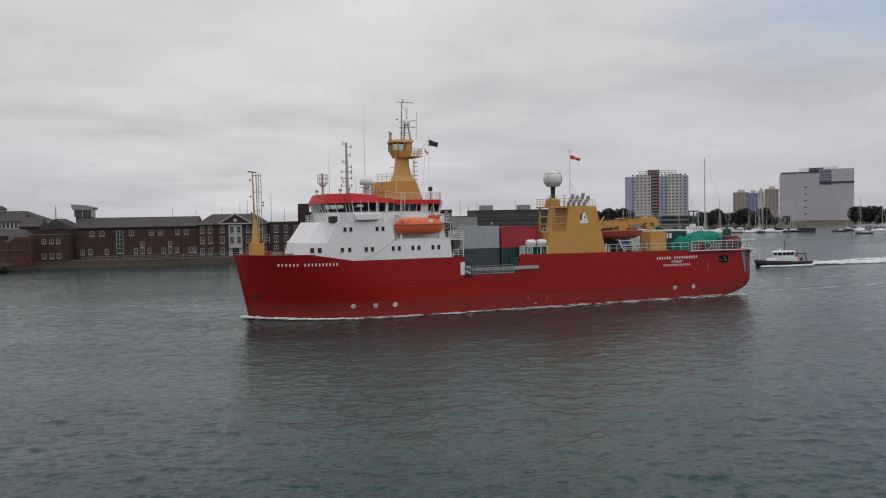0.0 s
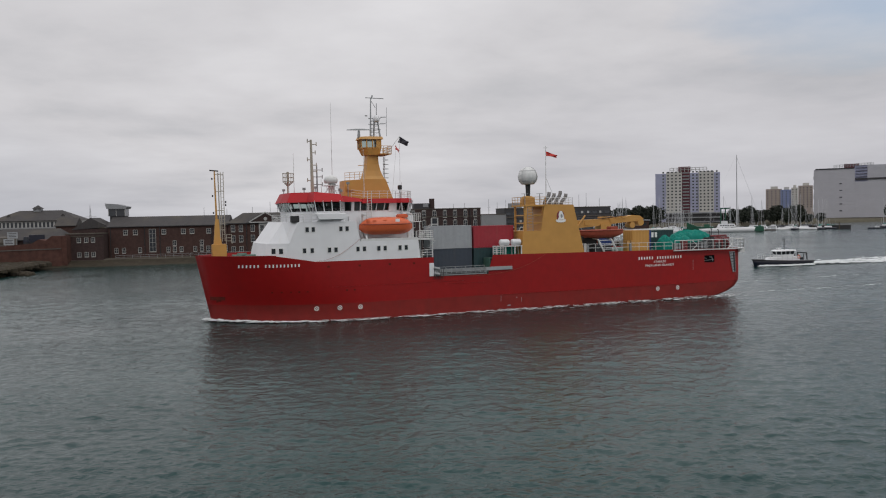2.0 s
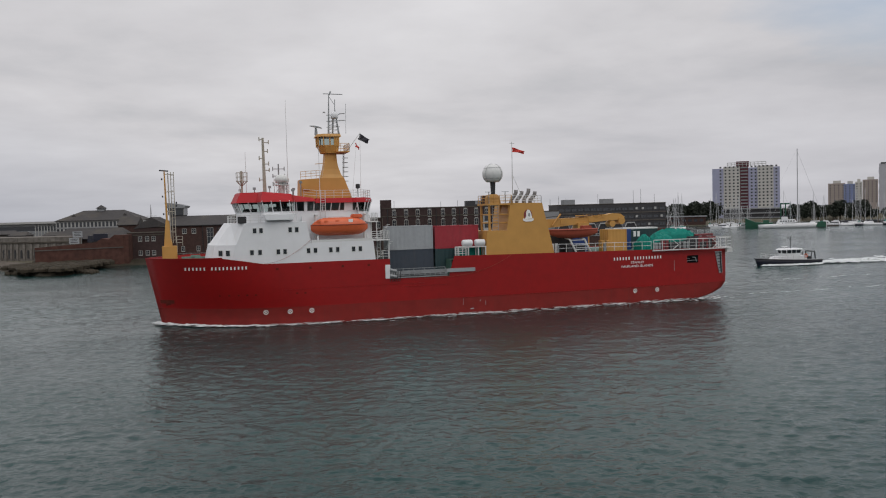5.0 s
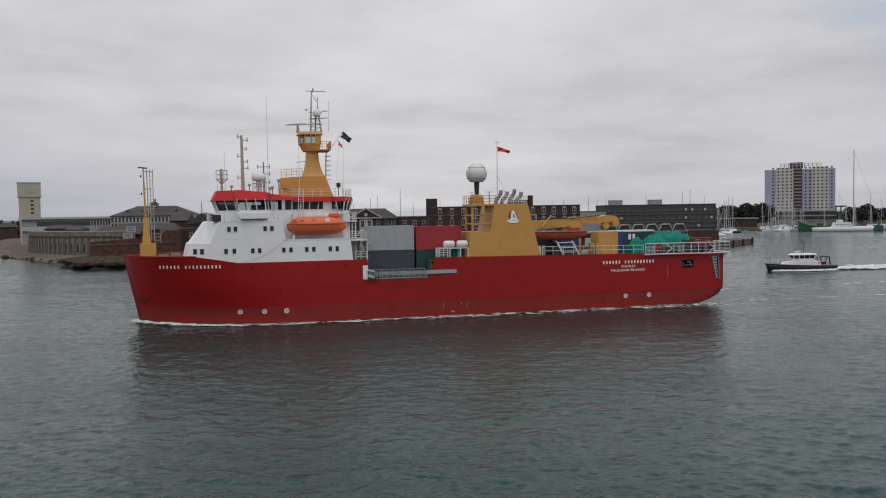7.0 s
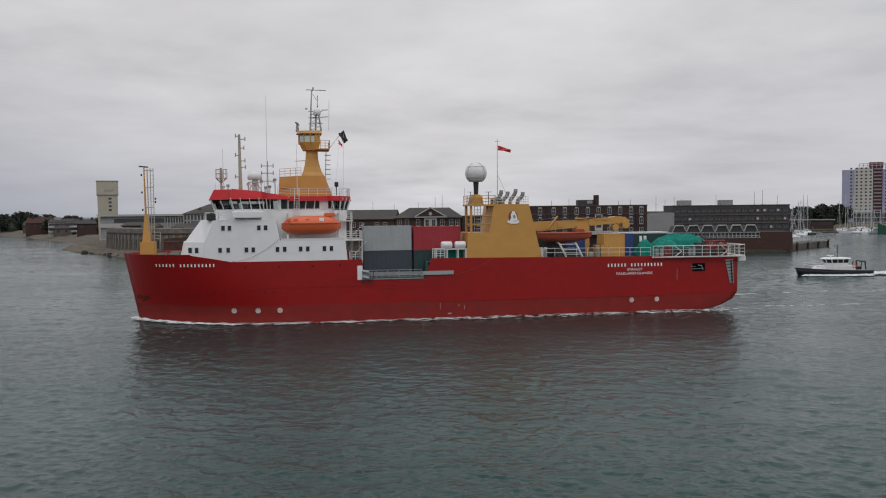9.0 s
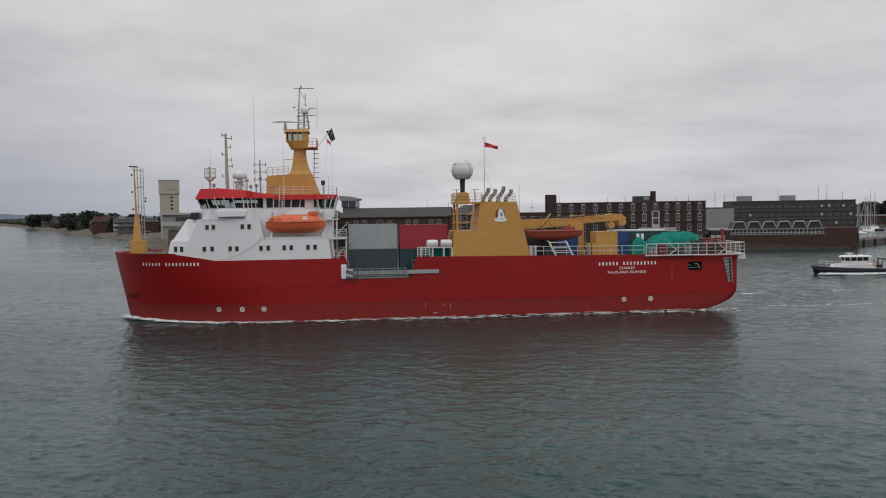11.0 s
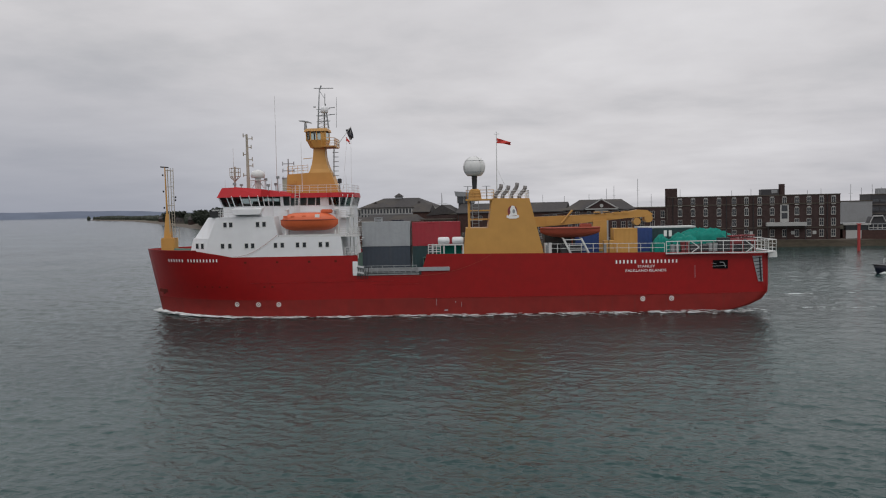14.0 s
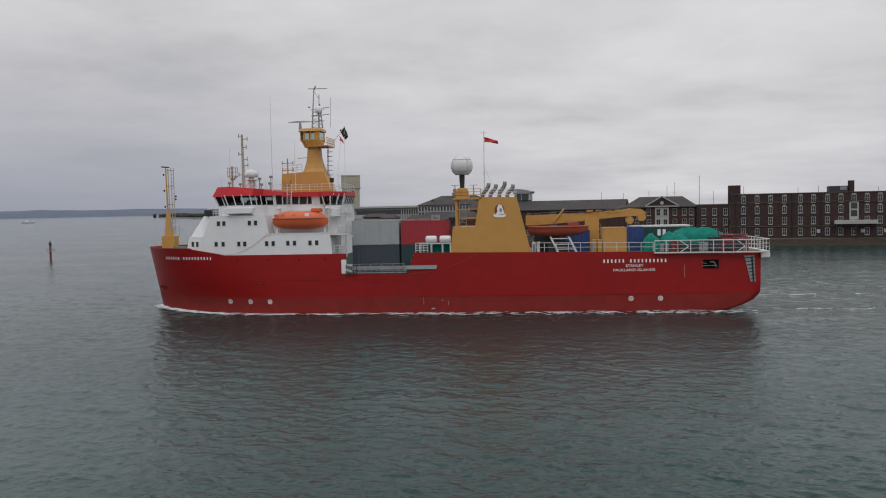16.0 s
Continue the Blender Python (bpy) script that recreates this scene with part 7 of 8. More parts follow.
def build_canopy_range():
    t = thing("boat_club", "low brick range with white zigzag roof trim and a glazed gallery", "building")
    part("wall", box(B(), 49.6, 93.8, Y0 + 0.4, Y0 + 14, 0.5, 4.6), M["brick"], t)
    part("gallery", box(B(), 50.5, 84.0, Y0 + 1.2, Y0 + 13, 4.6, 6.2), M["pane"], t, "glazed gallery band")
    part("end_wall", box(B(), 84.0, 93.7, Y0 + 0.4, Y0 + 13, 4.6, 6.5), M["brick"], t)
    part("roof", box(B(), 49.6, 84.2, Y0 + 0.6, Y0 + 14, 6.2, 6.5), M["grey"], t)
    bm = box(B(), 49.6, 57.0, Y0 + 0.2, Y0 + 0.58, 6.1, 6.6)
    part("white_fascia", bm, M["trim"], t)
    for k in range(24):
        x = 56.6 + 27.2 * k / 23
        part("gallery_post", box(B(), x - 0.1, x + 0.1, Y0 + 1.0, Y0 + 1.19, 4.6, 6.2), M["trim"], t)
    part("gallery_rail", box(B(), 56.4, 84.0, Y0 + 0.95, Y0 + 1.08, 5.15, 5.35), M["trim"], t)
    part("gallery_sill", box(B(), 56.4, 84.0, Y0 + 0.3, Y0 + 1.18, 4.6, 4.8), M["grey"], t)
    for k in range(6):
        x = 56.8 + 4.42 * k
        bm = B()
        prof = [(x, 6.5), (x + 0.9, 8.5), (x + 3.4, 8.5), (x + 4.3, 6.5)]
        for a, b in zip(prof, prof[1:]):
            quadmesh(bm, [[(a[0], y, a[1]), (b[0], y, b[1]), (b[0], y, b[1] + 0.35), (a[0], y, a[1] + 0.35)] for y in (Y0 + 0.4, Y0 + 0.9)])
        bay = part("roof_bay", bm, M["trim"], t, "white trapezoid roof trim")
        part("bay_glazing", quadmesh(B(), [[(x + 0.3, y, 6.5), (x + 4.0, y, 6.5), (x + 3.2, y, 8.4), (x + 1.1, y, 8.4)] for y in (Y0 + 0.95, Y0 + 8)]), M["darkclad"], bay)
    part("white_wall", box(B(), 50.4, 54.5, Y0 + 0.2, Y0 + 0.39, 2.2, 4.6), M["trim"], t)
    # dark office block behind
    y = 300.0
    t = house("office_block", "dark three storey office block with strips of windows", M["darkclad"], 66.0, 107.7, y, 16, 2, 15.0)
    for z in (13.2, 10.2, 7.2):
        for k in range(17):
            shared("window", W_WIDE, t, (67.6 + 2.42 * k, y, z))
    for z in (11.8, 8.8):
        part("band", box(B(), 65.9, 107.8, y - 0.2, y - 0.005, z - 0.25, z + 0.15), M["stone"], t)
    # pale patches in white paint stand in for lit windows
    for k, z in ((12, 13.2), (13, 13.2), (15, 13.2), (12, 10.2), (16, 10.2), (2, 10.2), (14, 7.2)):
        part("window_blind", box(B(), 67.6 + 2.42 * k - 0.7, 67.6 + 2.42 * k + 0.1, y - 0.13, y - 0.035, z - 0.4, z + 0.45), M["trim"], t)
    for x0, x1 in ((68.9, 73.2), (83.9, 88.1)):
        part("plant_room", box(B(), x0, x1, y + 2, y + 7, 15.2, 17.1), M["grey"], t)
    t = house("plain_grey_hall", "plain pale grey windowless hall", M["grey"], 56.5, 65.9, 297, 12, 2, 12.9)
    # stone jetty and the red post
    t = thing("jetty", "dark stone and timber jetty at the harbour mouth", "jetty")
    part("deck", slab(B(), [(92.5, 259), (98.5, 268), (118, 292), (113, 297), (96, 276), (90, 262)], -1, 2.2), M["stone"], t)
    for k in range(4):
        u = k / 3
        x, yy = 98.5 + 19.5 * u, 267.6 + 24.0 * u
        part("pile", box(B(), x - 0.25, x + 0.25, yy - 0.45, yy + 0.05, -1, 2.4 + 0.3 * (k % 3 == 0)), M["weed"], t)
    t = thing("channel_post", "red painted channel post standing in the water", "marker post")
    part("post", box(B(), 47.72, 48.36, 230.2, 230.85, -1, 7.0, bevel=0.05), M["redpost"], t)
    part("top", box(B(), 47.5, 48.55, 230.0, 231.0, 7.0, 7.3), M["redpost"], t)
    t = thing("channel_beacon", "slim beacon pile with a small platform and topmark", "beacon")
    bm = rod(B(), (-184.5, 181.4, -1), (-184.5, 181.4, 4.6), 0.3, 8)
    part("pile", bm, M["winch"], t)
    bm = box(B(), -185.4, -183.6, 180.5, 182.3, 2.9, 3.1)
    railing(bm, [(-185.3, 180.6, 3.1), (-183.7, 180.6, 3.1), (-183.7, 182.2, 3.1)], 0.8, 0.8, 2, 0.05)
    part("platform", bm, M["steel"], t)
    part("topmark", quadmesh(B(), [[(-184.5 + r * math.cos(k * math.pi / 4), 181.4 + r * math.sin(k * math.pi / 4), z) for k in range(8)] for r, z in ((0.3, 4.6), (0.45, 5.0), (0.05, 6.0))]), M["black"], t)
    # shore fence and railings
    t = thing("shore_railing", "long pale railing on the waterfront path", "railing")
    part("rail", railing(B(), [(-64, 255.2, 1.9), (-30, 254.6, 2.2), (-2, 254.6, 2.2)], 1.1, 2.4, 2, 0.05), M["steel"], t)


build_canopy_range()


def masts_behind():
    """Thin poles of craft and flagstaffs behind the roofs."""
    random.seed(11)
    for az, d, top in ((-1.9, 300, 22.6), (-5.2, 300, 17.5), (-4.0, 310, 19.5), (-3.5, 310, 20.5), (-1.0, 310, 17.2), (0.0, 310, 17.4), (0.9, 305, 18.4), (4.2, 300, 17.6), (5.4, 300, 17.9), (7.3, 300, 17.4), (8.8, 300, 17.0), (9.6, 300, 17.5),
                       (11.3, 330, 19.2), (11.9, 330, 17.8), (12.5, 330, 18.8), (13.0, 330, 17.9), (15.2, 340, 19.5), (17.6, 340, 20.5), (18.1, 340, 21.0), (19.0, 340, 18.8), (-8.4, 300, 17.6), (-6.9, 300, 17.0)):
        x, y = d * math.sin(radians(az)), d * math.cos(radians(az))
        t = thing("mast_pole", "thin grey mast rising behind the roofs", "mast", "masts behind the roofs", at=pose(x, y, 2))
        part("pole", rod(B(), (0, 0, 0), (0, 0, top - 2), 0.13, 5, 0.07), M["steel"], t)
        if random.random() < 0.6:
            part("spreader", rod(B(), (-0.7, 0, (top - 2) * 0.8), (0.7, 0, (top - 2) * 0.8), 0.05, 4), M["steel"], t)


masts_behind()


# ---------------------------------------------------------------- the marina and the towers
def build_towers():
    t = thing("tower_block", "tall cream and lilac panelled tower block with a maroon core", "tower block", at=polar(24.88, 700))
    Wd, base, top = 51.2, 3.0, 44.6
    cuts = (0, 0.17, 0.415, 0.54, 0.675, 0.907, 1.0)
    mats = ("lilac", "ivory", "maroon", "lilac", "ivory", "lilac")
    proud = (0.0, 0.6, 0.0, -0.4, 0.6, 0.0)
    for a, b, m, p in zip(cuts, cuts[1:], mats, proud):
        part("facade", box(B(), -Wd / 2 + Wd * a, -Wd / 2 + Wd * b, -p, 18, base, top - (1.2 if m == "lilac" else 0)), M[m], t)
    rows = [base + 4.6 + 2.62 * k for k in range(15)]
    w = window_mesh("tower_window", 1.5, 1.3, 0, 0, False, 0.1, "pane", "trim")
    for a, b, n, p in ((0.17, 0.415, 4, 0.6), (0.675, 0.907, 4, 0.6), (0.08, 0.17, 1, 0.0), (0.91, 0.99, 1, 0.0), (0.56, 0.675, 2, -0.4)):
        for k in range(n):
            for z in rows:
                shared("window", w, t, (-Wd / 2 + Wd * (a + (b - a) * (k + 0.5) / n), -p, z))
    for z in rows:
        part("balcony", box(B(), -Wd / 2 + Wd * 0.425, -Wd / 2 + Wd * 0.53, -0.8, -0.01, z - 1.2, z - 0.2), M["grey"], t)
    pent = part("penthouse", box(B(), -Wd / 2 + Wd * 0.36, -Wd / 2 + Wd * 0.55, 2, 14, top, top + 4.2), M["maroon"], t)
    bm = railing(B(), [(-Wd * 0.27, 0.5, top), (Wd * 0.3, 0.5, top)], 3.2, 3.0, 2, 0.25)
    part("roof_frame", bm, M["trim"], pent)
    # car deck in front
    t = thing("parking_deck", "low grey decked building at the tower's foot", "building", at=polar(25.3, 660))
    for z in (3, 6.5, 10):
        part("slab", box(B(), -22, 20, 0, 14, z, z + 0.9), M["grey"], t)
    part("core", box(B(), -21, 19, 1, 13, 2, 10), M["darkclad"], t)
    # sheeted tower under repair
    t = thing("sheeted_tower", "tower block wrapped in pale scaffold sheeting", "tower block", at=polar(34.85, 800))
    for k in range(16):
        z = 3.2 + 2.87 * k
        j = 0.03 * (k % 2)
        if k < 15:
            part("sheet", box(B(), -30.6 + 0.2 * (k % 3), 2.6, -j, 18, z, z + 2.83), M["scaf"], t)
        part("sheet", box(B(), 2.62 if k < 11 else 12.4, 30.6 - (0.3 if k % 2 else 0), 0.6 - j, 18, z, z + 2.83), M["scaf"], t)
    part("open_bay", box(B(), 2.5, 12.5, 1.6, 17, 34, 49), M["lilac"], t)
    for z in (36, 38.6, 41.2, 43.8, 46.4):
        part("bay_floor", box(B(), 3.4, 12.3, 1.0, 1.59, z, z + 0.5), M["darkclad"], t)
    part("dark_band", box(B(), 2.7, 30.6, 0.1, 0.34, 36.2, 37.8), M["darkclad"], t)
    part("top_edge", box(B(), -29.0, 2.0, -0.5, 17, 46.3, 47.2), M["darkclad"], t)
    for k in range(5):
        part("lift_window", box(B(), -9.6, -7.4, -0.5, -0.3, 9 + 6 * k, 9.7 + 6 * k), M["pane"], t)
    part("roof_house", box(B(), -6, 6, 5, 15, 47, 50.8), M["maroon"], t)
    part("roof_scaffold", railing(B(), [(-14, 1, 47.2), (17, 1, 48.5)], 2.6, 2.2, 3, 0.15), M["steel"], t)
    # three smaller towers beyond
    for az, w_, top, m, lab in ((30.3, 17, 34.5, "tan", "tan panelled tower block"), (31.05, 12, 33.5, "towerblue", "blue panelled tower block"), (31.55, 7, 35.5, "ivory", "pale slim tower block"), (32.2, 15, 37.5, "tan", "tan and cream tower block")):
        t = thing("distant_tower", lab, "tower block", "distant towers", at=polar(az, 1000))
        part("wall", box(B(), -w_ / 2, w_ / 2, 0, 14, 3, top), M[m], t)
        n = max(2, int(w_ / 3.6))
        for k in range(n):
            for z in [top - 2.4 - 2.7 * q for q in range(9)]:
                shared("window", w, t, (-w_ / 2 + w_ * (k + 0.5) / n, 0, z))
        part("roof_box", box(B(), -w_ * 0.2, w_ * 0.25, 3, 10, top, top + 3), M["ivory"], t)


build_towers()


def yacht(L, mast, hull_mat, label):
    t = thing("yacht", label, "yacht", "yachts in the marina")
    bm = B()
    rings = []
    for k in range(11):
        u = k / 10
        w = L * 0.15 * (1 - abs(2 * u - 0.8) ** 2.2 / 1.45 ** 2.2) + 0.03
        f = min(L, 26) * (0.085 + 0.03 * u)
        x = -L / 2 + L * u
        rings.append([(x, 0, -0.3), (x, w * 0.9, 0.2), (x, w, f), (x, w * 0.5, f + 0.08), (x, -w * 0.5, f + 0.08), (x, -w, f), (x, -w * 0.9, 0.2)])
    part("hull", quadmesh(bm, rings), M[hull_mat], t, "", True)
    bm = slab(B(), [(-L * 0.2, -L * 0.08), (L * 0.15, -L * 0.07), (L * 0.15, L * 0.07), (-L * 0.2, L * 0.08)], L * 0.08, L * 0.17, [(-L * 0.18, -L * 0.07), (L * 0.08, -L * 0.05), (L * 0.08, L * 0.05), (-L * 0.18, L * 0.07)])
    if L < 30:
        part("cabin", bm, M["gel"], t)
    else:
        bm.free()
    bm = rod(B(), (L * 0.08, 0, L * 0.1), (L * 0.08, 0, mast), 0.12, 5, 0.08)
    for q in (0.45, 0.7):
        rod(bm, (L * 0.08, -0.9, mast * q), (L * 0.08, 0.9, mast * q), 0.06, 4)
    part("mast", bm, M["alloy"], t)
    part("boom", rod(B(), (L * 0.08, 0, L * 0.2), (-L * 0.34, 0, L * 0.19), 0.22, 5), M["navy"] if hull_mat != "navy" else M["teal"], t, "boom with a furled sail in its cover")
    bm = rod(B(), (L * 0.48, 0, L * 0.12), (L * 0.08, 0, mast * 0.97), 0.06, 4)
    rod(bm, (-L * 0.48, 0, L * 0.1), (L * 0.08, 0, mast), 0.03, 4)
    part("stay", bm, M["alloy"], t)
    return t


def build_marina():
    random.seed(21)
    kinds = [yacht(11, 15, "gel", "white yacht with bare mast at its berth"), yacht(13, 18, "navy", "navy hulled yacht with bare mast"), yacht(9.5, 13, "gel", "small white yacht at its berth"), yacht(15, 21, "gel", "larger white yacht with a tall mast")]
    spots = []
    for k in range(30):
        spots.append((random.uniform(22.6, 33.5), random.uniform(500, 552)))
    for k in range(9):
        spots.append((random.uniform(19.7, 21.2), random.uniform(400, 480)))
    for k in range(7):
        spots.append((random.uniform(23.0, 24.6), random.uniform(488, 510)))
    for k in range(4):
        spots.append((random.uniform(36.5, 38.8), random.uniform(520, 560)))
    used = set()
    for k, (az, d) in enumerate(spots):
        i = k % 4
        a = radians(az)
        m = pose(d * math.sin(a), d * math.cos(a), 0, 0, 0, -az + random.choice((70, 105, 80, 20, 200)))
        if i not in used:
            kinds[i].matrix_basis = m
            used.add(i)
        else:
            copy_thing(kinds[i], m)
    big = yacht(34, 43, "gel", "large white sailing yacht with a very tall mast")
    part("tall_mast", rod(B(), (2.72, 0, 4), (2.72, 0, 43), 0.36, 8, 0.22), M["alloy"], big)
    dh = part("deckhouse", slab(B(), [(-7.5, -2.0), (2.0, -2.0), (2.0, 2.0), (-7.5, 2.0)], 3.2, 4.9, [(-7.0, -1.7), (1.0, -1.7), (1.0, 1.7), (-7.0, 1.7)]), M["gel"], big)
    for k in range(6):
        part("port_light", box(B(), -6.6 + 1.3 * k, -5.8 + 1.3 * k, -2.02, -1.7, 3.7, 4.3), M["pane"], dh)
    part("wheel_shelter", box(B(), -5.5, -2.5, -1.4, 1.4, 4.9, 6.4, bevel=0.2), M["gel"], dh)
    part("stern_band", box(B(), 11.0, 16.4, -3.3, -2.3, 0.3, 3.4, bevel=0.3), M["green"], big, "green painted hull end")
    big.matrix_basis = polar(27.7, 478) @ pose(0, 0, 0, 0, 0, 12)
    t = thing("green_barge", "green hulled work barge with a raised bow", "barge", at=polar(25.7, 486))
    bm = B()
    quadmesh(bm, [[(x, -3, -0.5), (x, -3.4, h), (x, 3.4, h), (x, 3, -0.5)] for x, h in ((-7.4, 6.0), (-6, 5.2), (-2, 3.6), (5.5, 3.0), (7, 3.4))])
    part("hull", bm, M["green"], t)
    part("deckhouse", box(B(), 2, 5, -1.8, 1.8, 2.6, 4.6), M["green"], t)
    t = thing("green_shed", "tall green gantry shed by the quay", "shed", at=polar(27.3, 600))
    for x in (-3, 0, 3):
        part("frame", box(B(), x - 0.4, x + 0.4, 0, 4, 2, 14), M["green"], t)
    part("crossbeam", box(B(), -3.4, 3.4, 0, 4, 13, 14), M["green"], t)
    # dark pontoon and low quays
    for az, d, L, h in ((32.4, 520, 44, 2.6), (30.6, 532, 30, 1.6), (24.0, 496, 40, 0.9), (27.0, 500, 60, 0.9)):
        t = thing("pontoon", "dark floating pontoon with piles", "pontoon", "pontoons", at=polar(az, d))
        part("deck", box(B(), -L / 2, L / 2, 0, 5, -0.4, h), M["stone"] if h < 2 else M["black"], t)
        for k in range(int(L / 7)):
            part("pile", rod(B(), (-L / 2 + 3 + 7 * k, -0.4, -1), (-L / 2 + 3 + 7 * k, -0.4, h + 1.8), 0.25, 6), M["bark"], t)
    t = thing("marina_office", "long low marina building behind the boats", "building", at=polar(20.9, 560))
    part("wall", box(B(), -20, 14, 0, 10, 1, 6.4), M["brick"], t)
    part("roof", box(B(), -21, 15, -0.6, 10.6, 6.4, 7.0), M["grey"], t)
    for k in range(9):
        part("window", box(B(), -18.6 + 3.6 * k, -16.4 + 3.6 * k, -0.12, 0.02, 3.2, 5.0), M["pane"], t)
    # motor cruisers along the outer pontoon
    random.seed(63)
    first = None
    for az, d in ((29.0, 512), (29.5, 514), (30.1, 516), (31.2, 514), (23.3, 488), (24.2, 486), (24.9, 490)):
        a = radians(az)
        m = pose(d * math.sin(a), d * math.cos(a), 0, 0, 0, -az + random.choice((8, 172, 80)))
        if first:
            copy_thing(first, m)
            continue
        t = first = thing("motor_cruiser", "white motor cruiser moored at the pontoon", "boat", "moored cruisers")
        part("hull", quadmesh(B(), [[(x, 0, -0.3), (x, w, 0.2), (x, w * 1.1, h), (x, -w * 1.1, h), (x, -w, 0.2)] for x, w, h in ((-5.5, 1.7, 1.3), (-1, 1.9, 1.4), (3, 1.5, 1.7), (5.8, 0.1, 2.1))]), M["gel"], t)
        part("saloon", slab(B(), [(-3.5, -1.5), (2.5, -1.3), (2.5, 1.3), (-3.5, 1.5)], 1.4, 2.6, [(-3.2, -1.3), (0.8, -1.1), (0.8, 1.1), (-3.2, 1.3)]), M["gel"], t)
        part("window_band", slab(B(), [(-3.0, -1.53), (1.6, -1.36), (1.6, 1.36), (-3.0, 1.53)], 1.75, 2.25, [(-3.0, -1.45), (1.2, -1.3), (1.2, 1.3), (-3.0, 1.45)]), M["pane"], t)
        part("flybridge", box(B(), -2.8, -0.2, -1.0, 1.0, 2.6, 3.3, bevel=0.15), M["gel"], t)
        part("radar_arch", rod(B(), (-2.6, 0, 3.3), (-2.8, 0, 5.0), 0.06, 5), M["alloy"], t)
        t.matrix_basis = m
    # moored small craft out on the open water
    for az, d in ((36.2, 520), (37.0, 535), (37.6, 470)):
        t = thing("moored_launch", "small dark launch on a mooring", "boat", "moored launches", at=polar(az, d))
        bm = B()
        quadmesh(bm, [[(x, 0, -0.3), (x, w, 0.2), (x, w, 1.0), (x, -w, 1.0), (x, -w, 0.2)] for x, w in ((-4, 1.0), (-1, 1.3), (2, 1.1), (4.2, 0.1))])
        part("hull", bm, M["navy"], t)
        part("cuddy", box(B(), -0.5, 2.0, -0.8, 0.8, 1.0, 1.8), M["gel"], t)


build_marina()


# ---------------------------------------------------------------- trees
def tree(h, w, seed):
    random.seed(seed)
    t = thing("tree", "dark green broadleaf tree in full leaf", "tree", "trees along the shore")
    bm = rod(B(), (0, 0, -1), (0, 0, h * 0.5), w * 0.05, 7, w * 0.03)
    for k in range(5):
        a = k * 1.3
        rod(bm, (0, 0, h * (0.28 + 0.04 * k)), (w * 0.3 * math.cos(a), w * 0.3 * math.sin(a), h * (0.55 + 0.05 * k)), w * 0.025, 5, w * 0.01)
    part("trunk", bm, M["bark"], t)
    bm = B()
    for k in range(400):
        a, u = random.uniform(0, 2 * math.pi), random.uniform(-1, 1)
        r = (0.45 + 0.55 * random.random() ** 0.5) * (0.86 + 0.3 * noise.noise(Vector((math.cos(a) * 1.6, math.sin(a) * 1.6, u * 1.6 + seed))))
        s = math.sqrt(1 - u * u)
        c = Vector((w / 2 * r * s * math.cos(a), w / 2 * r * s * math.sin(a), h * 0.54 + h * 0.46 * r * u))
        q = random.uniform(0.045, 0.10) * w
        vs = [bm.verts.new(c + Vector((random.gauss(0, 1), random.gauss(0, 1), random.gauss(0, 0.7))).normalized() * q * random.uniform(0.8, 1.4)) for _ in range(5)]
        for tri in ((0, 1, 2), (0, 2, 3), (0, 3, 4), (1, 2, 4), (1, 3, 4)):
            bm.faces.new([vs[i] for i in tri])
    part("crown", bm, M["leaf"], t, "dense leafy crown")
    return t


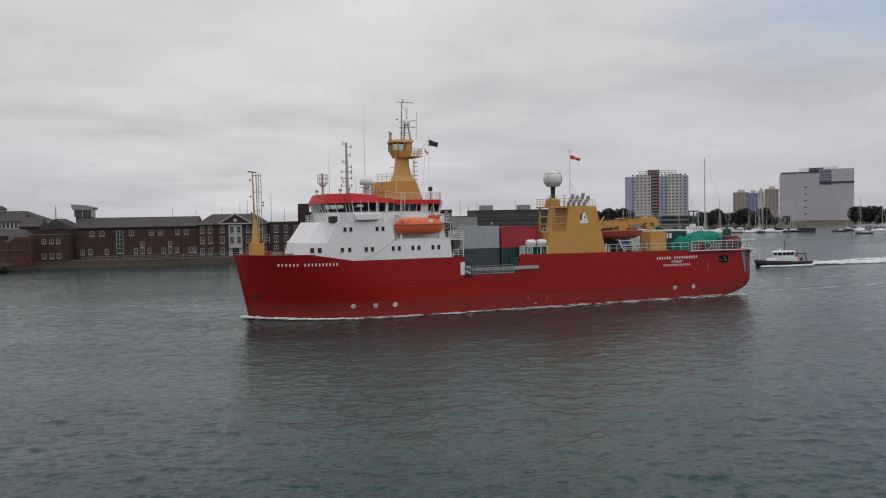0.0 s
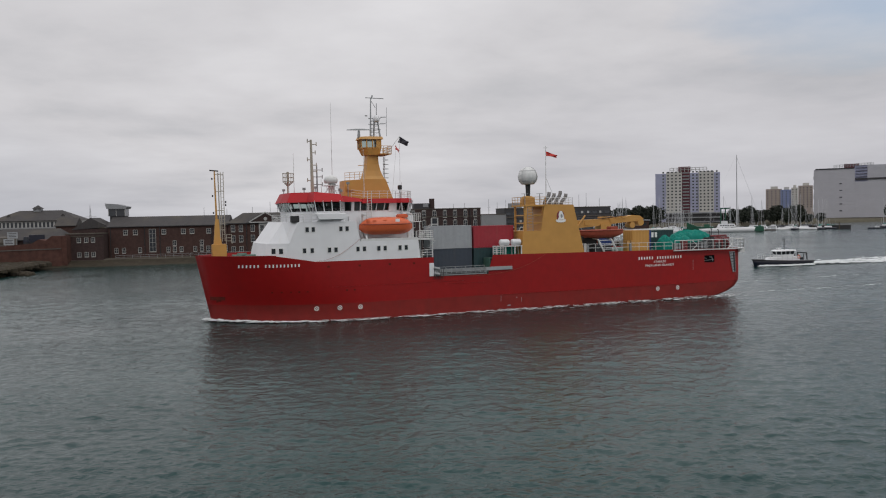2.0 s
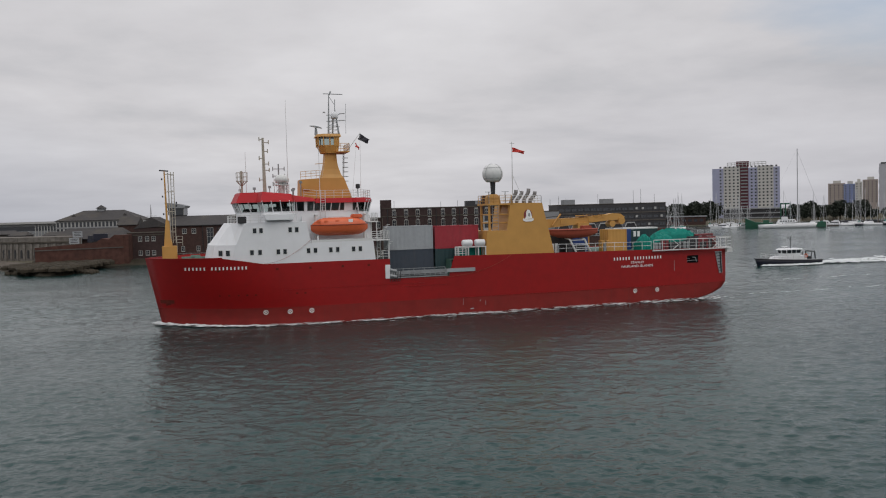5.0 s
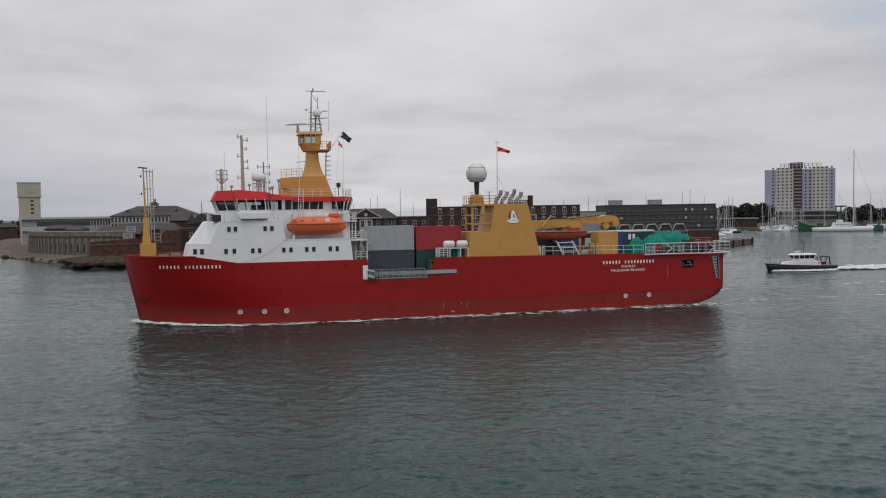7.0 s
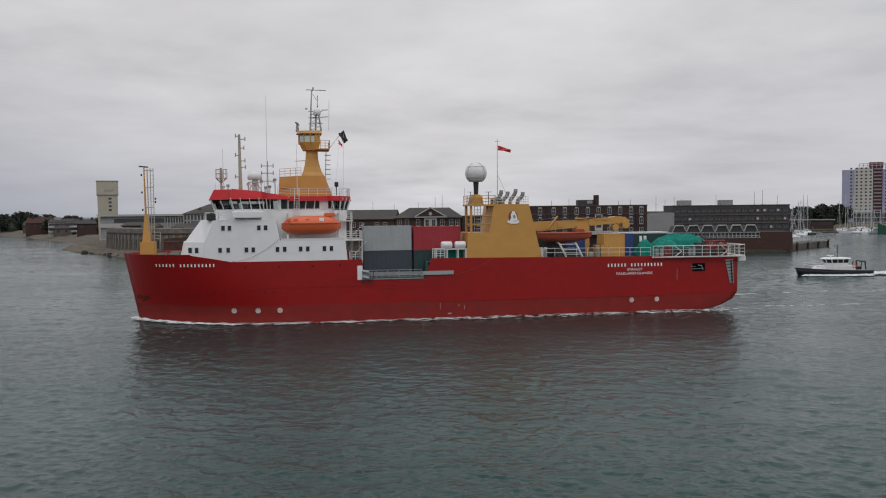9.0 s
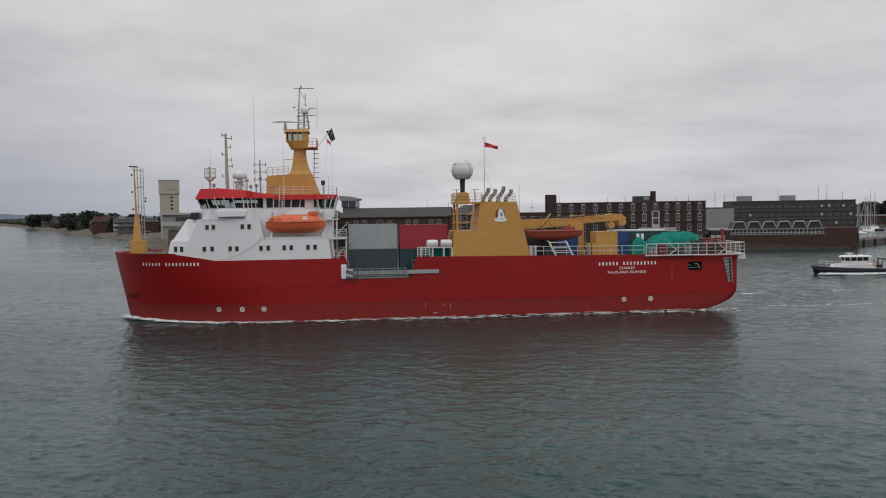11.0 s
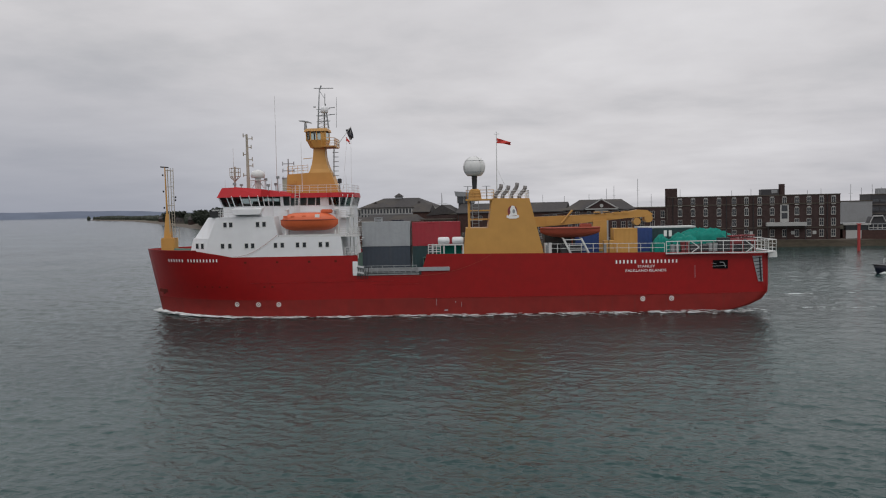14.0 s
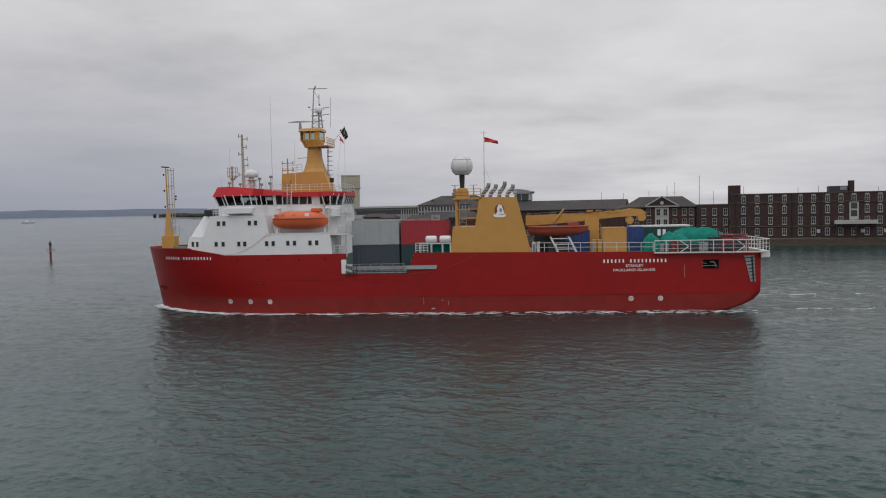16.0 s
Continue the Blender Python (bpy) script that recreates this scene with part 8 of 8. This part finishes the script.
def build_trees():
    kinds = [tree(13, 13, 1), tree(15, 14, 2), tree(11, 12, 3), tree(5, 8, 4)]
    random.seed(31)
    spots = []
    for az0, az1, d0, d1, n, kk in ((15.8, 23.2, 590, 660, 52, (0, 1, 2)), (26.8, 33.2, 600, 760, 42, (0, 1, 0)), (36.9, 40, 640, 720, 16, (1, 0, 0)), (-25.0, -24.6, 400, 415, 2, (1,)), (-21.9, -20.6, 360, 380, 3, (1, 0)),
                                   (-30.2, -25.4, 575, 690, 44, (0, 1)), (-32.2, -30.2, 700, 790, 22, (0, 1)), (-32.4, -29.5, 760, 860, 36, (1,)), (-28.2, -26.8, 515, 525, 6, (3,)), (-34.4, -32.4, 950, 1080, 16, (1,)), (11.2, 15, 420, 480, 8, (2, 0)), (-16.0, 2.0, 330, 360, 10, (2, 0))):
        for k in range(n):
            spots.append((random.uniform(az0, az1), random.uniform(d0, d1), random.choice(kk), 2.2))
    used = set()
    for az, d, i, z in spots:
        a = radians(az)
        m = pose(d * math.sin(a), d * math.cos(a), z, 0, 0, random.uniform(0, 360)) @ Matrix.Scale((0.7 if az < -25 else 0.72 if az < 15.4 else 0.85 if az < 26 else 0.75) * random.choice((0.6, 0.75, 0.9, 1.05, 1.25)) * (1.3 if d > 700 and az < -25 else 1.0), 4)
        if i not in used:
            kinds[i].matrix_basis = m
            used.add(i)
        else:
            copy_thing(kinds[i], m)
    # far woods along the coast
    bm = B()
    line = [(-320, 560), (-420, 690), (-560, 850), (-760, 1100), (-1000, 1400), (-1300, 1660), (-1430, 1790)]
    for x, y in subdivide_line(line, 4.0):
        f = math.hypot(x, y) / 650
        for k in range(5):
            px, py = x + random.gauss(8, 10), y + random.gauss(16, 10)
            hh = (5 + 5 * abs(noise.noise(Vector((x * 0.012, y * 0.012, 1)))) + random.uniform(0, 2.5)) * (1 + 0.25 * f) * (0.85 if f < 1.9 else 0.5)
            r = random.uniform(3, 6)
            c = Vector((px, py, 2.5))
            n = 6
            quadmesh(bm, [[(c.x + r * q * math.cos(2 * math.pi * i / n + k), c.y + r * q * math.sin(2 * math.pi * i / n + k), c.z + hh * z + random.uniform(-0.4, 0.4)) for i in range(n)] for q, z in ((0.8, -0.3), (1.0, 0.4), (0.7, 0.8), (0.2, 1.0))])
    tagged(link("far_woods", bm, M["leaf"]), "dark line of woods along the far coast", "woods", kind="stuff")


build_trees()


def build_rocks():
    """Boulders at the foot of the fort."""
    random.seed(41)
    bm = B()
    for k in range(260):
        u = random.random()
        x, y = (-76 - 22 * u, 216 + 6 * u) if k % 3 else (-78 - 70 * u, 213 + 74 * u)
        x, y = x + random.gauss(0, 1.6), y + random.gauss(0, 2.2)
        r = random.uniform(0.3, 1.1)
        c = Vector((x, y, 0.5))
        n = 6
        quadmesh(bm, [[(c.x + r * q * (0.8 + 0.4 * random.random()) * math.cos(2 * math.pi * i / n), c.y + r * q * math.sin(2 * math.pi * i / n), c.z + r * z) for i in range(n)] for q, z in ((1.0, -0.6), (1.0, 0.2), (0.5, 0.75))])
    for k in range(520):  # dark rubble over the low point
        x, y = random.uniform(-101, -78), random.uniform(207, 247)
        if y < 207 + max(0.0, -88 - x) * 1.3 or y > 247 - max(0.0, x + 90) * 0.2:
            continue
        r = random.uniform(0.5, 1.5)
        quadmesh(bm, [[(x + r * q * (0.8 + 0.4 * random.random()) * math.cos(math.pi * i / 3), y + r * q * math.sin(math.pi * i / 3), 1.9 + r * z) for i in range(6)] for q, z in ((1.0, -0.5), (1.0, 0.15), (0.5, 0.5))])
    tagged(link("shore_rocks", bm, M["weed"]), "dark boulders at the foot of the fort", "rocks", kind="stuff")


build_rocks()


def build_ferry():
    t = thing("ferry", "distant white ferry out on the open water", "ferry", at=polar(-46.67, 1500))
    part("hull", quadmesh(B(), [[(x, -w, -0.5), (x, -w, h), (x, w, h), (x, w, -0.5)] for x, w, h in ((-10, 0.3, 2.6), (-8, 2.2, 2.3), (7, 2.4, 2.0), (9.5, 2.2, 2.0))]), M["cgrey"], t)
    part("saloon", box(B(), -6, 8, -1.8, 1.8, 2.0, 4.2, bevel=0.2), M["gel"], t)
    part("bridge", box(B(), -5, 0, -1.5, 1.5, 4.2, 5.8, bevel=0.2), M["gel"], t)
    part("funnel", box(B(), 3, 4.4, -0.6, 0.6, 4.2, 6.2, bevel=0.1), M["cgrey"], t)


build_ferry()


# ---------------------------------------------------------------- what moves
SHIP_ROWS = [
    (0.0, 30.48, 118.14, 12.13),
    (1.0, 26.18, 117.04, 12.35),
    (2.0, 21.91, 115.93, 12.59),
    (3.0, 17.65, 114.86, 12.69),
    (4.0, 13.42, 113.85, 12.80),
    (6.5, 2.86, 111.34, 13.05),
    (8.0, -3.45, 109.89, 13.28),
    (9.0, -7.68, 108.88, 13.38),
    (11.5, -18.22, 106.36, 13.71),
    (13.0, -24.48, 104.92, 13.70),
    (14.5, -30.78, 103.41, 13.83),
    (16.0, -37.09, 101.77, 14.06),
]


def motions():
    course = [(t, pose(x, y, 0, 0, 0, 180 + th)) for t, x, y, th in SHIP_ROWS]
    walk(SHIP, course)
    for ob, place in CARGO:
        walk(ob, [(t, m @ place) for t, m in course])
    launch = [(t, pose(111.3 - 4.86 * t, 172.6 - 0.92 * t, SEA + 0.02, 0, 0, 190.7)) for t in (0, 4, 8, 12, 16)]
    walk(PILOT, launch)
    walk(PILOT_WAKE, launch)
    gaff = next(o for o in SHIP.children_recursive if o.name.startswith("gaff_flag"))
    walk(gaff, [(t, pose(12.05, 0, 24.4, 0, -d, 10 * math.sin(t * 3))) for t, d in ((0, 6), (0.5, 2), (1, 4), (1.5, 12), (2, 20), (2.5, 8), (3, -2), (3.5, 16), (4, 32), (5.2, 20), (6.5, 4), (7, 30), (7.5, 52), (8, 58), (8.5, 56), (9, 58), (10, 60), (11.5, 64), (12, 58), (12.5, 60), (13, 68), (13.5, 72), (14, 66), (14.5, 62), (15, 66), (15.5, 78), (16, 60))])
    radar = next(o for o in SHIP.children_recursive if o.name.startswith("radar_scanner"))
    base = Vector((17.65, 0.4, 25.1))
    walk(radar, [(k * 0.5, Matrix.Translation(base) @ pose(0, 0, 0, 0, 0, 63.5 + 71 * k)) for k in range(33)])


motions()
